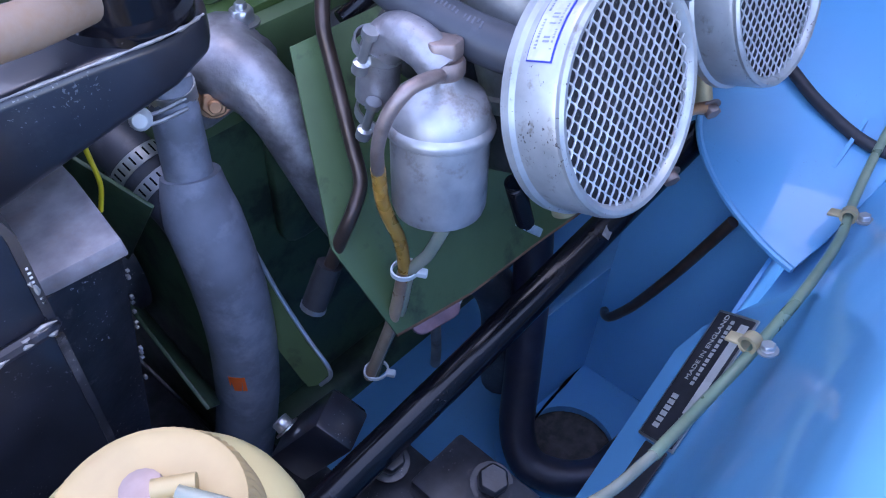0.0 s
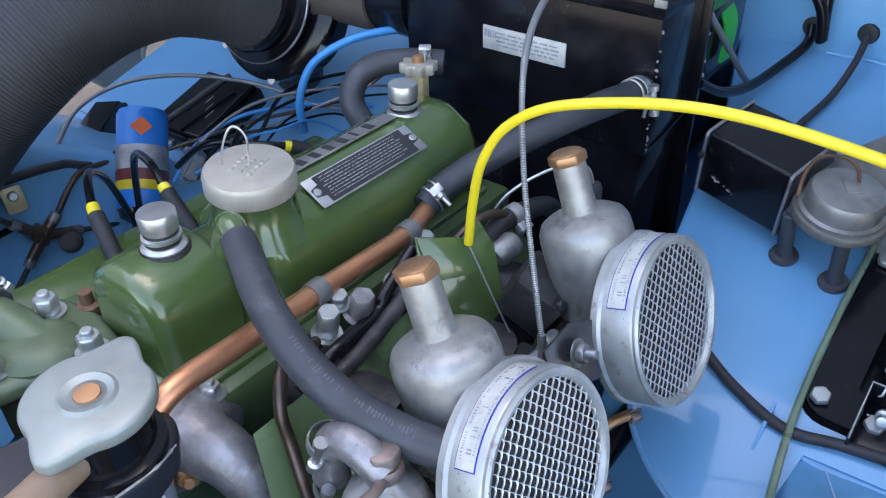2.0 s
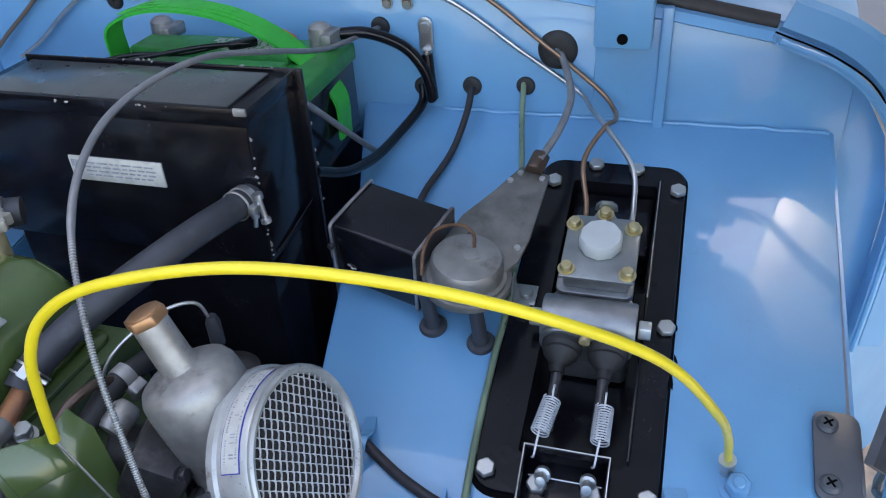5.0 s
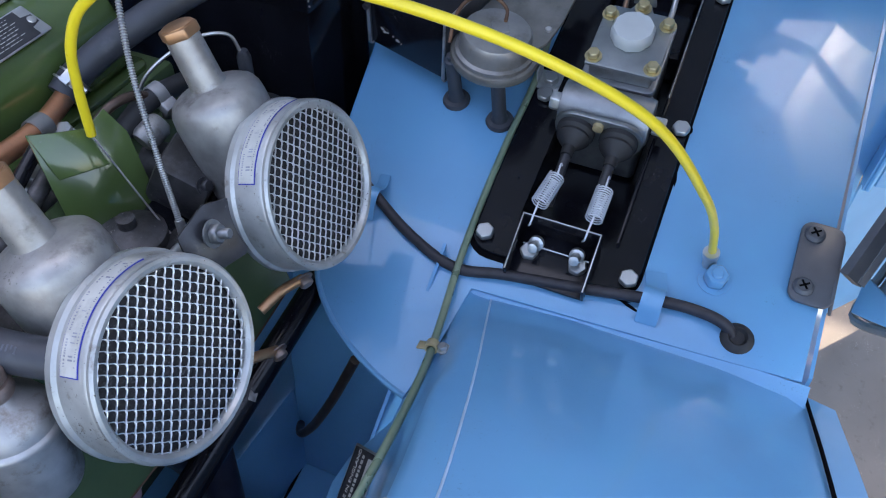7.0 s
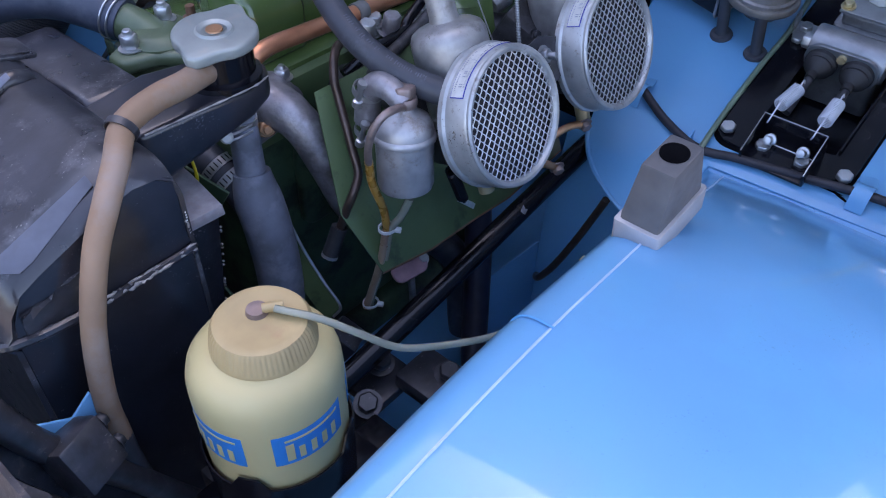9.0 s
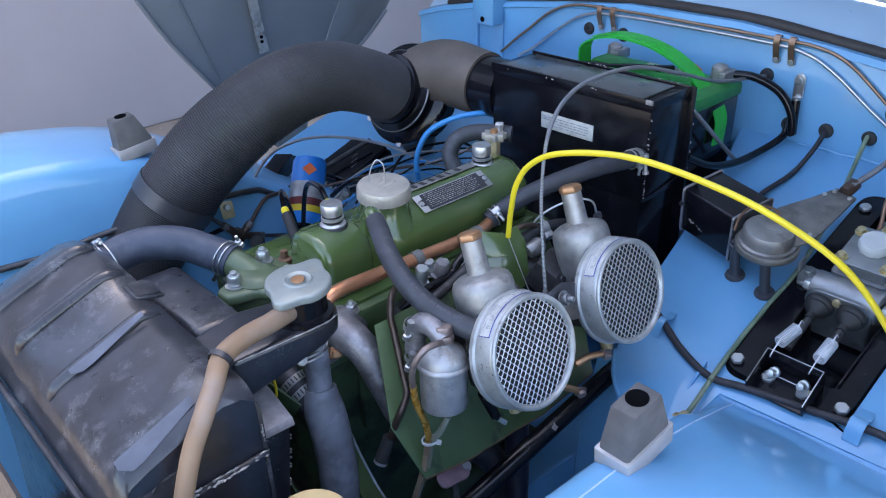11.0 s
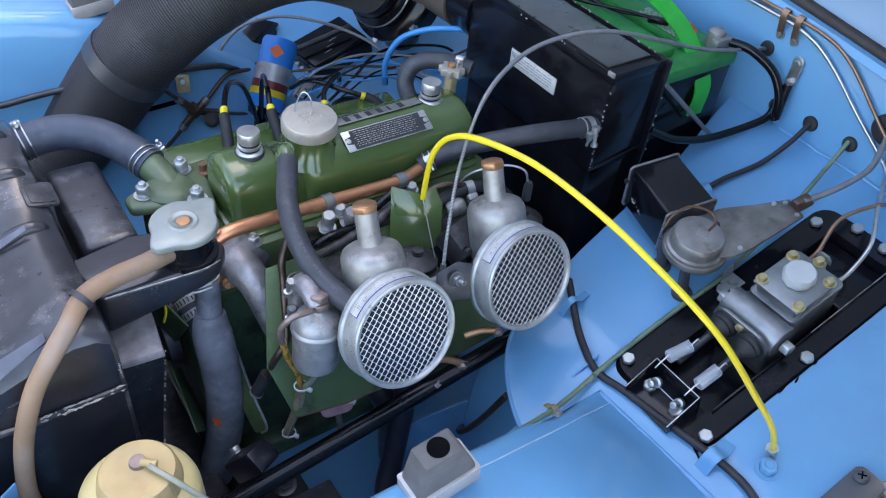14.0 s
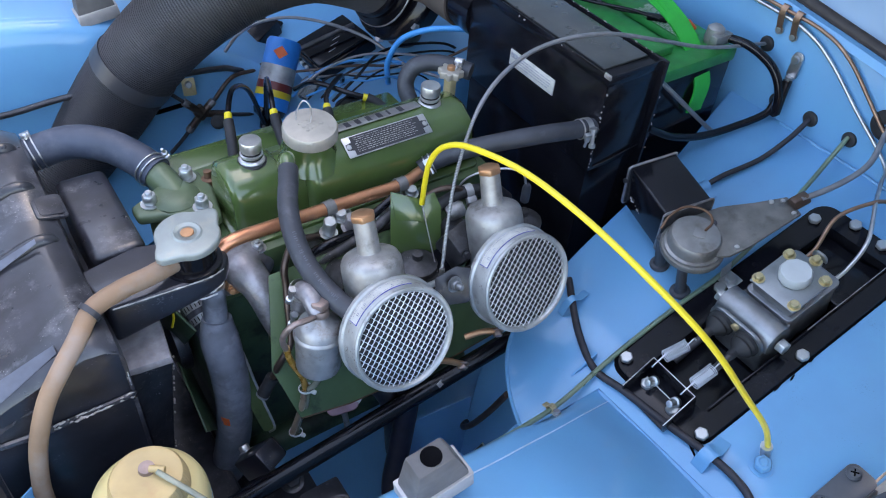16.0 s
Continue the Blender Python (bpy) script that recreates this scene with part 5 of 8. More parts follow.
feed = thing("fuel_feed_hose", (0.23, -0.15, 0.67), "short black fuel hose with a bright worm clip", "hose")
part("hose", tube([(0.195, -0.135, 0.668), (0.225, -0.140, 0.680), (0.25, -0.148, 0.682), (0.275, -0.152, 0.675), (0.30, -0.15, 0.65)], 0.0085, 14), RUBBER, feed)
hose_clamp(feed, (0.236, -0.1435, 0.682), (1, -0.2, 0.1), 0.0090, (0, -0.8, -0.5))
part("alloy_union", lathe([(0.009, 0), (0.011, 0.004), (0.011, 0.020), (0.008, 0.024)], align((0.200, -0.150, 0.662), (0.85, -0.2, 0.3)), 18), ALU, feed)
part("steel_pipe", tube([(0.175, -0.120, 0.672), (0.195, -0.130, 0.690), (0.215, -0.137, 0.692), (0.23, -0.142, 0.684)], 0.004, 10), BROWN_PIPE, feed)
thr = thing("throttle_stop_block", (0.20, -0.19, 0.66), "dark cast throttle stop block with screws", "throttle block")
part("block", box((-0.022, -0.022, -0.025), (0.022, 0.022, 0.025), 0.005, align((0.190, -0.196, 0.650), (0, -0.5, 0.85), 12)), DIRTY_ALLOY, thr)
part("dark_cover", box((-0.016, -0.018, -0.016), (0.016, 0.018, 0.016), 0.003, align((0.155, -0.188, 0.618), (0, -0.5, 0.85), 5)), BLACK, thr)
for dx, dz in ((-0.012, 0.012), (0.012, 0.014), (0.0, -0.012)):
    bolt(thr, (0.190 + dx, -0.222, 0.648 + dz), (0, -0.9, 0.4), 0.005, 0.006, BLACK_WORN, 12)
bolt(thr, (0.160, -0.232, 0.640), (0.1, -0.8, 0.5), 0.008, 0.008, STEEL, 10, 0.012)
part("clevis", tube([(0.14, -0.225, 0.632), (0.175, -0.232, 0.640), (0.215, -0.225, 0.638)], 0.0045, 10), BLACK_WORN, thr)

# ---- radiator and cowl ----
rad = thing("radiator", (-0.18, 0, 0.25), "black painted radiator with a forward header tank", "radiator")
bm = box((-0.225, -0.152, 0.24), (-0.174, 0.17, 0.601), 0.003)
for v in bm.verts:
    if v.co.x > -0.2:
        v.co.x -= 0.14 * (0.6 - v.co.z)
        v.co.y += 0.010 * (v.co.y < 0)
part("core", bm, CORE_BLACK, rad)
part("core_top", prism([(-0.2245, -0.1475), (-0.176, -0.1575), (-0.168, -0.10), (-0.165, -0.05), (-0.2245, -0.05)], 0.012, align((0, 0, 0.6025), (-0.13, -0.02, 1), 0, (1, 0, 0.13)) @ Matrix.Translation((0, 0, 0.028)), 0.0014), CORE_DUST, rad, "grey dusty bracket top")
random.seed(17)
bm = bmesh.new()
for k in range(16):
    z = random.uniform(0.42, 0.60)
    w = random.uniform(0.001, 0.003)
    box((-0.1735 - 0.14 * (0.6 - z), -0.1412, z), (-0.1715 - 0.14 * (0.6 - z), -0.1390, z + w), 0.0003, None, bm)
tagged(part("chipped_paint", bm, WORN_METAL, rad), "paint chipped to bare metal along the edge", kind="stuff")
part("top_tank", box((-0.215, -0.030, 0.58), (-0.152, 0.138, 0.676), 0.010, None, None, 3), COWL, rad, "dusty black top tank")
# arm of the header tank with a lip, carrying the cap
arm = [(-0.240, -0.066), (-0.224, -0.136), (-0.120, -0.142), (-0.096, -0.136), (-0.084, -0.118), (-0.084, -0.098), (-0.095, -0.080), (-0.120, -0.066), (-0.17, -0.052)]
bm = prism(arm, 0.066, Matrix.Translation((0, 0, 0.632)), 0.006, None, 3)
for v in bm.verts:
    if v.co.z < 0.66:
        v.co.z += 0.036 + 0.245 * (v.co.x + 0.123) - 0.25 * max(0, v.co.y + 0.115)
part("header_tank", bm, TANK_BLACK, rad, "black header tank with worn lip")
part("tank_lip", tube([(-0.220, -0.1385, 0.699), (-0.160, -0.142, 0.699), (-0.118, -0.1435, 0.699), (-0.098, -0.138, 0.6985)], lambda u: 0.0008 + 0.0003 * math.sin(37 * u) + 0.0002 * math.sin(91 * u), 6, 8), WORN_METAL, rad)
part("tank_lip", tube([(-0.241, -0.068, 0.699), (-0.225, -0.134, 0.699)], 0.0009, 6, 4), WORN_METAL, rad)
part("filler_neck", lathe([(0.033, 0.697), (0.033, 0.703), (0.028, 0.705), (0.028, 0.728), (0.031, 0.730)], Matrix.Translation((-0.123, -0.110, 0)), 32), BLACK, rad)
cm = align((-0.122, -0.107, 0.729), (-0.02, -0.04, 1), 0, (0.875, 0.485, 0))
cap_out = []
for k in range(96):
    a = 2 * math.pi * k / 96
    ear = 0.0115 * max(0, abs(math.cos(a))) ** 24 - 0.0012 * math.exp(-((abs(math.sin(a)) - 0.55) / 0.15) ** 2)
    cap_out.append(((0.0355 + ear) * math.cos(a), (0.0355 + ear) * math.sin(a)))
rc = part("radiator_cap", prism(cap_out, 0.011, cm, 0.003, None, 3), CAPZINC, rad, "dull zinc pressure cap with two ears")
part("cap_dish", lathe([(0.0165, 0.0110), (0.0145, 0.0128), (0.0125, 0.0122), (0.0100, 0.0108), (0, 0.0108)], cm, 28), CAPZINC, rc)
part("cap_rivet", lathe([(0.0075, 0.0108), (0.0070, 0.0120), (0, 0.0124)], cm, 18), BRASS, rc, "brass rivet")
part("overflow_spout", tube([(-0.138, -0.118, 0.716), (-0.160, -0.128, 0.716)], 0.006, 12, 3), BLACK, rad)
overflow = thing("overflow_hose", (-0.30, -0.19, 0.5), "faded tan rubber overflow hose tied at the bend", "hose")
part("hose", tube([(-0.146, -0.121, 0.717), (-0.175, -0.132, 0.721), (-0.208, -0.142, 0.726), (-0.240, -0.153, 0.724), (-0.264, -0.176, 0.714), (-0.288, -0.196, 0.702), (-0.309, -0.207, 0.680), (-0.328, -0.213, 0.638), (-0.339, -0.216, 0.596), (-0.345, -0.217, 0.555), (-0.345, -0.217, 0.515)], lambda u: 0.0110 - 0.0020 * min(1, u * 1.6), 18, 8), TAN, overflow)
# the tan hose turns dark from here down
part("hose_end", tube([(-0.345, -0.217, 0.516), (-0.345, -0.217, 0.49), (-0.342, -0.216, 0.45)], 0.0090, 18, 6), HOSE, overflow, "dark lower end of the hose")
part("tie_band", lathe([(0.0114, -0.003), (0.0124, -0.003), (0.0124, 0.003), (0.0114, 0.003)], align((-0.243, -0.1545, 0.7235), (-1, -0.5, -0.35)), 20, None, True), BLACK_WORN, overflow)

# moulded cowl in front of the radiator: loft of ribs along the car's width
cowl = thing("radiator_cowl", (-0.30, 0, 0.3), "scuffed black moulded radiator cowl with raised ribs", "cowl")
COWL_SEC = [(-0.228, 0.30), (-0.228, 0.60), (-0.228, 0.690), (-0.232, 0.704), (-0.245, 0.713), (-0.265, 0.715), (-0.30, 0.704), (-0.343, 0.688), (-0.360, 0.680), (-0.371, 0.666), (-0.376, 0.640), (-0.384, 0.628), (-0.378, 0.620), (-0.380, 0.45), (-0.39, 0.30)]
ys = [-0.190, -0.187, -0.180, -0.170, -0.158, -0.140, -0.085, -0.045, -0.035, 0.050, 0.062, 0.095, 0.105, 0.17, 0.215, 0.235, 0.245]
lift = [-0.016, -0.011, -0.005, -0.001, 0, 0, 0, 0, 0.001, 0.003, 0.012, 0.012, 0.014, 0.010, 0.002, -0.010, -0.03]
rows = []
for y, l in zip(ys, lift):
    rows.append([(x, y, z + l * max(0, min(1, (z - 0.63) / 0.03))) for x, z in COWL_SEC])
part("cowl_shell", sheet(rows, 0.004), COWL, cowl)
CHEEK = [(-0.229, 0.30), (-0.229, 0.680), (-0.233, 0.692), (-0.245, 0.699), (-0.265, 0.700), (-0.30, 0.689), (-0.343, 0.674), (-0.360, 0.664), (-0.370, 0.645), (-0.374, 0.626), (-0.374, 0.30)]
part("cowl_cheek", prism(CHEEK, 0.004, align((0, -0.185, 0), (0, -1, 0), 0, (1, 0, 0)), 0.001), TANK_BLACK, cowl, "flat black side cheek")
for y, up in ((-0.022, 0.001), (0.068, 0.012), (0.155, 0.011)):
    part("cowl_rib", tube([(-0.238, y + 0.004, 0.700 + up), (-0.247, y + 0.003, 0.7125 + up), (-0.266, y + 0.002, 0.7155 + up), (-0.300, y, 0.7045 + up), (-0.343, y - 0.001, 0.6885 + up), (-0.362, y - 0.001, 0.678 + up), (-0.370, y, 0.664)], lambda u: 0.0078 * min(1, 6 * u, 5 * (1 - u) + 0.15), 14, 8, None, 0.75), COWL, cowl)
# pale strips along the near edge and the middle rib
for x0, x1, edge in ((-0.362, -0.284, ((-0.168, 0.0012), (-0.179, -0.0028), (-0.1875, -0.0098))), (-0.345, -0.262, ((-0.0245, 0.0082), (-0.030, 0.0060), (-0.037, 0.0016)))):
    rows = []
    for k in range(9):
        u = k / 8
        x = x0 + (x1 - x0) * u
        z = 0.688 + 0.38 * (x + 0.343)
        w = (1 - 0.6 * u) * min(1.0, 0.4 + 4 * u)
        rows.append([(x, edge[0][0] + (y - edge[0][0]) * w, z + edge[0][1] + (dz - edge[0][1]) * w) for y, dz in edge])
    part("rubbed_bevel", sheet(rows, 0.0008), BEVEL_PALE, cowl, "pale grey strip along the bevel")
part("cowl_recess_frame", prism(rrect(0.034, 0.045, 0.005, 3), 0.004, align((-0.235, 0.040, 0.711), (0.25, 0, 1), 0, (1, 0, -0.25)), 0.001), COWL, cowl)
part("cowl_recess", prism(rrect(0.026, 0.037, 0.004, 3), 0.001, align((-0.234, 0.040, 0.7152), (0.25, 0, 1), 0, (1, 0, -0.25)), 0.0003), BLACK_WORN, cowl)
part("worn_lip", tube([(-0.229, -0.188, 0.622), (-0.236, -0.192, 0.6235), (-0.27, -0.192, 0.623), (-0.30, -0.192, 0.622), (-0.312, -0.192, 0.622)], 0.0036, 8, 6), TANK_BLACK, cowl)
random.seed(23)
for a, b, n in (((-0.229, -0.1965, 0.6245), (-0.312, -0.1965, 0.6245), 26), ((-0.232, -0.193, 0.6262), (-0.312, -0.193, 0.6262), 22), ((-0.2305, -0.189, 0.63), (-0.2305, -0.189, 0.66), 5)):
    tagged(part("chipped_paint", chips(a, b, n, 0.0042), WORN_METAL, cowl), "paint worn to bare metal along the lip", kind="stuff")
part("lip", tube([(-0.312, -0.192, 0.622), (-0.34, -0.192, 0.624), (-0.370, -0.190, 0.627), (-0.386, -0.178, 0.628), (-0.389, -0.12, 0.628), (-0.389, 0.22, 0.628)], 0.0042, 8, 6), COWL, cowl)
part("rusty_patch", sheet([[(x, -0.1905 - 0.003 * noise.noise((x * 90, z * 90, 1)), z) for z in (0.627, 0.633, 0.639, 0.645, 0.651, 0.657 - max(0, (-0.325 - x) * 0.35))] for x in (-0.366, -0.36, -0.352, -0.344, -0.336, -0.328, -0.320, -0.314)], 0.003), BLACK_WORN, cowl, "pitted rusty patch")
random.seed(8)
for k in range(8):
    z = 0.635 + 0.003 * k + random.uniform(0, 0.002)
    part("paint_chip", box((-0.2305, -0.1900, z), (-0.2295 + random.uniform(0, 0.001), -0.1885, z + 0.0015), 0.0002), WHITE, cowl)
front = thing("front_valance", (-0.5, 0, 0.1), "dark grey sheet valance ahead of the cowl", "valance")
part("panel_sheet", sheet([[(-0.43, y, 0.62), (-0.47, y, 0.5), (-0.50, y, 0.2)] for y in (-0.34, -0.1, 0.1, 0.34)], 0.004), BLACK_WORN, front)

# ---- coolant hoses ----
toph = thing("top_hose", (-0.15, 0.15, 0.66), "dark grey moulded radiator top hose", "hose")
part("hose", tube([(-0.25, 0.195, 0.676), (-0.215, 0.195, 0.684), (-0.175, 0.185, 0.692), (-0.137, 0.160, 0.690), (-0.109, 0.130, 0.677), (-0.094, 0.100, 0.668)], 0.0225, 22, 8), HOSE_TOP, toph)
wire_clamp(toph, (-0.098, 0.108, 0.6705), (0.3, -0.8, -0.2), 0.0228, (1, 0.6, 0.6))
wire_clamp(toph, (-0.218, 0.195, 0.6835), (1, 0, 0.2), 0.0228, (0, 0.3, 1))
lowh = thing("bottom_hose", (-0.11, -0.11, 0.3), "dusty grey radiator bottom hose with a branch", "hose")
part("metal_stub", tube([(-0.098, -0.086, 0.640), (-0.101, -0.090, 0.625), (-0.105, -0.095, 0.575), (-0.107, -0.100, 0.55)], lambda u: 0.0132 + 0.003 * u, 18, 6), HOSE_BLUE, lowh)
part("hose", tube([(-0.104, -0.095, 0.578), (-0.107, -0.101, 0.555), (-0.107, -0.110, 0.52), (-0.106, -0.115, 0.47), (-0.108, -0.116, 0.42), (-0.114, -0.110, 0.35), (-0.13, -0.098, 0.25)], lambda u: 0.0185 + 0.006 * min(1, u * 5), 20, 8), HOSE_BLUE, lowh)
part("branch", tube([(-0.107, -0.106, 0.515), (-0.111, -0.090, 0.545), (-0.115, -0.070, 0.563), (-0.118, -0.048, 0.574), (-0.119, -0.02, 0.578)], 0.0180, 18, 6), HOSE, lowh, "dark branch hose")
for p, r in (((-0.1145, -0.073, 0.561), 0.0184), ((-0.117, -0.058, 0.570), 0.0184)):
    part("clamp_band", lathe([(r, -0.0050), (r + 0.0012, -0.0050), (r + 0.0012, 0.0050), (r, 0.0050)], align(p, (-0.12, 0.82, 0.50)), 32, None, True), ZINC, lowh, "slotted steel clamp band")
    for k in range(24):
        a = 2 * math.pi * k / 24
        part("band_slot", box((-0.0006, -0.0032, 0.0011), (0.0006, 0.0032, 0.0014), 0, align(p, (-0.12, 0.82, 0.50)) @ Matrix.Rotation(a, 4, "Z") @ Matrix.Translation((r, 0, 0)) @ Matrix.Rotation(radians(90), 4, "Y") @ Matrix.Rotation(radians(90), 4, "Z")), DARK_HOLE, lowh)
part("clamp_barrel", lathe([(0.0080, 0), (0.0080, 0.018), (0.005, 0.019), (0.005, 0.024), (0.0075, 0.025), (0.0075, 0.028), (0.0045, 0.029), (0.0045, 0.033), (0, 0.033)], align((-0.1315, -0.047, 0.530), (0.05, 0.2, 1)), 14), ZINC, lowh, "blue-grey clamp screw barrel")
stub = part("stub_clamp", lathe([(0.0138, -0.005), (0.0148, -0.005), (0.0148, 0.005), (0.0138, 0.005)], align((-0.100, -0.0885, 0.632), (0.06, 0.08, -1)), 20, None, True), STEEL, lowh)
for d in (0.0, 0.006):
    part("clamp_wire", tube([(-0.100, -0.104, 0.634 - d), (-0.116, -0.104, 0.634 - d), (-0.126, -0.100, 0.633 - d)], 0.0012, 6, 4), STEEL, lowh)
part("stub_screw", lathe([(0.0062, 0), (0.0062, 0.006), (0.004, 0.009), (0, 0.0095)], align((-0.126, -0.099, 0.632), (-0.5, -0.8, 0.4)), 14), WHITE, lowh, "bright clamp screw")
part("red_mark", sheet([[(-0.108 + 0.0249 * math.cos(radians(a)), -0.1155 + 0.0249 * math.sin(radians(a)), z) for z in (0.407, 0.423)] for a in (205, 212, 219, 226, 233)], 0.0006), ORANGE, lowh, "red paint mark")
hh = thing("heater_hose", (0.3, -0.1, 0.7), "dark grey heater hose to the heater box", "hose")
part("hose", tube([(0.212, -0.066, 0.674), (0.232, -0.070, 0.685), (0.262, -0.092, 0.706), (0.300, -0.122, 0.726), (0.350, -0.147, 0.737), (0.400, -0.158, 0.735), (0.428, -0.160, 0.732)], 0.0125, 18, 8), HOSE, hh)
wire_clamp(hh, (0.224, -0.068, 0.680), (1, -0.3, 0.5), 0.0130, (0.2, -0.5, 0.8))
wire_clamp(hh, (0.408, -0.159, 0.7345), (1, -0.1, -0.05), 0.0128, (-0.2, -0.9, -0.1))
part("clamp_band", lathe([(0.0127, -0.004), (0.0138, -0.004), (0.0138, 0.004), (0.0127, 0.004)], align((0.416, -0.1595, 0.7340), (1, -0.1, -0.05)), 28, None, True), STEEL, hh, "bright steel clamp band")
part("band_screw", lathe([(0.0050, 0), (0.0050, 0.005), (0.0028, 0.006), (0.0028, 0.024), (0.0048, 0.025), (0.0048, 0.029), (0, 0.030)], align((0.412, -0.1765, 0.745), (0.0, -0.15, -1)), 12), STEEL, hh, "bright clamp screw")
rh = thing("return_hose", (0.30, 0.06, 0.7), "grey bent heater return hose", "hose")
part("hose", tube([(0.350, 0.020, 0.742), (0.332, 0.046, 0.744), (0.310, 0.070, 0.742), (0.290, 0.082, 0.732), (0.277, 0.080, 0.712), (0.276, 0.066, 0.692), (0.285, 0.05, 0.672)], 0.0125, 18, 8), HOSE, rh)
wire_clamp(rh, (0.340, 0.035, 0.743), (0.6, -0.8, 0), 0.0128, (0, -0.6, 0.8))
tap = thing("heater_tap", (0.315, 0.02, 0.7), "old brass heater tap on the cylinder head", "tap")
part("tap_body", prism(hexagon(0.010), 0.045, Matrix.Translation((0.318, 0.026, 0.695)), 0.0015), BRASS_PALE, tap)
bm = bmesh.new()
out = [((0.0165 + 0.0025 * math.cos(8 * a)) * math.cos(a), (0.0165 + 0.0025 * math.cos(8 * a)) * math.sin(a)) for a in (2 * math.pi * k / 64 for k in range(64))]
part("tap_wheel", prism(out, 0.010, Matrix.Translation((0.318, 0.026, 0.742)), 0.003), CAPTIN, tap)
part("tap_nut", lathe([(0.006, 0.752), (0.006, 0.757), (0, 0.760)], Matrix.Translation((0.318, 0.026, 0)), 10), BRASS, tap)

# ---- washer bottle ----
wb = thing("washer_bottle", (-0.256, -0.302, 0.425), "cream polythene washer bottle with blue printed bands", "washer bottle")
bmx = align((-0.256, -0.302, 0.426), (0.0, 0.0, 1), 0, (1, 0, 0))
part("bottle", lathe([(0, 0), (0.050, 0.0), (0.054, 0.004), (0.056, 0.012), (0.0572, 0.13), (0.0576, 0.156), (0.0570, 0.168), (0.0545, 0.1775), (0.0490, 0.1850), (0.0420, 0.1895), (0.0375, 0.1910), (0.033, 0.1915)], bmx, 56), BOTTLE, wb)
bm = knurled([(0.0388, 0.188, 0), (0.0388, 0.194, 0), (0.0385, 0.195, 1), (0.0362, 0.2070, 1), (0.0335, 0.2108, 0), (0.030, 0.2118, 0), (0.027, 0.2112, 0), (0.0, 0.2110, 0)], bmx @ Matrix.Translation((0.003, -0.001, 0)), 64, 0.0007)
wcap = part("bottle_cap", bm, BOTTLE_CAP, wb, "tan screw cap with ribbed rim")
part("cap_boss", lathe([(0.0085, 0.2105), (0.0075, 0.2150), (0, 0.2158)], bmx @ Matrix.Translation((0.006, 0.006, 0)), 16), PINK_PIPE, wcap)
part("cap_nozzle", tube([bmx @ Vector((0.008, 0.002, 0.2160)), bmx @ Vector((0.020, -0.007, 0.2165))], 0.0036, 10, 3), BOTTLE_CAP, wcap)


def bottle_band(a0, a1, z0, z1, r, t=0.0004):
    n = 14
    return sheet([[bmx @ Vector((r * math.cos(b), r * math.sin(b), z)) for z in (z0, z1)] for b in (radians(a0 + (a1 - a0) * i / n) for i in range(n + 1))], t)


for a0 in (-209, -128, -47):
    lab = part("label_band", bottle_band(a0, a0 + 60, 0.116, 0.150, 0.0577), LABEL_BLUE, wb, "blue printed panel with pale shapes")
    for i, w in enumerate((8, 6, 6, 6, 6)):
        part("print_shape", bottle_band(a0 + 9 + 9.5 * i, a0 + 9 + 9.5 * i + w * 0.75, 0.120, 0.133 + (0.006 if i == 0 else 0), 0.0581), BOTTLE, lab)
    part("print_line", bottle_band(a0 + 9, a0 + 55, 0.1425, 0.1445, 0.0581), BOTTLE, lab)
wt = thing("washer_tube", (-0.24, -0.31, 0.64), "cloudy plastic washer tube clipped along the panels", "tube")
part("clear_run", tube([(-0.243, -0.308, 0.6435), (-0.227, -0.335, 0.640), (-0.211, -0.355, 0.627), (-0.188, -0.372, 0.604), (-0.157, -0.385, 0.588), (-0.107, -0.400, 0.568), (-0.06, -0.404, 0.552)], 0.0029, 12), CLEAR_TUBE, wt, "cloudy clear tube")
part("green_run", tube([(-0.06, -0.404, 0.552), (-0.01, -0.406, 0.545), (0.032, -0.410, 0.553), (0.09, -0.412, 0.556), (0.16, -0.408, 0.548), (0.22, -0.398, 0.536), (0.292, -0.388, 0.547), (0.36, -0.384, 0.566), (0.427, -0.383, 0.586), (0.50, -0.383, 0.607), (0.58, -0.375, 0.64), (0.66, -0.362, 0.668), (0.72, -0.35, 0.69), (0.762, -0.344, 0.718)], 0.0033, 10), GREEN_TUBE, wt, "aged green tube")
for p, ax in (((0.194, -0.4025, 0.5415), (1, 0.15, -0.2)), ((0.032, -0.407, 0.558), (1, -0.1, -0.1))):
    cl = thing("tube_clip", p, "small brown metal tube clip with a screw", "clip", "tube clips")
    part("clip_band", lathe([(0.0036, -0.004), (0.0055, -0.004), (0.0055, 0.004), (0.0036, 0.004)], align(p, ax), 16, None, True), BRASS_PALE, cl)
    part("clip_tab", box((0.004, -0.004, -0.001), (0.013, 0.004, 0.001), 0.0006, align(p, (0, 0.35, 1), -90)), BRASS_PALE, cl)
    bolt(cl, Vector(p) + Vector((0.0, -0.010, 0.001)), (0, 0.3, 1), 0.0042, 0.004, STEEL, 10)
wbr = thing("bottle_bracket", (-0.25, -0.31, 0.3), "black steel bracket holding the washer bottle", "bracket")
cup = bmesh.new()
rows = []
for k in range(49):
    a = 2 * math.pi * k / 48
    top = 0.515 + (0.014 if k % 12 in (3, 4, 5) else 0.0)
    rows.append([(-0.256 + r * math.cos(a), -0.302 + r * math.sin(a), z) for r, z in ((0.0585, 0.428), (0.0600, 0.47), (0.0605, 0.505), (0.0612, top))])
part("bracket_cup", sheet(rows, 0.0015, cup), BLACK, wbr)
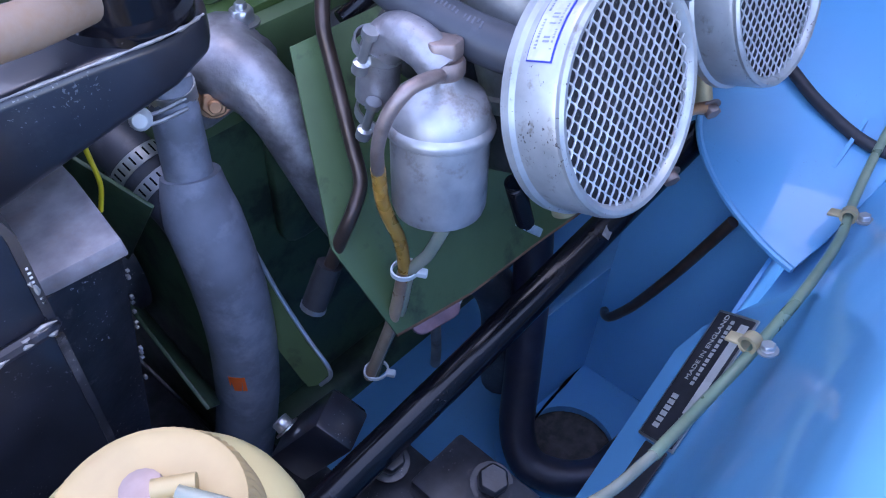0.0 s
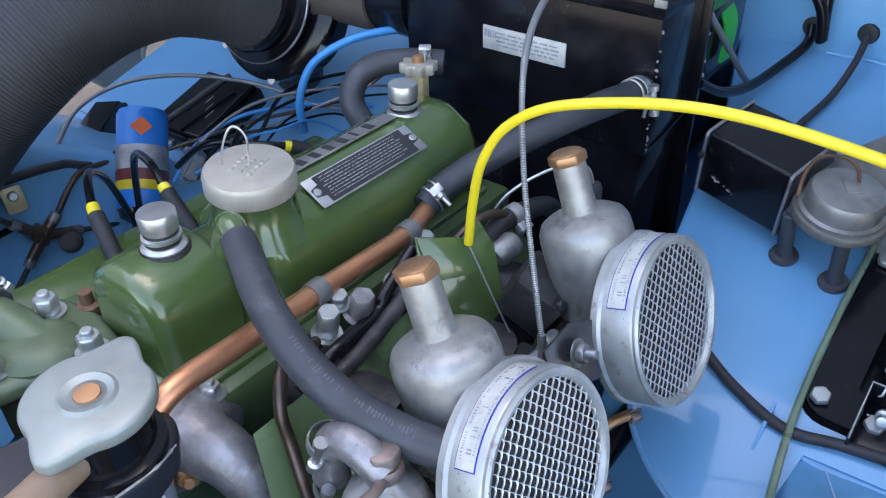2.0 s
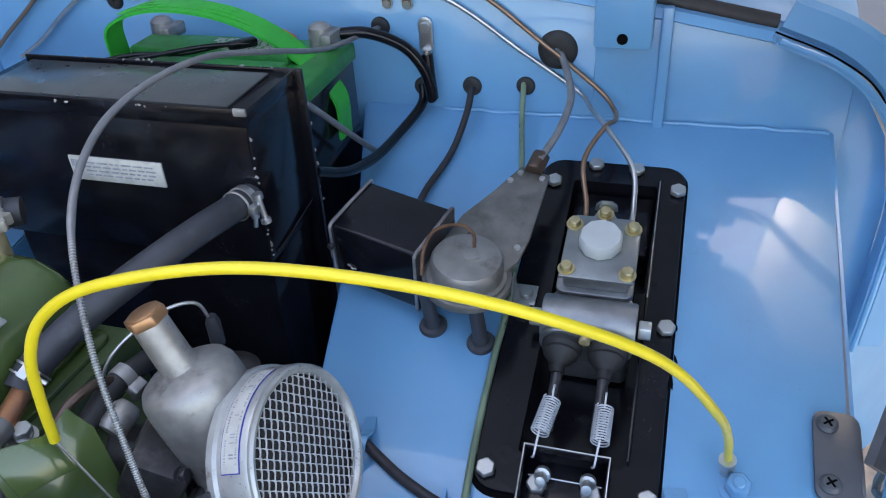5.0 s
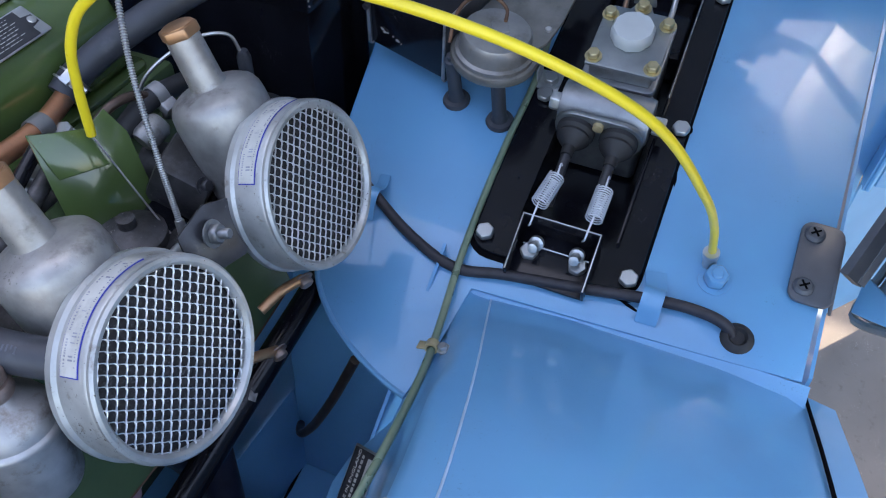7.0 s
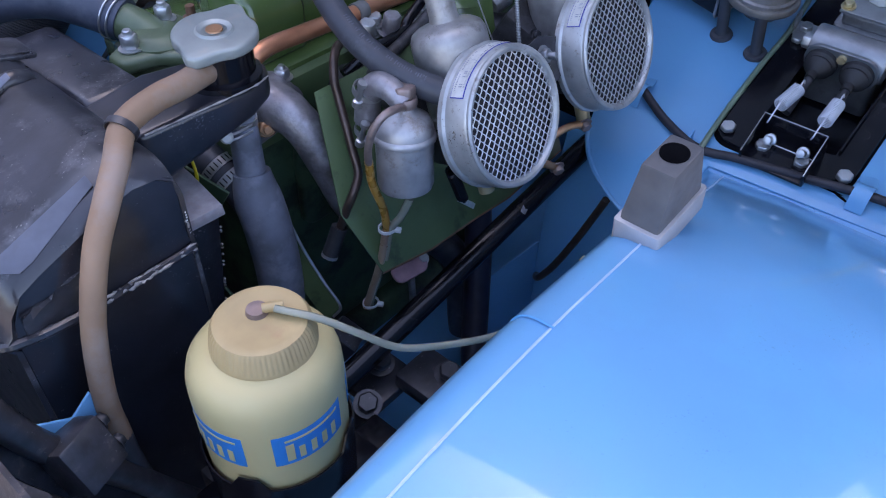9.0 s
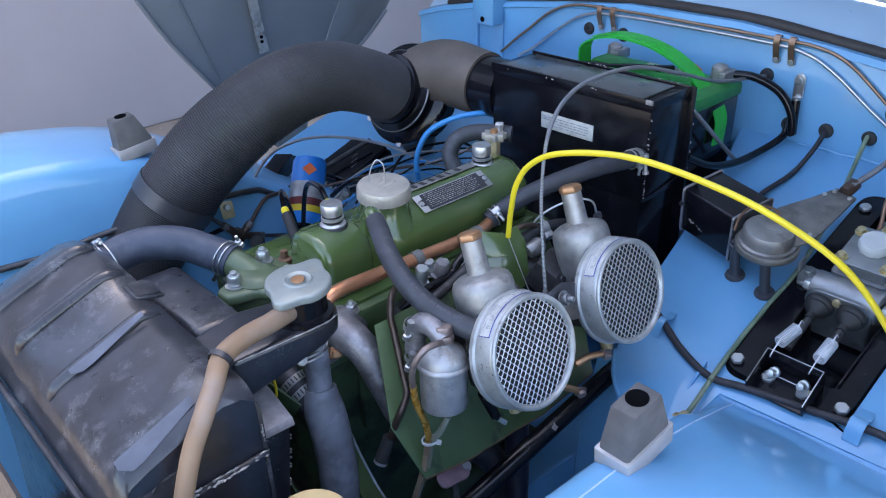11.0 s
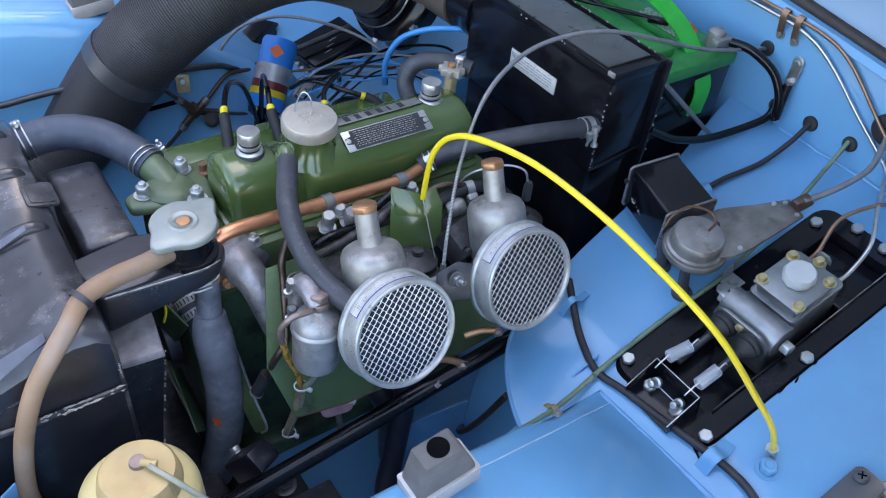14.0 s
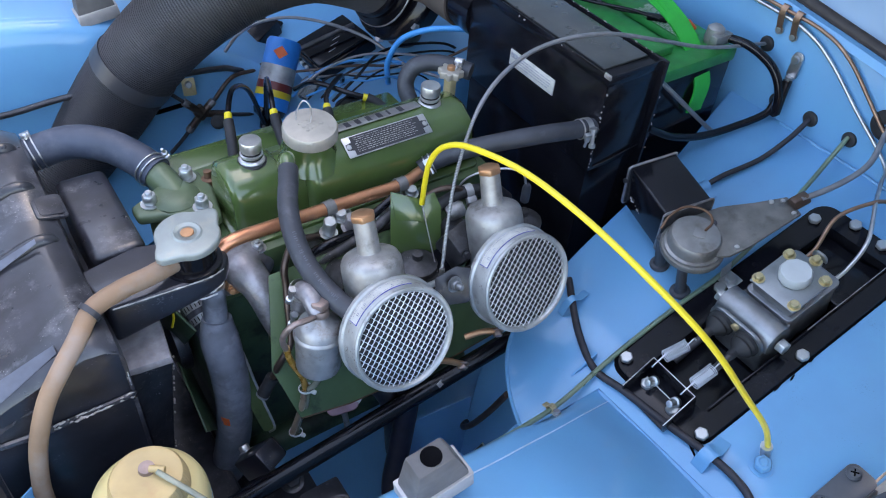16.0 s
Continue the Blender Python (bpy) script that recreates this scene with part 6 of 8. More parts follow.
part("bracket_base", box((-0.32, -0.38, 0.395), (-0.18, -0.25, 0.43), 0.004), BLACK, wbr)
part("bracket_leg", box((-0.20, -0.36, 0.2), (-0.15, -0.30, 0.42), 0.004), BLACK, wbr)
rod = thing("bonnet_catch_rod", (-0.37, -0.2, 0.45), "black steel rod with a square clamp block", "rod")
part("rod_bar", tube([(-0.433, -0.225, 0.700), (-0.420, -0.225, 0.648), (-0.403, -0.225, 0.580), (-0.378, -0.225, 0.525), (-0.350, -0.225, 0.465), (-0.322, -0.228, 0.405), (-0.30, -0.23, 0.36)], 0.011, 12), BLACK_WORN, rod)
part("rod_flange", ribbon([(-0.430, -0.222, 0.62), (-0.408, -0.222, 0.545), (-0.378, -0.222, 0.475), (-0.345, -0.225, 0.41)], 0.022, 0.004, (0.8, 0.5, 0), 6), BLACK_WORN, rod)
m = align((-0.380, -0.236, 0.545), (0.35, -0.80, 0.45), 20, (0.8, 0.3, -0.4))
part("clamp_block", box((-0.020, -0.022, -0.016), (0.020, 0.022, 0.016), 0.003, m), BLACK_WORN, rod)
part("block_foot", box((0.004, -0.020, -0.018), (0.024, -0.004, 0.010), 0.003, m), RUST, rod)
for d in (-0.012, 0.010):
    bolt(rod, m @ Vector((0.021, d, 0.006)), m.to_3x3() @ Vector((1, 0, 0)), 0.006, 0.006, BLACK_WORN, 12)
part("blue_tab", prism([(-0.411, 0.588), (-0.370, 0.560), (-0.352, 0.574), (-0.338, 0.44), (-0.345, 0.40), (-0.385, 0.46)], 0.003, align((0, -0.212, 0), (0, -1, 0), 0, (1, 0, 0)), 0.001), BLUE, rod, "blue painted bracket tab")

# ---- steering column and chassis parts ----
col = thing("steering_column", (0.1, -0.25, 0.45), "glossy black steering column tube with chipped paint", "steering column")
part("column_tube", tube([(-0.17, -0.235, 0.388), (0.0, -0.249, 0.437), (0.126, -0.258, 0.473), (0.30, -0.271, 0.522)], 0.0125, 20, 6), BLACK, col)
part("column_chip", box((-0.005, -0.004, 0.0), (0.006, 0.003, 0.0006), 0.0002, align((0.126, -0.2665, 0.4825), (0, -0.65, 0.75), 20)), WORN_METAL, col)
LA, SA = Vector((0.31, -0.49, 0.81)).normalized(), Vector((0.2, -0.55, -0.8))
SA = (SA - LA * SA.dot(LA)).normalized()
KM = align((-0.102, -0.192, 0.394), LA.cross(SA), 0, LA)
part("clamp_box", box((-0.034, -0.016, -0.024), (0.034, 0.016, 0.010), 0.003, KM), TANK_BLACK, col)
part("clamp_rim", prism(rrect(0.064, 0.030, 0.004, 3), 0.002, KM @ Matrix.Translation((0, 0, 0.010)), 0.0008), BLACK, col)
part("clamp_bolt", bolt_in(ZINC, 0.0075, 0.008), None, col, "bright clamp bolt", align(KM @ Vector((-0.020, -0.018, -0.004)), KM.to_3x3() @ Vector((0, -1, 0.2))))
part("clamp_bracket", box((-0.12, -0.270, 0.352), (-0.055, -0.207, 0.366), 0.003), BLACK_WORN, col)
for p, ax in (((-0.084, -0.241, 0.384), (-0.1, -0.3, 1)), ((-0.047, -0.306, 0.384), (-0.1, -0.2, 1)), ((-0.125, -0.262, 0.372), (-0.3, -0.4, 1))):
    bolt(col, p, ax, 0.0115, 0.011, BLACK_WORN, 12)
part("bolt_bracket", box((-0.085, -0.345, 0.362), (-0.030, -0.262, 0.384), 0.004), BLACK_WORN, col)
dp = thing("brace_tube", (0.1, -0.22, 0.2), "dark oily chassis brace tube", "tube")
part("tube", tube([(0.130, -0.196, 0.48), (0.110, -0.218, 0.40), (0.088, -0.236, 0.32), (0.068, -0.252, 0.262), (0.060, -0.275, 0.238), (0.070, -0.305, 0.236), (0.092, -0.328, 0.240), (0.118, -0.336, 0.25), (0.15, -0.345, 0.27)], 0.0165, 18, 6), NAVY_PIPE, dp)
wire("clutch_pipe", [(0.183, -0.336, 0.500), (0.183, -0.309, 0.427), (0.183, -0.284, 0.368), (0.183, -0.270, 0.342), (0.184, -0.262, 0.330), (0.190, -0.255, 0.322), (0.202, -0.248, 0.312)], 0.0046, BROWN_PIPE, "dull brown steel pipe beside the footwell", "pipe")
gb = thing("green_brace", (-0.09, -0.15, 0.42), "olive green folded sheet brace", "bracket")
bm = sheet([[(-0.090, -0.096, 0.545), (-0.083, -0.112, 0.512), (-0.080, -0.130, 0.476), (-0.077, -0.152, 0.443), (-0.075, -0.173, 0.418), (-0.080, -0.166, 0.400)],
            [(-0.100, -0.086, 0.52), (-0.096, -0.10, 0.485), (-0.094, -0.118, 0.452), (-0.091, -0.135, 0.425), (-0.088, -0.150, 0.405), (-0.086, -0.158, 0.396)]], 0.002)
part("brace_sheet", bm, GREEN_OLD, gb)
# zinc-bright lip stands in for the lit edge of the green sheet
part("brace_lip", tube([(-0.090, -0.096, 0.545), (-0.083, -0.112, 0.512), (-0.080, -0.130, 0.476), (-0.077, -0.152, 0.443), (-0.075, -0.173, 0.418), (-0.080, -0.166, 0.400)], 0.0017, 8), ZINC, gb)
pump = thing("fuel_pump_flange", (0.0, -0.15, 0.38), "faded pink metal flange with a rod below", "flange")
part("flange_plate", prism(rrect(0.045, 0.024, 0.01, 4), 0.006, align((0.02, -0.187, 0.415), (-0.2, -0.5, 0.8), 10), 0.002), PINK, pump)
part("flange_rod", tube([(0.02, -0.19, 0.412), (0.028, -0.185, 0.36), (0.033, -0.18, 0.33)], 0.0045, 10), ALU, pump)
bolt(pump, (0.04, -0.190, 0.419), (-0.2, -0.5, 0.8), 0.006, 0.006, ZINC)
# maker's plate on the arch side
mp = align((0.075, -0.3805, 0.4555), (-0.38, 0.71, 0.60), 0, (0.857, -0.009, 0.516))
mplate = thing("maker_plate", (0.076, -0.38, 0.45), "black and silver maker's plate on the arch panel", "plate")
field = part("plate_face", prism(rrect(0.105, 0.042, 0.001, 2), 0.0012, mp, 0.0003), STEEL, mplate)
part("plate_field", prism(rrect(0.101, 0.038, 0.001, 2), 0.0004, mp @ Matrix.Translation((0, 0, 0.0012)), 0), PRINT, field)
part("blank_label", prism(rrect(0.050, 0.026, 0.001, 2), 0.0012, mp @ Matrix.Translation((-0.079, -0.004, 0)), 0.0003), PRINT, mplate, "blank black label below the plate")


def lettering(text, size, m, parent, material, name="lettering"):
    """Flat built-in letters as a mesh part."""
    cu = bpy.data.curves.new("text", "FONT")
    cu.body, cu.size, cu.align_x, cu.extrude = text, size, "LEFT", 0.0002
    ob = bpy.data.objects.new("text", cu)
    scene.collection.objects.link(ob)
    me = bpy.data.meshes.new_from_object(ob.evaluated_get(bpy.context.evaluated_depsgraph_get()))
    bpy.data.objects.remove(ob)
    me.materials.clear()
    return part(name, me, material, parent, "", m)


lettering("MADE IN ENGLAND", 0.0060, mp @ Matrix.Translation((-0.004, 0.0065, 0.0018)), field, PAPER)
lettering("CAR No", 0.0058, mp @ Matrix.Translation((-0.047, -0.012, 0.0018)), field, PAPER)
bm = bmesh.new()
for i in range(6):
    box((-0.043 + 0.0047 * i, 0.005, 0.0016), (-0.0395 + 0.0047 * i, 0.0115, 0.0019), 0, mp, bm)
random.seed(9)
x = -0.006
while x < 0.046:
    w = random.uniform(0.0016, 0.004)
    box((x, -0.001, 0.0016), (x + w, 0.0025, 0.0019), 0, mp, bm)
    x += w + 0.0012
box((-0.026, -0.016, 0.0016), (0.046, -0.008, 0.0019), 0, mp, bm)
part("plate_print", bm, PAPER, field)

# ---- heater box, blower and duct ----
hb = thing("heater_box", (0.475, 0, 0.5), "glossy black sheet-metal heater box with folded edges", "heater box")
part("box_shell", box((0.428, -0.170, 0.660), (0.524, 0.135, 0.812), 0.003), BLACK, hb)
part("box_lower", box((0.434, -0.163, 0.40), (0.524, 0.128, 0.660), 0.003), BLACK, hb)
part("top_panel", box((0.436, -0.150, 0.812), (0.516, 0.118, 0.8145), 0.001), LID_BLACK, hb, "black lid between the folded rims, sky sheen in its grey")
part("front_fold", box((0.4262, -0.1715, 0.800), (0.4282, 0.1365, 0.8165), 0.0006), BLACK, hb)
part("side_fold", box((0.428, -0.1718, 0.800), (0.524, -0.1698, 0.8155), 0.0006), BLACK, hb)
part("rear_fold", box((0.5235, -0.173, 0.795), (0.5262, 0.134, 0.8160), 0.0008), BLACK, hb)
part("side_flange", box((0.5245, -0.178, 0.44), (0.530, -0.150, 0.815), 0.001), BLACK, hb)
part("side_seam", tube([(0.436, -0.1706, 0.668), (0.46, -0.1712, 0.670), (0.52, -0.1712, 0.678)], 0.0012, 6, 4), BLACK, hb)
random.seed(4)


for a, b, n in (((0.4262, -0.171, 0.816), (0.4262, 0.136, 0.811), 8), ((0.4268, -0.1712, 0.812), (0.4278, -0.1705, 0.665), 14), ((0.5295, -0.178, 0.81), (0.5295, -0.178, 0.52), 12), ((0.525, 0.13, 0.8160), (0.525, -0.17, 0.8160), 12)):
    tagged(part("chipped_paint", chips(a, b, n, 0.0028), WORN_METAL, hb), "ragged chips of bare metal along the edge", kind="stuff")
part("chipped_corner", box((0.4258, -0.1722, 0.810), (0.4290, -0.160, 0.8172), 0.0012), WORN_METAL, hb)
hl = part("box_label", box((0.4262, -0.074, 0.7325), (0.4280, 0.027, 0.7575), 0.0003), PAPER, hb, "silver paper label with rows of fine print")
bm = bmesh.new()
random.seed(2)
for r in range(4):
    y = 0.010
    while y > -0.062:
        w = random.uniform(0.004, 0.012)
        box((0.4257, y - w, 0.7510 - 0.0042 * r), (0.4262, y, 0.7526 - 0.0042 * r), 0, None, bm)
        y -= w + 0.002
for k in range(7):
    box((0.4257, 0.0235 - 0.0022 * k, 0.746), (0.4262, 0.0247 - 0.0022 * k, 0.754), 0, None, bm)
part("label_print", bm, FADED_PRINT, hl)
# inlet stub, elbow and blower
blow = thing("heater_blower", (0.40, 0.3, 0.6), "dark round heater blower with a clamped ring", "blower")
part("inlet_stub", lathe([(0.051, 0), (0.051, 0.060), (0.053, 0.062), (0.053, 0.068)], align((0.474, 0.138, 0.755), (0, 1, 0)), 40), BLACK, blow)
part("elbow", tube([(0.474, 0.196, 0.756), (0.473, 0.235, 0.758), (0.470, 0.275, 0.760), (0.460, 0.315, 0.752), (0.44, 0.345, 0.73), (0.43, 0.355, 0.70)], lambda u: 0.0555 + 0.010 * u, 32, 8), ELBOW_BROWN, blow, "brownish grey elbow")
part("stub_edge", lathe([(0.0530, 0.0655), (0.0542, 0.0660), (0.0542, 0.0680), (0.0530, 0.0685)], align((0.474, 0.138, 0.755), (0, 1, 0)), 40, None, True), ALU_DULL, blow, "pale rubbed edge of the stub")
bmx2 = align((0.385, 0.348, 0.735), (0.85, 0.10, -0.42))
part("blower_case", lathe([(0.054, -0.014), (0.062, -0.012), (0.064, -0.006), (0.062, 0.002), (0.062, 0.006), (0.074, 0.009), (0.075, 0.018), (0.070, 0.022), (0.070, 0.030), (0.090, 0.034), (0.094, 0.038), (0.094, 0.050), (0.087, 0.054), (0.085, 0.085), (0.074, 0.095), (0, 0.095)], bmx2, 56), BLACK, blow)
part("collar_edge", lathe([(0.0745, 0.010), (0.0758, 0.011), (0.0758, 0.013), (0.0745, 0.014)], bmx2, 56, None, True), ALU_DULL, blow)
for a in (205, 260, 320, 30):
    part("case_screw", lathe([(0.006, 0), (0.006, 0.010), (0, 0.012)], bmx2 @ Matrix.Rotation(radians(a), 4, "Z") @ Matrix.Translation((0.093, 0, 0.036)), 10), STEEL, blow)
part("motor_end", lathe([(0.035, 0), (0.035, 0.05), (0.03, 0.06), (0, 0.06)], align((0.45, 0.36, 0.66), (0.1, 0.1, -1)), 28), BLACK_WORN, blow)
duct = thing("air_duct", (0.0, 0.35, 0.6), "ribbed black flexible air duct with a joining band", "air duct")
DUCT = [(-0.20, 0.47, 0.42), (-0.13, 0.45, 0.50), (-0.075, 0.432, 0.57), (-0.027, 0.412, 0.638), (0.025, 0.382, 0.705), (0.085, 0.352, 0.758), (0.165, 0.336, 0.792), (0.25, 0.338, 0.791), (0.325, 0.343, 0.764), (0.385, 0.348, 0.733)]
part("duct_hose", tube(DUCT, lambda u: 0.0640 - 0.009 * max(0, min(1, (u - 0.45) / 0.4)) + 0.0017 * (round(u * 900) % 4 < 2), 36, 100), mat("duct_black", (0.050, 0.048, 0.053), 0.5, var=0.2, scale=12, bump=0.1), duct)
band = part("joint_band", tube([(-0.0345, 0.4158, 0.6275), (-0.027, 0.412, 0.638), (-0.0195, 0.408, 0.6485)], 0.0676, 36, 6), STRAP, duct, "smooth dark band")
BN = Vector((-0.28, -0.83, 0.48)).normalized()
part("band_hole", lathe([(0.0022, 0), (0.0022, 0.0006), (0, 0.0006)], align(Vector((-0.027, 0.412, 0.638)) + BN * 0.0674, BN), 12), DARK_HOLE, band)

# ---- battery ----
bat = thing("battery", (0.62, 0, 0.59), "black battery with a bright green lid and carry strap", "battery")
part("case", box((0.535, -0.150, 0.59), (0.715, 0.115, 0.755), 0.004), BLACK, bat)
part("lid", box((0.532, -0.153, 0.755), (0.718, 0.118, 0.776), 0.004), BAT_LID, bat, "green moulded lid")
part("cell_cover", box((0.565, -0.120, 0.776), (0.610, 0.09, 0.790), 0.004), BAT_LID, bat)
part("cell_cover", box((0.630, -0.110, 0.776), (0.675, 0.09, 0.790), 0.004), BAT_LID, bat)
random.seed(31)
bm = bmesh.new()
for i in range(9):
    y = -0.100
    while y < -0.01:
        w = random.uniform(0.004, 0.012)
        box((0.634 + 0.0042 * i, y, 0.7899), (0.6355 + 0.0042 * i, y + w, 0.7906), 0, None, bm)
        y += w + 0.003
part("lid_print", bm, PAPER, bat, "rows of pale print")
part("strap", ribbon([(0.625, 0.10, 0.776), (0.618, 0.09, 0.82), (0.615, 0.03, 0.842), (0.622, -0.04, 0.836), (0.640, -0.09, 0.808), (0.652, -0.125, 0.772), (0.653, -0.155, 0.735), (0.650, -0.158, 0.688)], 0.032, 0.003, (1, 0, 0.1), 10), BAT_GREEN, bat, "green carry strap")
for y, m_ in ((-0.122, ALU), (0.085, ALU_DULL)):
    t = part("terminal_clamp", lathe([(0.013, 0.776), (0.014, 0.782), (0.013, 0.800), (0.008, 0.804), (0, 0.805)], Matrix.Translation((0.693, y, 0)), 18, box((0.675, y - 0.020, 0.780), (0.712, y - 0.006, 0.796), 0.003)), m_, bat, "lead terminal clamp")
for d in (-0.008, 0.0, 0.008):
    part("strap_rib", ribbon([(0.617 + d, 0.075, 0.8335), (0.615 + d, 0.03, 0.8440), (0.622 + d, -0.04, 0.8380), (0.634 + d, -0.075, 0.8205)], 0.0028, 0.0014, (1, 0, 0.1), 8), BAT_GREEN, bat)
part("terminal_red", lathe([(0.006, 0), (0.006, 0.016), (0, 0.018)], align((0.672, -0.098, 0.790), (-0.5, 0.5, 0.6)), 12), ORANGE, bat)
part("hold_down", tube([(0.527, -0.172, 0.784), (0.57, -0.174, 0.748), (0.61, -0.176, 0.714), (0.655, -0.178, 0.676), (0.69, -0.18, 0.648)], 0.0034, 10), GREY_CABLE, bat, "grey hold-down rod")
wire("earth_cable", [(0.705, -0.135, 0.788), (0.722, -0.168, 0.785), (0.738, -0.205, 0.765), (0.742, -0.228, 0.735), (0.742, -0.236, 0.700), (0.748, -0.232, 0.725), (0.752, -0.229, 0.752)], 0.0068, BLACK, "thick black battery cable to the bulkhead lug")
lug = thing("earth_lug", (BX, -0.227, 0.75), "crimped bright cable lug bolted to the bulkhead", "cable lug")
part("lug_plate", prism(rrect(0.044, 0.017, 0.008, 4), 0.003, align((0.7615, -0.2265, 0.772), (-1, 0, 0), 0, (0, 0, 1)), 0.001), STEEL, lug)
bolt(lug, (0.7585, -0.2262, 0.783), (-1, 0, 0), 0.0065, 0.005, STEEL, 10)
part("lug_barrel", tube([(0.757, -0.2275, 0.735), (0.757, -0.227, 0.756)], 0.006, 12, 3), STEEL, lug)
wire("battery_lead", [(0.762, -0.218, 0.708), (0.745, -0.220, 0.690), (0.70, -0.205, 0.672), (0.64, -0.195, 0.668), (0.58, -0.185, 0.680), (0.53, -0.175, 0.705)], 0.006, BLACK, "black battery lead through the bulkhead")


def grommet(y, z, r, hole=0.15):
    g = single("grommet", lathe([(r * hole, -0.002), (r * hole, 0.004), (r * 0.62, 0.005), (r * 0.9, 0.0035), (r, 0.001), (r, -0.001)], align((BX, y, z), (-1, 0, 0)), 28), RUBBER, "black rubber grommet in the blue bulkhead", "grommet", "bulkhead grommets")
    return g


for y, z, r in ((-0.168, 0.779, 0.012), (-0.218, 0.706, 0.012), (-0.280, 0.710, 0.012), (-0.346, 0.714, 0.0115), (-0.383, 0.760, 0.023), (0.12, 0.80, 0.013), (0.20, 0.80, 0.012)):
    grommet(y, z, r)
# pipes along the bulkhead top with clips
wire("brake_pipe", [(0.568, -0.489, 0.650), (0.592, -0.490, 0.662), (0.624, -0.484, 0.690), (0.676, -0.452, 0.707), (0.72, -0.43, 0.708), (0.755, -0.408, 0.716), (0.758, -0.34, 0.760), (0.758, -0.275, 0.805), (0.757, -0.225, 0.827), (0.757, -0.15, 0.834), (0.757, 0.10, 0.836), (0.757, 0.20, 0.828), (0.757, 0.27, 0.79), (0.757, 0.33, 0.745), (0.75, 0.37, 0.72)], 0.0028, STEEL, "bright steel brake pipe along the bulkhead", "pipe")
wire("clutch_line", [(0.566, -0.443, 0.648), (0.590, -0.443, 0.660), (0.628, -0.434, 0.691), (0.676, -0.449, 0.708), (0.705, -0.458, 0.705), (0.735, -0.452, 0.706), (0.753, -0.43, 0.722), (0.757, -0.36, 0.775), (0.757, -0.30, 0.82), (0.757, -0.25, 0.838), (0.757, -0.17, 0.842), (0.757, 0.12, 0.845), (0.757, 0.26, 0.835), (0.757, 0.36, 0.77), (0.75, 0.42, 0.72)], 0.0028, OLD_COPPER, "dull copper clutch line along the bulkhead", "pipe")
for y in (-0.18, -0.205, 0.14, 0.17):
    c = thing("pipe_clip", (BX, y, 0.82), "brassy P-clip holding the bulkhead pipes", "clip", "bulkhead pipe clips")
    part("clip_strap", ribbon([(0.762, y, 0.806), (0.756, y, 0.822), (0.752, y, 0.838), (0.756, y, 0.848), (0.762, y, 0.846)], 0.010, 0.0015, (0, 1, 0), 5), OLD_COPPER, c)
    bolt(c, (0.7625, y, 0.808), (-1, 0, 0), 0.005, 0.003, STEEL, 12)

# ---- wiper motor and gearbox on legs ----
gear = thing("wiper_motor", (0.455, -0.35, 0.6), "dull grey wiper gearbox on rubber-footed legs with a square black motor", "wiper motor")
mm = align((0.488, -0.269, 0.656), (-0.18, -0.08, 1), 0, (-0.22, -1, -0.09))
part("motor_case", box((-0.046, -0.0355, -0.037), (0.046, 0.0355, 0.0365), 0.004, mm, None, 3), BLACK, gear, "square black motor case")
for u in (-0.0465, 0.0450):
    part("end_frame", prism(rrect(0.075, 0.076, 0.005, 3), 0.0022, mm @ Matrix.Translation((u, 0, 0)) @ Matrix.Rotation(radians(90), 4, "Y"), 0.0006), BLACK_WORN, gear)
    rim = [mm @ Vector((u + 0.0011, y, -x)) for x, y in rrect(0.075, 0.076, 0.005, 3)]
    part("frame_bead", tube(rim + rim[:1], lambda k: 0.0013 + 0.0006 * abs(math.sin(23 * k)), 6, 1, None, 1, False), ALU_DULL, gear, "edge bead rubbed to bare metal")
part("end_screw", lathe([(0.0035, 0), (0.0035, 0.004), (0, 0.005)], mm @ Matrix.Translation((-0.045, -0.0385, 0.012)) @ Matrix.Rotation(radians(90), 4, "X"), 10), BLACK_WORN, gear)
tagged(part("chipped_paint", chips(mm @ Vector((-0.034, -0.0358, -0.010)), mm @ Vector((0.006, -0.0358, -0.022)), 9, 0.0022), WORN_METAL, gear), "scratches through the black paint", kind="stuff")
gm = align((0.453, -0.351, 0.645), (-0.14, -0.10, 1), 0, (1, 0, 0.14))
part("base_plate", prism([(0.042 * math.cos(a), 0.042 * math.sin(a)) for a in (2 * math.pi * k / 28 for k in range(28))], 0.010, gm @ Matrix.Translation((0.002, 0, 0.0)), 0.003), GEAR_GREY, gear)
part("gear_case", lathe([(0.037, 0.008), (0.037, 0.014), (0.0335, 0.0155), (0.0335, 0.030), (0.031, 0.034), (0.018, 0.036), (0, 0.0362)], gm, 44), GEAR_LID, gear, "domed gear case lid")
part("lid_mark", prism(rrect(0.017, 0.015, 0.002, 3), 0.0018, gm @ Matrix.Translation((0.003, -0.002, 0.0358)) @ Matrix.Rotation(0.5, 4, "Z"), 0.0005), GEAR_LID, gear)
part("lead", tube([gm @ Vector(p) for p in ((-0.030, 0.034, 0.030), (-0.012, 0.037, 0.044), (0.014, 0.034, 0.046), (0.032, 0.016, 0.042), (0.030, 0.002, 0.036), (0.010, -0.004, 0.038))], 0.0017, 8), RUST, gear)
part("under_boss", lathe([(0.022, -0.022), (0.026, -0.016), (0.030, 0.0)], gm @ Matrix.Translation((0.012, 0.0, 0)), 24), BLACK_WORN, gear)
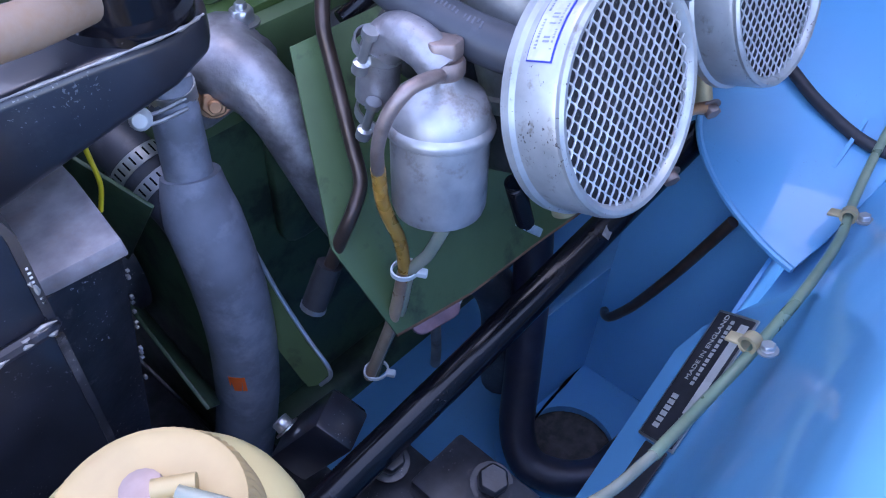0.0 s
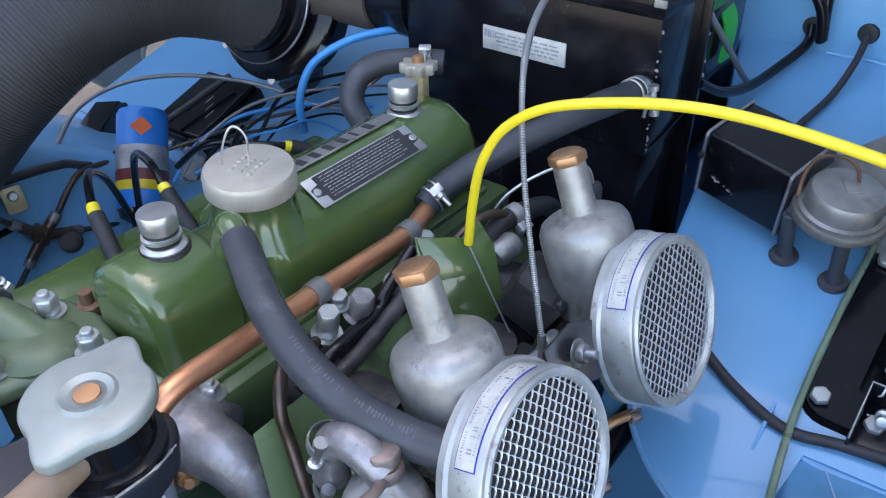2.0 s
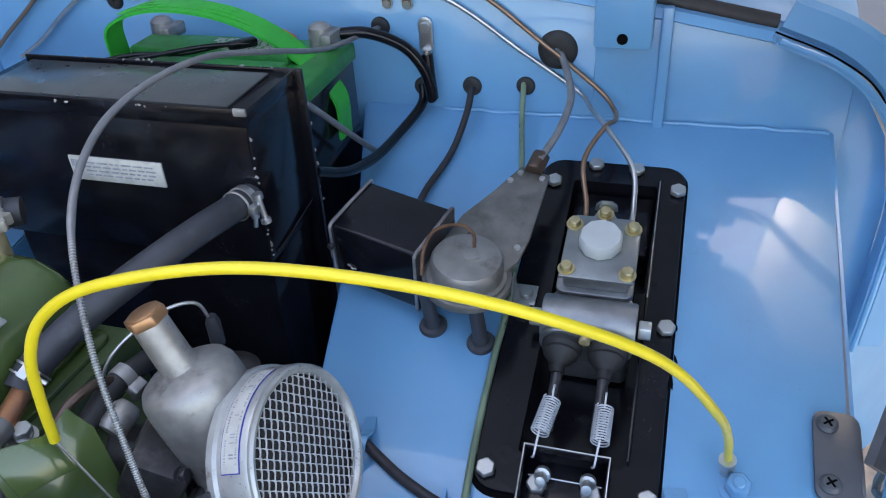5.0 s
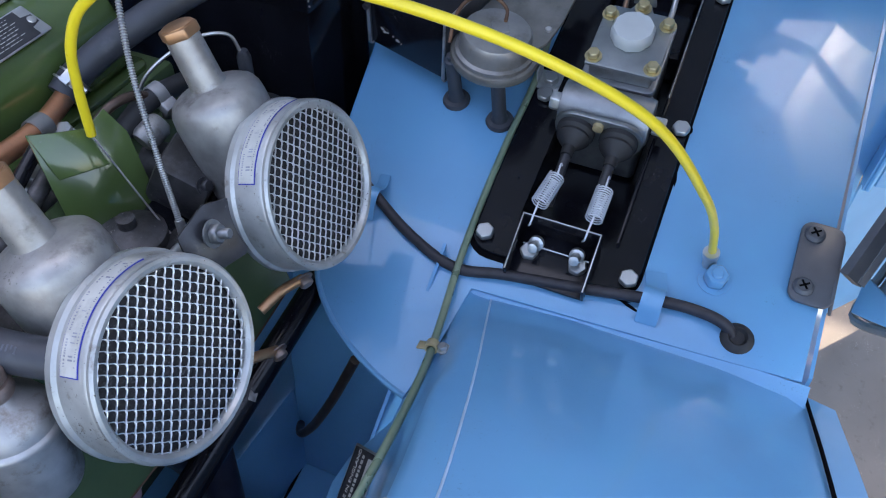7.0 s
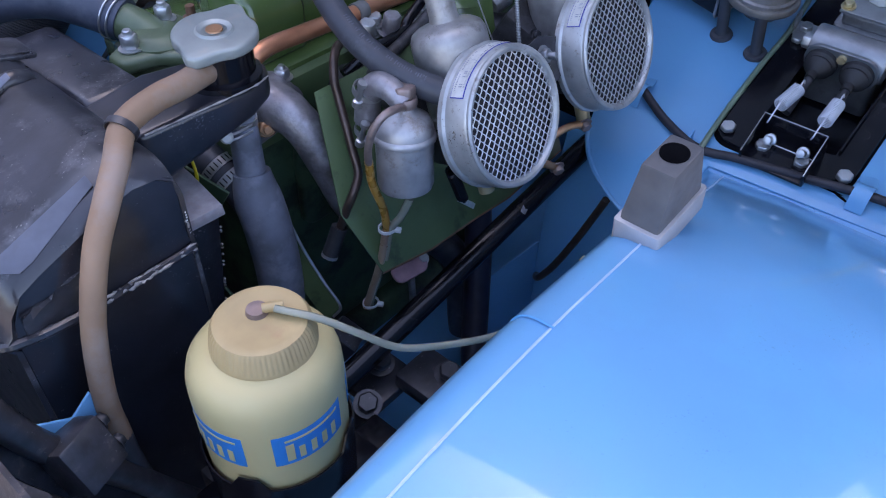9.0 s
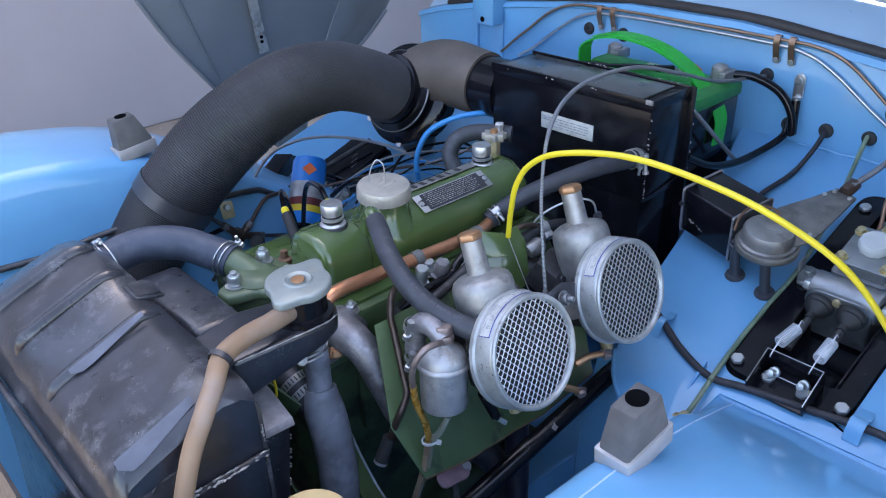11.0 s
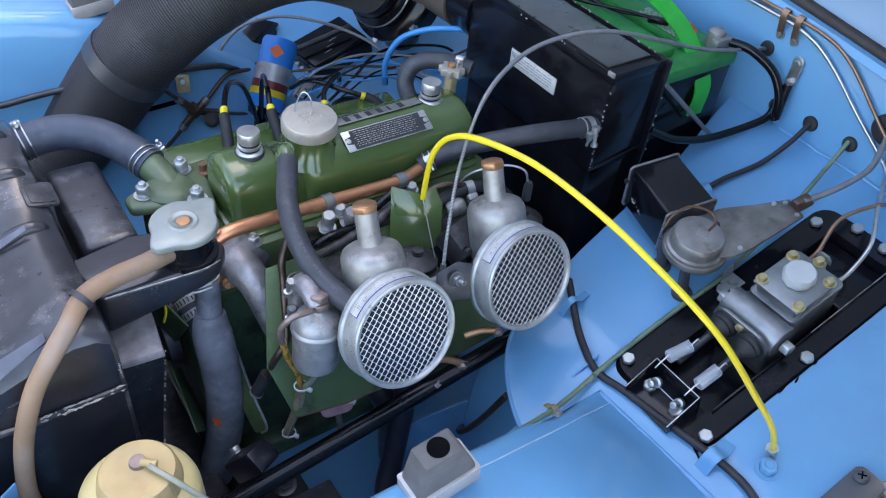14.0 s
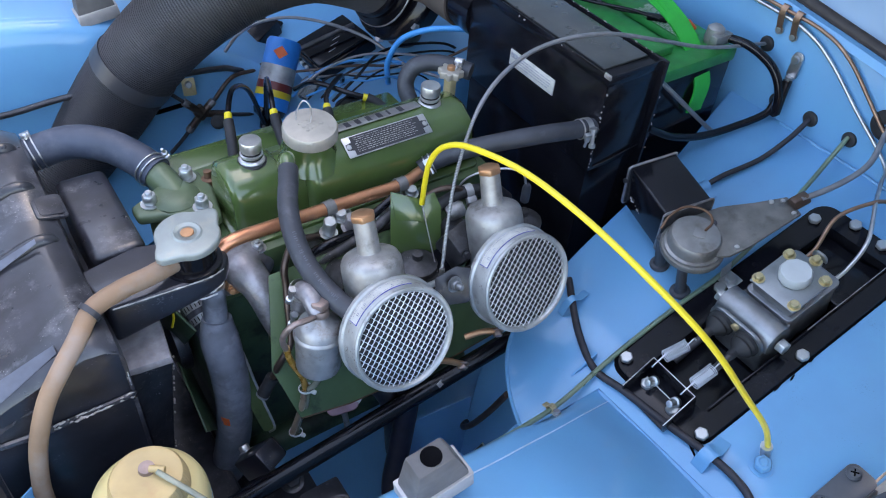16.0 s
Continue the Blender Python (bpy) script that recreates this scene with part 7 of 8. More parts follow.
for x, y, h in ((0.454, -0.3155, 0.060), (0.443, -0.366, 0.060), (0.515, -0.345, 0.062)):
    part("leg", lathe([(0.0135, 0), (0.0140, 0.002), (0.0125, 0.005), (0.0085, 0.006), (0.0070, 0.010), (0.0068, h), (0.0045, h + 0.001), (0.0045, h + 0.006), (0, h + 0.007)], align((x, y, foot_z(x)), (-0.3, 0, 1)), 20), HOSE, gear, "rubber-footed leg")
am = align((0.530, -0.372, 0.672), (-0.24, -0.02, 1), 0, (0.14, -0.034, 0.034))
part("arm_plate", prism([(-0.070, -0.028), (-0.05, -0.036), (-0.02, -0.034), (0.070, -0.017), (0.072, 0.016), (0.030, 0.026), (-0.015, 0.040), (-0.055, 0.042), (-0.062, 0.03)], 0.004, am, 0.001), GEAR_GREY, gear, "grey tapering arm plate")
for x, y in ((-0.035, -0.028), (0.048, 0.017), (0.062, 0.012), (0.062, -0.012)):
    part("arm_rivet", lathe([(0.0036, 0.004), (0.003, 0.006), (0, 0.0066)], am @ Matrix.Translation((x, y, 0)), 10), STEEL, gear)
part("arm_socket", prism(hexagon(0.0105), 0.024, align(am @ Vector((0.066, 0, 0.006)), (1, -0.2, 0.40)), 0.002), BROWN_PIPE, gear)
wire("wiper_rack_tube", [(0.600, -0.392, 0.702), (0.650, -0.405, 0.716), (0.705, -0.408, 0.730), (0.745, -0.395, 0.748), (0.770, -0.383, 0.760)], 0.0042, GREY_CABLE, "grey steel rack tube into the bulkhead", "tube")
wire("loom_branch", [(0.763, -0.280, 0.710), (0.725, -0.282, 0.690), (0.68, -0.275, 0.662), (0.62, -0.262, 0.645), (0.586, -0.258, 0.633), (0.53, -0.26, 0.62)], 0.0040, TAPE, "taped black wiring branch on the footwell", "wiring")
strap = thing("loom_strap", (0.585, -0.257, foot_z(0.585)), "small blue metal strap bent over the wiring branch", "strap")
part("strap_band", ribbon([(0.586, -0.236, foot_z(0.586) + 0.001), (0.586, -0.247, foot_z(0.586) + 0.003), (0.586, -0.252, foot_z(0.586) + 0.010), (0.586, -0.258, foot_z(0.586) + 0.0125), (0.586, -0.264, foot_z(0.586) + 0.010), (0.586, -0.269, foot_z(0.586) + 0.003), (0.586, -0.280, foot_z(0.586) + 0.001)], 0.016, 0.0014, (1, 0, 0.3), 5), BLUE, strap)

# ---- pedal plate with master cylinder ----
ped = thing("pedal_plate", PF @ Vector((0.1, 0, 0)), "glossy black pedal box cover plate bolted to the footwell", "cover plate")
outer, inner = rrect(0.396, 0.153, 0.022, 5, 0.185, 0.002), rrect(WELL[1] - WELL[0], WELL[3] - WELL[2], 0.004, 5, (WELL[0] + WELL[1]) / 2, (WELL[2] + WELL[3]) / 2)
bm = bmesh.new()
loops = [[bm.verts.new(PF @ Vector((x, y, z))) for x, y in o] for o, z in ((outer, 0.0), (outer, 0.0036), ([(0.185 + (x - 0.185) * 0.997, 0.002 + (y - 0.002) * 0.992) for x, y in outer], 0.0045), (inner, 0.0045), (inner, -0.045))]
for a, b in zip(loops, loops[1:]):
    for i in range(len(a)):
        bm.faces.new((a[i], a[(i + 1) % len(a)], b[(i + 1) % len(a)], b[i]))
bm.faces.new(loops[-1])
part("plate", bm, BLACK, ped, "black plate with a sunken well")
part("plate_gasket", prism(rrect(0.402, 0.158, 0.024, 5, 0.185, 0.002), 0.001, PF @ Matrix.Translation((-0.002, 0, -0.0002)), 0), DARK_HOLE, ped)
cut_g = bmesh.new()
cut_g.from_mesh(ped.children[-1].data)
cut_open(cut_g, PF, WELL)
cut_g.to_mesh(ped.children[-1].data)
cut_g.free()
part("plate_rail", box((0.030, -0.0495, 0.0045), (0.358, -0.0465, 0.0095), 0.0008, PF), BLACK, ped)
# bright line painted on as the highlight of the rail
part("rail_edge", tube([PF @ Vector((u, -0.048, 0.0096)) for u in (0.20, 0.26, 0.31, 0.356)], 0.0006, 6, 2), WORN_METAL, ped, "pale line along the rail, standing in for its highlight")
part("well_step", box((0.268, -0.044, -0.045), (0.350, 0.041, -0.012), 0.003, PF), BLACK, ped)
PLATE_BOLTS = [(0.003, 0.066), (-0.003, 0.022), (-0.004, -0.022), (0.0, -0.066), (0.168, -0.068), (0.168, 0.066), (0.345, 0.064), (0.375, 0.022), (0.372, -0.022), (0.345, -0.067)]
for i, (u, v) in enumerate(PLATE_BOLTS):
    part("plate_bolt", bolt_in(ZINC, 0.0088, 0.0065, 0.0, False), None, ped, "", PF @ Matrix.Translation((u, v, 0.0045)) @ Matrix.Rotation(i * 0.7, 4, "Z"))
# spring bracket at the lower end
part("spring_bracket", box((-0.032, -0.036, 0.0045), (0.020, 0.036, 0.008), 0.001, PF), BLACK, ped)
part("bracket_wall", box((0.017, -0.036, 0.0045), (0.020, 0.036, 0.034), 0.001, PF), BLACK, ped)
for v in (-0.036, 0.033):
    bm = prism([(-0.032, 0.006), (0.020, 0.006), (0.020, 0.034), (-0.032, 0.022)], 0.003, PF @ Matrix.Translation((0, v + 0.003, 0)) @ Matrix.Rotation(radians(90), 4, "X"), 0.0006)
    part("bracket_cheek", bm, BLACK, ped)
part("bracket_edge", tube([PF @ Vector(p) for p in ((-0.032, -0.0345, 0.0225), (0.0185, -0.0345, 0.0345), (0.0185, 0.0345, 0.0345), (-0.032, 0.0345, 0.0225))], 0.0008, 6, 1, None, 1, False), STEEL, ped)
part("bracket_fold", tube([PF @ Vector(p) for p in ((0.004, -0.030, 0.0085), (0.004, 0.030, 0.0085))], 0.0007, 6, 1, None, 1, False), STEEL, ped)
for v in (-0.019, 0.018):
    part("adjuster", lathe([(0.0068, 0), (0.0068, 0.005), (0.0044, 0.006), (0.0044, 0.017), (0, 0.018)], PF @ Matrix.Translation((0.006, v, 0.012)) @ Matrix.Rotation(radians(-50), 4, "Y"), 14), ZINC, ped)
tab = part("tube_tab", box((0.176, 0.056, 0.0046), (0.200, 0.078, 0.0066), 0.0008, PF), ZINC, ped, "zinc angle tab")
part("tab_upright", box((0.182, 0.078, 0.0046), (0.200, 0.080, 0.024), 0.0006, PF), ZINC, tab)
part("tab_bolt", bolt_in(ZINC, 0.0078, 0.007), None, tab, "", PF @ Matrix.Translation((0.187, 0.066, 0.0066)) @ Matrix.Rotation(0.4, 4, "Z"))
# small dark marks beside the edges of the plate
for u, v, a, w in ((0.118, -0.0768, 0.1, 0.010), (0.140, -0.0790, 0.2, 0.006), (0.175, -0.0772, -0.1, 0.004), (-0.020, -0.072, 1.2, 0.012), (-0.017, -0.058, 1.5, 0.016)):
    part("gasket_bit", prism([(-w, -0.0008), (-w * 0.3, -0.0016), (w * 0.5, -0.0009), (w, 0.0004), (w * 0.2, 0.0013), (-w * 0.6, 0.0008)], 0.0008, PF @ Matrix.Translation((u, v, 0.0002)) @ Matrix.Rotation(a, 4, "Z"), 0), DARK_HOLE, ped)
mcyl = thing("master_cylinder", PF @ Vector((0.2, 0, 0.004)), "dull cast twin master cylinder with a square reservoir", "master cylinder")
bm = prism(rrect(0.092, 0.068, 0.008, 3, 0.222, 0), 0.061, PF @ Matrix.Translation((0, 0, -0.030)), 0.003)
prism(rrect(0.096, 0.071, 0.008, 3, 0.222, 0), 0.008, PF @ Matrix.Translation((0, 0, 0.029)), 0.0022, bm)
prism([(0.180, -0.031), (0.252, -0.031), (0.252, 0.029), (0.180, 0.029)], 0.018, PF @ Matrix.Translation((0, 0, 0.036)), 0.004, bm, 3)
part("reservoir", bm, CAST_ZINC, mcyl)
part("reservoir_lid", prism([(0.176, -0.035), (0.244, -0.035), (0.253, -0.028), (0.253, -0.012), (0.262, -0.008), (0.262, 0.006), (0.253, 0.010), (0.253, 0.026), (0.244, 0.032), (0.176, 0.032)], 0.0035, PF @ Matrix.Translation((0, 0, 0.0545)), 0.0010), LID_ZINC, mcyl, "flat zinc lid")
part("lid_tab", prism([(-0.011, 0), (0.011, 0), (0.010, 0.008), (0.005, 0.0125), (-0.005, 0.0125), (-0.010, 0.008)], 0.003, PF @ Matrix.Translation((0.262, -0.001, 0.056)) @ Matrix.Rotation(radians(90), 4, "Z") @ Matrix.Rotation(radians(90), 4, "X"), 0.0008), LID_ZINC, mcyl)
part("filler_cap", lathe([(0.0195, 0.058), (0.0205, 0.060), (0.0205, 0.069), (0.0185, 0.0725), (0, 0.0732)], PF @ Matrix.Translation((0.218, -0.001, 0)), 10), MILKY, mcyl, "translucent white plastic cap")
for u, v, w in ((0.185, 0.026, 0.058), (0.185, -0.029, 0.058), (0.240, 0.026, 0.058), (0.240, -0.029, 0.058), (0.256, -0.001, 0.0580)):
    part("lid_bolt", bolt_in(YELLOW_ZINC, 0.0060, 0.006), None, mcyl, "", PF @ Matrix.Translation((u, v, w)) @ Matrix.Rotation(u * 30 + v * 20, 4, "Z"))
bm = lathe([(0.021, -0.042), (0.022, -0.040), (0.022, 0.040), (0.021, 0.042)], PF @ Matrix.Translation((0.150, 0, 0.028)) @ Matrix.Rotation(radians(90), 4, "X"), 28)
prism(rrect(0.05, 0.074, 0.006, 3, 0.156, 0), 0.070, PF @ Matrix.Translation((0, 0, -0.040)), 0.006, bm, 3)
part("cylinder_barrel", bm, CAST_ZINC, mcyl)
for v in (-0.044, 0.054):
    part("pivot_nut", prism(hexagon(0.0095), 0.011, PF @ Matrix.Translation((0.150, v, 0.026)) @ Matrix.Rotation(radians(90), 4, "X"), 0.001), ZINC, mcyl)
part("end_flange", prism([(y, z) for y, z in rrect(0.082, 0.042, 0.019, 5)], 0.005, PF @ Matrix.Translation((0.121, 0, 0.030)) @ Matrix.Rotation(radians(90), 4, "Z") @ Matrix.Rotation(radians(90), 4, "X"), 0.001), LID_ZINC, mcyl)
part("flange_screw", lathe([(0.005, 0), (0.005, 0.004), (0, 0.005)], PF @ Matrix.Translation((0.121, 0.0, 0.043)) @ Matrix.Rotation(radians(-90), 4, "Y"), 12), BRASS_PALE, mcyl)
for v in (-0.020, 0.020):
    mb = PF @ Matrix.Translation((0.122, v, 0.030)) @ Matrix.Rotation(radians(-90), 4, "Y")
    part("rubber_boot", lathe([(0.0178, 0), (0.0178, 0.006), (0.0150, 0.009), (0.0158, 0.012), (0.0120, 0.017), (0.0080, 0.021), (0.0062, 0.023), (0.0058, 0.032)], mb, 24), RUBBER, mcyl, "black rubber boot")
    part("push_rod", tube([PF @ Vector((0.098, v, 0.030)), PF @ Vector((0.040, v * 1.0, 0.022))], 0.0048, 10, 3), BLACK_WORN, mcyl)
for v in (0.023, -0.025):
    sp = thing("pedal_return_spring", PF @ Vector((0.06, v, 0.03)), "bright close-coiled pedal return spring", "spring", "pedal return springs")
    a, b = PF @ Vector((0.024, v, 0.046)), PF @ Vector((0.057, v - 0.005 * (1 if v > 0 else 0), 0.044))
    part("coil", coil_spring(None, a, b, 0.0074, 0.00068, 14), SPRING, sp)
    part("hook", tube([a + Vector((0, 0, 0.004)), a + Vector((-0.008, 0.001, -0.004)), a + Vector((-0.014, 0.002, -0.012)), a + Vector((-0.010, 0.004, -0.018))], 0.0009, 6), SPRING, sp)
    part("hook", tube([b, b + Vector((0.010, 0, 0.006)), b + Vector((0.016, 0, 0.0))], 0.0009, 6), SPRING, sp)

# ---- cables ----
yel = thing("throttle_cable", (0.15, -0.16, 0.7), "bright yellow sleeved throttle cable arching over the engine", "cable")
part("sleeve", tube([(0.152, -0.158, 0.706), (0.151, -0.163, 0.745), (0.150, -0.172, 0.782), (0.154, -0.190, 0.812), (0.160, -0.228, 0.834), (0.172, -0.303, 0.848), (0.185, -0.381, 0.842), (0.202, -0.459, 0.820), (0.238, -0.526, 0.770), (0.293, -0.567, 0.684), (0.335, -0.583, 0.622), (0.357, -0.590, 0.575)], 0.0035, 14, 10), YELLOW, yel)
part("ferrule", lathe([(0.006, 0), (0.006, 0.012), (0.007, 0.014), (0.007, 0.02)], align((0.359, -0.591, 0.559), (-0.25, 0.1, 1)), 14), ZINC, yel)
bolt(yel, (0.346, -0.599, foot_z(0.346)), (-0.3, 0, 1), 0.0105, 0.012, BLUE, 10, 0.003, "blue_nut")
sc = thing("choke_cable", (0.14, -0.235, 0.66), "grey armoured cable looping to the bulkhead", "cable")
GC = [(0.130, -0.240, 0.662), (0.150, -0.216, 0.714), (0.180, -0.186, 0.768), (0.232, -0.150, 0.818), (0.296, -0.125, 0.843), (0.365, -0.117, 0.853), (0.445, -0.130, 0.853), (0.545, -0.140, 0.824), (0.652, -0.147, 0.790), (0.767, -0.167, 0.778)]
part("outer", tube(GC, lambda u: 0.0019 + 0.0010 * min(1, max(0, (u - 0.30) * 25)), 12, 12), GREY_CABLE, sc)
pts = spline(GC, 40)
bm = bmesh.new()
for i in range(6, 150):
    d = (pts[i + 1] - pts[i]).normalized()
    lathe([(0.0019, -0.0005), (0.0025, 0), (0.0019, 0.0005)], align(pts[i], d), 10, bm)
part("armour", bm, ZINC, sc, "ribbed steel armour")
part("tip", tube([(0.1285, -0.2415, 0.655), (0.133, -0.2365, 0.670)], 0.0034, 12, 3), STEEL, sc)
loom = thing("main_loom", (0.3, -0.45, 0.55), "black taped wiring loom across the footwell front", "wiring")
part("loom_run", tube([(0.345, -0.255, 0.560), (0.322, -0.290, 0.557), (0.298, -0.335, 0.547), (0.282, -0.385, 0.541), (0.288, -0.43, 0.545), (0.296, -0.49, 0.548), (0.305, -0.545, 0.551), (0.309, -0.585, 0.552), (0.306, -0.616, 0.549), (0.302, -0.628, 0.53)], 0.0049, 14, 8), TAPE, loom)
part("loom_grommet", lathe([(0.006, 0.002), (0.008, 0.005), (0.011, 0.004), (0.0138, 0.001), (0.0138, -0.001)], align((0.302, -0.628, foot_z(0.302)), (-0.3, 0, 1)), 24), RUBBER, loom)
for x, y, sx in ((0.307, -0.555, 1), (0.322, -0.289, -0.5)):
    part("loom_strap", ribbon([(x + 0.030, y + 0.004, foot_z(x + 0.03) + 0.001), (x + 0.012, y, foot_z(x) + 0.012), (x, y, foot_z(x) + 0.0175), (x - 0.010, y, foot_z(x) + 0.012), (x - 0.018, y, foot_z(x - 0.018) + 0.001)], 0.018 if sx > 0 else 0.010, 0.0012, (0, 1, 0), 6), BLUE, loom, "blue painted strap")

# ---- hinge plate and bonnet strut ----
hp = thing("hinge_plate", (0.39, -0.67, 0.57), "dark grey steel hinge plate with cross-head screws", "hinge plate")
hm = align((0.384, -0.673, foot_z(0.384) + 0.003), (-0.3, 0, 1), 0, (1, 0, 0.3))
part("plate", prism(rrect(0.080, 0.036, 0.010, 5, 0.0, -0.001), 0.004, hm, 0.0012), STRUT, hp)
part("plate_lip", prism(rrect(0.070, 0.026, 0.008, 4), 0.003, hm @ Matrix.Translation((0.0, -0.0195, -0.010)) @ Matrix.Rotation(radians(78), 4, "X") @ Matrix.Rotation(radians(-6), 4, "Z"), 0.001), STRUT, hp)
for u in (-0.026, 0.027):
    s_ = part("screw", lathe([(0.0085, 0.004), (0.0085, 0.006), (0.006, 0.0085), (0, 0.009)], hm @ Matrix.Translation((u, 0.006, 0)), 18), STRUT, hp)
    bm = box((-0.0045, -0.0008, 0.0088), (0.0045, 0.0008, 0.0094), 0, hm @ Matrix.Translation((u, 0.006, 0)) @ Matrix.Rotation(0.6, 4, "Z"))
    box((-0.0008, -0.0045, 0.0088), (0.0008, 0.0045, 0.0094), 0, hm @ Matrix.Translation((u, 0.006, 0)) @ Matrix.Rotation(0.6, 4, "Z"), bm)
    part("screw_cross", bm, DARK_HOLE, s_)
st = thing("bonnet_strut", (0.36, -0.70, 0.56), "grey folding bonnet strut with a pivot bolt", "strut")
part("strut_bar", ribbon([(0.378, -0.7015, 0.570), (0.43, -0.722, 0.616), (0.48, -0.742, 0.661), (0.58, -0.782, 0.75)], 0.024, 0.008, (0.45, -0.65, -0.5), 4), STRUT, st)
part("strut_face", ribbon([(0.383, -0.7075, 0.564), (0.435, -0.728, 0.610), (0.485, -0.748, 0.655), (0.585, -0.788, 0.744)], 0.010, 0.012, (0.45, -0.65, -0.5), 4), GREY_UNDER, st)
sm = align((0.375, -0.752, 0.525), (-0.5, 0.7, 0.5), 0, (1, 0, 0))
part("channel_flange", prism([(0.060, -0.014), (0.0485, -0.0145), (0.039, -0.023), (0.0335, -0.0275), (0.099, -0.089), (0.1095, -0.0695)][::-1], 0.004, sm, 0.001), STRUT, st)
part("blue_foot", prism([(0.057, 0.004), (0.030, 0.027), (0.0165, 0.0125), (0.003, -0.003), (0.020, -0.010), (0.031, -0.0075)][::-1], 0.005, sm @ Matrix.Translation((0, 0, -0.0005)), 0.0015), BLUE, st, "blue painted foot plate")
bolt(st, (0.515, -0.754, 0.720), (-0.5, 0.7, 0.3), 0.011, 0.008, STRUT, 10)

# ---- ignition coil, brake union and small things on the far wing ----
coil = thing("ignition_coil", (0.18, 0.36, 0.52), "blue and silver ignition coil with printed bands", "ignition coil")
km = align((0.172, 0.366, 0.508), (0.50, 0.42, 0.76))
_d = km.to_3x3().inverted() @ Vector((-0.62, -1.1, 0.7))
FACE = math.atan2(_d.y, _d.x)
part("coil_can", lathe([(0.031, 0.018), (0.031, 0.138), (0.028, 0.144), (0, 0.145)], km, 36), COIL_BLUE, coil)
part("silver_band", lathe([(0.0311, 0.066), (0.0316, 0.066), (0.0316, 0.096), (0.0311, 0.096)], km, 36, None, True), CAN_TIN, coil)
part("yellow_band", lathe([(0.0311, 0.040), (0.0316, 0.040), (0.0316, 0.052), (0.0311, 0.052)], km, 36, None, True), YELLOW_PRINT, coil)
part("red_band", lathe([(0.0311, 0.052), (0.0316, 0.052), (0.0316, 0.066), (0.0311, 0.066)], km, 36, None, True), mat("dark_red_print", (0.16, 0.02, 0.02), 0.4), coil)
part("diamond", prism([(-0.012, 0), (0, -0.013), (0.012, 0), (0, 0.013)], 0.0012, km @ Matrix.Translation((0, 0, 0.118)) @ Matrix.Rotation(FACE, 4, "Z") @ Matrix.Translation((0.0308, 0, 0)) @ Matrix.Rotation(radians(90), 4, "Y"), 0), ORANGE, coil)
part("coil_cap", lathe([(0.010, -0.018), (0.012, 0.0), (0.026, 0.008), (0.029, 0.018)], km, 28), BLACK, coil)
for i, (pts, r) in enumerate((([(0.165, 0.36, 0.50), (0.13, 0.33, 0.60), (0.075, 0.25, 0.665), (0.040, 0.185, 0.668), (0.030, 0.155, 0.655), (0.018, 0.12, 0.630)], 0.0042), ([(0.17, 0.365, 0.50), (0.150, 0.30, 0.63), (0.118, 0.21, 0.672), (0.102, 0.165, 0.667), (0.098, 0.145, 0.655), (0.094, 0.11, 0.63)], 0.0042),
                             ([(0.28, 0.28, 0.60), (0.250, 0.23, 0.650), (0.205, 0.19, 0.656), (0.190, 0.165, 0.650), (0.182, 0.14, 0.640), (0.178, 0.11, 0.62)], 0.0042), ([(0.20, 0.30, 0.60), (0.205, 0.24, 0.645), (0.235, 0.19, 0.647), (0.258, 0.172, 0.641), (0.275, 0.160, 0.634), (0.292, 0.13, 0.615)], 0.0042))):
    hl_ = thing("ignition_lead", pts[-1], "black ignition lead with a yellow collar and plug boot", "ignition lead", "ignition leads")
    part("lead", tube(pts, r, 10), BLACK, hl_)
    p = spline(pts, 10)
    part("collar", tube([p[-21], p[-18]], 0.0060, 12, 2), YELLOW, hl_, "yellow collar")
    part("plug_boot", tube([p[-18], p[-9], p[-1]], 0.0078, 14, 4), RUBBER, hl_, "black plug boot")
wire("blue_vacuum_tube", [(0.350, 0.245, 0.600), (0.345, 0.240, 0.645), (0.362, 0.228, 0.688), (0.395, 0.200, 0.712), (0.430, 0.170, 0.720), (0.47, 0.15, 0.715)], 0.0050, BLUE_TUBE, "bright blue rubber tube", "tube", 14)
un = thing("brake_union", (0.07, 0.44, 0.53), "dark four-way brake pipe union", "union")
UC = Vector((0.065, 0.392, 0.539))
part("union_body", prism(rrect(0.021, 0.021, 0.004, 3), 0.015, align(UC + Vector((0, 0.010, 0)), (-0.1, -1, 0.15), 40, (1, 0, 0)), 0.002), BROWN_PIPE, un)
for q in ((0.026, 0.397, 0.581), (0.094, 0.396, 0.559), (0.134, 0.398, 0.512), (0.026, 0.394, 0.497)):
    q = Vector(q)
    arm_ = part("union_arm", tube([UC, UC + (q - UC) * 0.55], 0.0066, 10, 2), BROWN_PIPE, un)
    part("union_nut", prism(hexagon(0.0072), 0.012, align(UC + (q - UC) * 0.5, q - UC), 0.001), ALU_DULL, arm_)
    part("union_pipe", tube([UC + (q - UC) * 0.6, q, q + (q - UC) * 0.6 + Vector((0, 0.004, 0))], 0.0034, 8, 4), BLACK_WORN, arm_)
part("switch_cap", lathe([(0.013, -0.01), (0.013, 0.014), (0.010, 0.016), (0.0075, 0.016), (0.0075, 0.020), (0, 0.0205)], align((0.090, 0.384, 0.520), (-0.35, -0.75, 0.45)), 20), RUBBER, un, "black rubber switch cap")
tag_ = part("tag", prism(rrect(0.022, 0.030, 0.003, 3), 0.002, align((0.053, 0.402, 0.590), (-0.2, -0.9, 0.3)), 0.0005), BRASS_PALE, un)
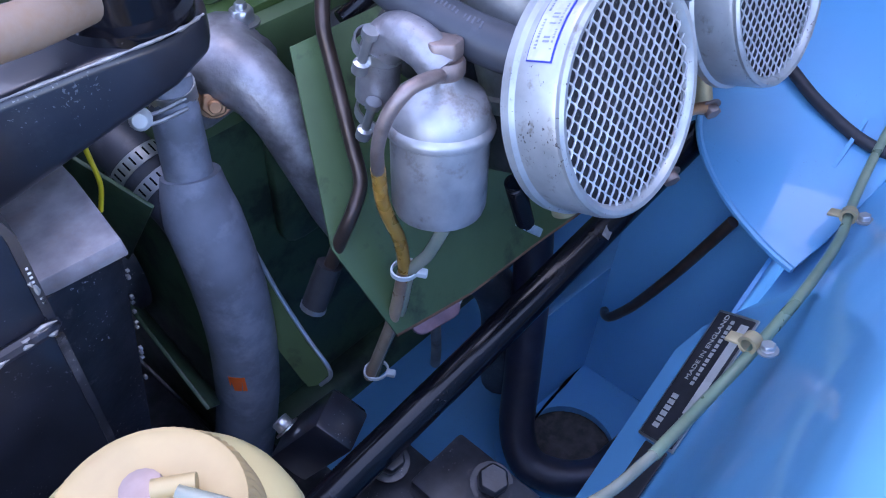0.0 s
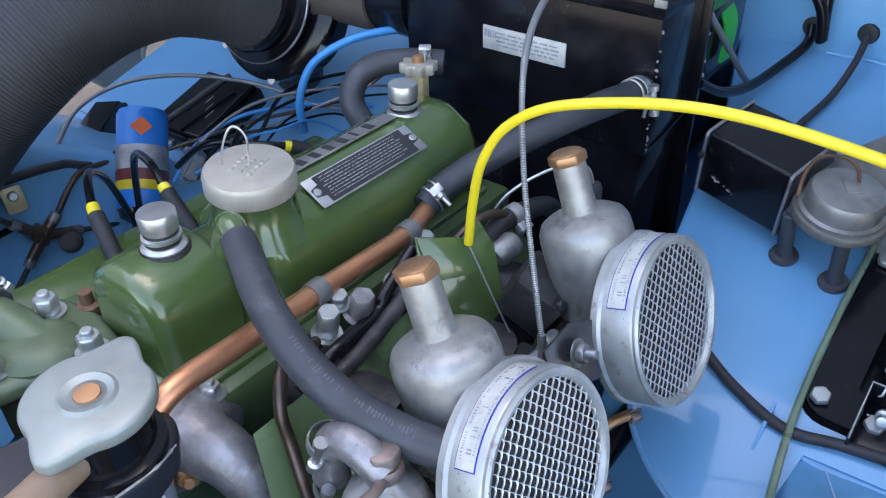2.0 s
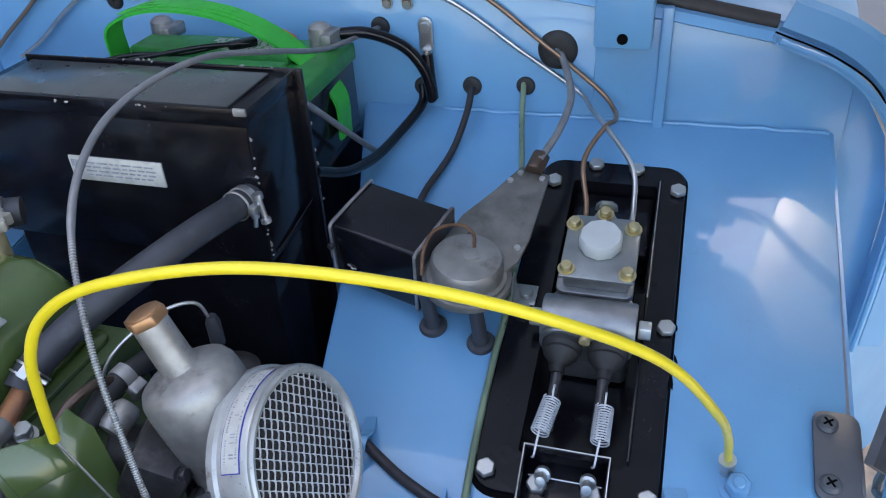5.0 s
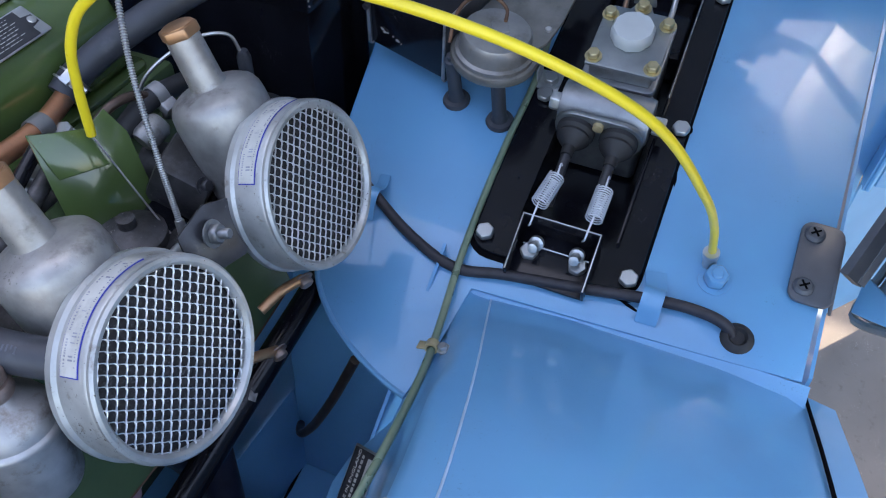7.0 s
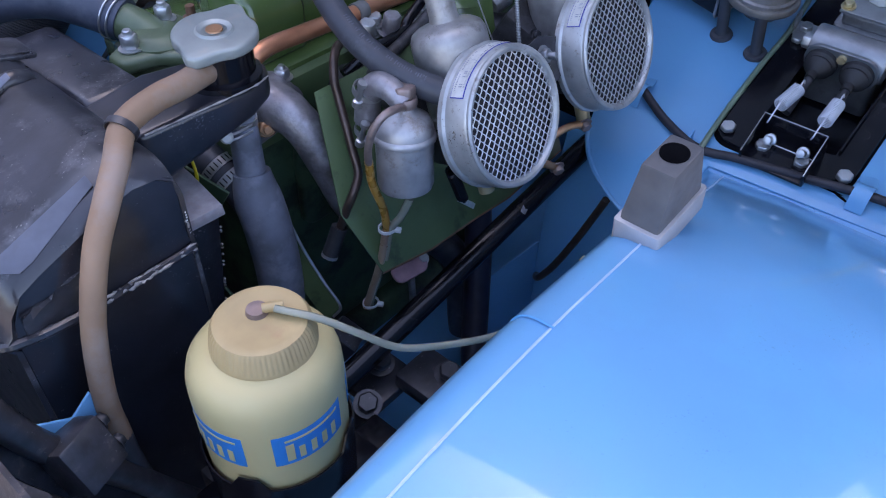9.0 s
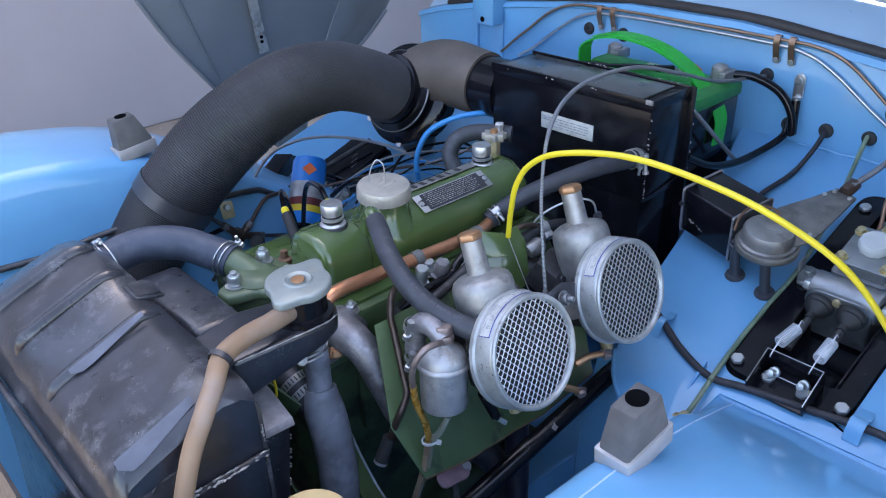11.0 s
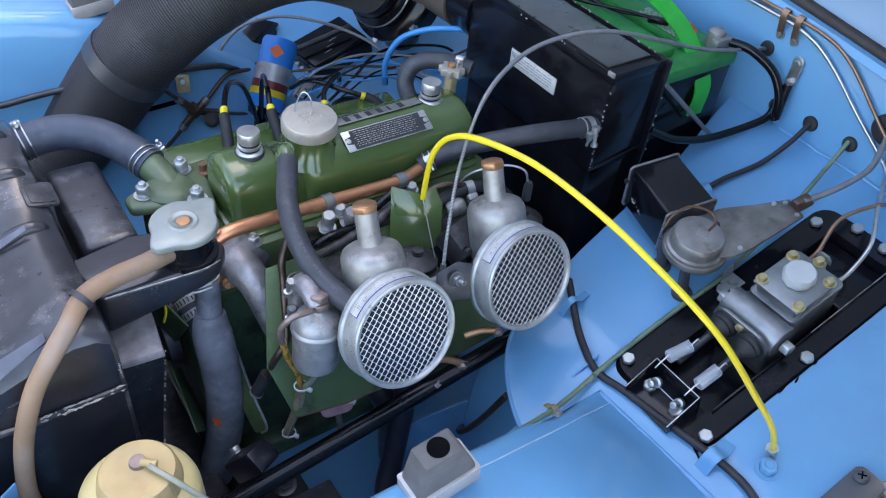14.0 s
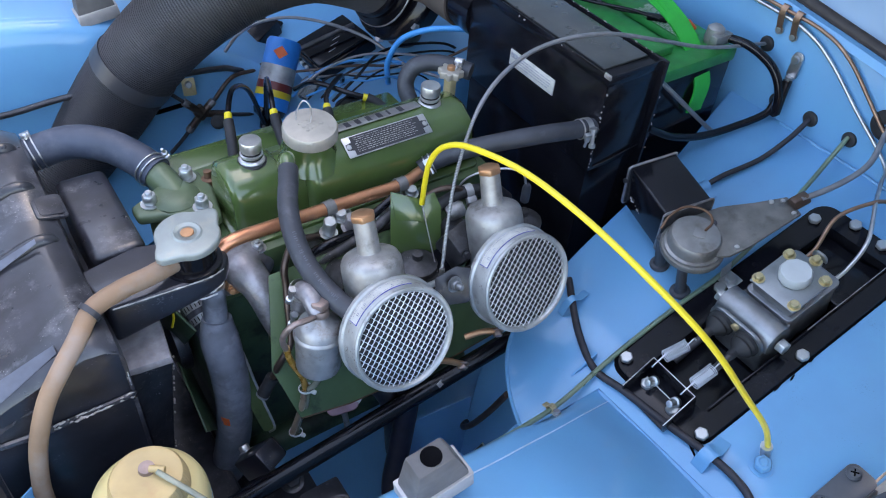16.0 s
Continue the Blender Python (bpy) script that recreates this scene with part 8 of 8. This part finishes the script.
part("tag_bolt", lathe([(0.006, 0), (0.006, 0.005), (0.004, 0.007), (0, 0.007)], align((0.052, 0.400, 0.596), (-0.2, -0.9, 0.3)), 8), ZINC, tag_)
part("curved_pipe", tube([(0.092, 0.396, 0.557), (0.108, 0.399, 0.572), (0.130, 0.405, 0.585), (0.155, 0.418, 0.580), (0.19, 0.435, 0.568)], 0.0036, 10, 6), BROWN_PIPE, un)
for pts, m_, r in (([(-0.30, 0.45, 0.598), (-0.229, 0.432, 0.602), (-0.139, 0.432, 0.607), (-0.04, 0.418, 0.613), (0.06, 0.405, 0.613), (0.12, 0.412, 0.602), (0.195, 0.440, 0.570), (0.38, 0.42, 0.62)], BLACK_WORN, 0.0052), ([(0.04, 0.40, 0.56), (-0.02, 0.43, 0.54), (-0.1, 0.46, 0.54)], BLACK, 0.004),
                    ([(0.24, 0.38, 0.58), (0.33, 0.32, 0.60), (0.42, 0.24, 0.62), (0.50, 0.20, 0.66)], BROWN_PIPE, 0.0025), ([(0.25, 0.36, 0.575), (0.34, 0.30, 0.595), (0.44, 0.21, 0.64)], GREY_CABLE, 0.002), ([(0.22, 0.30, 0.58), (0.30, 0.30, 0.59), (0.36, 0.28, 0.60)], BLUE_TUBE, 0.002)):
    wire("bay_wire", pts, r, m_, "thin wire or pipe along the far wing", "cable")
random.seed(21)
for k in range(7):
    x0, y0 = random.uniform(0.20, 0.27), random.uniform(0.24, 0.38)
    x1, y1 = random.uniform(0.36, 0.50), random.uniform(0.20, 0.30)
    zz = 0.585 + random.uniform(0, 0.03)
    wire("bay_wire", [(x0, y0, zz - 0.03), (x0 + 0.04, y0 - 0.01, zz + 0.01), ((x0 + x1) / 2, (y0 + y1) / 2 + random.uniform(-0.03, 0.03), zz + 0.025), (x1, y1, zz + 0.01), (x1 + 0.05, y1 - 0.02, zz - 0.03)], random.choice((0.0016, 0.002, 0.0026)), random.choice((BLACK, BLUE_TUBE, GREY_CABLE, BROWN_PIPE, BLACK)), "thin wire crossing behind the engine", "cable")
wire("speedo_cable", [(0.13, 0.45, 0.60), (0.18, 0.455, 0.640), (0.245, 0.440, 0.655), (0.31, 0.40, 0.650), (0.37, 0.345, 0.630), (0.40, 0.27, 0.61), (0.44, 0.22, 0.60)], 0.0028, GREY_CABLE, "thin grey cable looping over the ignition coil")
dist = thing("distributor", (0.27, 0.2, 0.5), "dark blue-black distributor cap with leads", "distributor")
part("dist_cap", lathe([(0.034, 0.54), (0.036, 0.56), (0.034, 0.58), (0.024, 0.588), (0, 0.590)], Matrix.Translation((0.30, 0.275, -0.03)), 28), BLACK, dist)
part("dist_body", lathe([(0.02, 0.40), (0.03, 0.50), (0.034, 0.54)], Matrix.Translation((0.30, 0.275, -0.03)), 24), ALU_DULL, dist)
reg = thing("fuse_box", (0.36, 0.42, 0.58), "black rectangular control box on the far wing", "control box")
FOOT_N = Vector((-0.3, 0, 1)).normalized()
rm = align((0.352, 0.438, foot_z(0.352)), FOOT_N, 0, (0.99, 0.06, 0.30))
part("case", box((-0.062, -0.052, 0), (0.062, 0.052, 0.028), 0.004, rm), BLACK, reg)
part("lid", box((-0.058, -0.048, 0.028), (0.058, 0.048, 0.036), 0.003, rm), BLACK, reg)
for k in range(5):
    part("terminal", box((-0.067, -0.040 + 0.018 * k, 0.004), (-0.061, -0.031 + 0.018 * k, 0.012), 0.001, rm), STEEL, reg)
for dx in (-0.012, 0.0, 0.012):
    part("slot", box((dx - 0.012, -0.018 + dx, 0.0355), (dx + 0.004, -0.0170 + dx, 0.0366), 0.0004, rm), STEEL, reg, "bright contact strip")
relay = thing("relay_block", (0.255, 0.60, 0.53), "small black relay block on the far footwell", "relay")
qm = align((0.270, 0.585, foot_z(0.270)), FOOT_N, 25, (1, 0, 0.3))
part("relay_case", box((-0.034, -0.022, 0), (0.034, 0.022, 0.030), 0.003, qm), BLACK, relay)
part("relay_tongue", box((0.030, -0.012, 0.006), (0.052, 0.012, 0.012), 0.001, qm), BLACK, relay)
bulb = thing("fuel_sediment_bowl", (0.237, 0.331, 0.55), "small clear plastic fuel filter behind the engine", "fuel filter")
part("bowl", lathe([(0.005, -0.022), (0.010, -0.018), (0.015, -0.008), (0.016, 0.010), (0.012, 0.020), (0.005, 0.026), (0.004, 0.036)], align((0.237, 0.331, 0.572), (0.35, -0.3, 0.9)), 24), CLEAR, bulb, "clear plastic bowl")
part("element", lathe([(0.004, -0.012), (0.008, -0.010), (0.008, 0.012), (0.004, 0.014)], align((0.237, 0.331, 0.572), (0.35, -0.3, 0.9)), 16), PAPER, bulb)
wire("yellow_wire", [(-0.148, -0.070, 0.625), (-0.150, -0.070, 0.609), (-0.149, -0.070, 0.582), (-0.153, -0.066, 0.560)], 0.0016, YELLOW, "thin yellow wire beside the radiator")
for pts in ([(0.56, 0.10, 0.792), (0.585, 0.05, 0.797), (0.60, 0.0, 0.796), (0.628, -0.035, 0.797), (0.655, -0.055, 0.795)], [(0.555, 0.09, 0.792), (0.575, 0.03, 0.799), (0.612, -0.02, 0.800), (0.64, -0.06, 0.796)]):
    wire("battery_wire", pts, 0.0026, BLACK, "thin black wire lying on the battery lid")
clip_b = thing("spade_connector", (0.63, -0.05, 0.79), "black spade connector on the battery lid", "connector")
part("shell", box((-0.016, -0.006, 0), (0.016, 0.006, 0.009), 0.002, align((0.640, -0.052, 0.791), (0, 0, 1), 0, (0.7, -0.7, 0))), BLACK, clip_b)
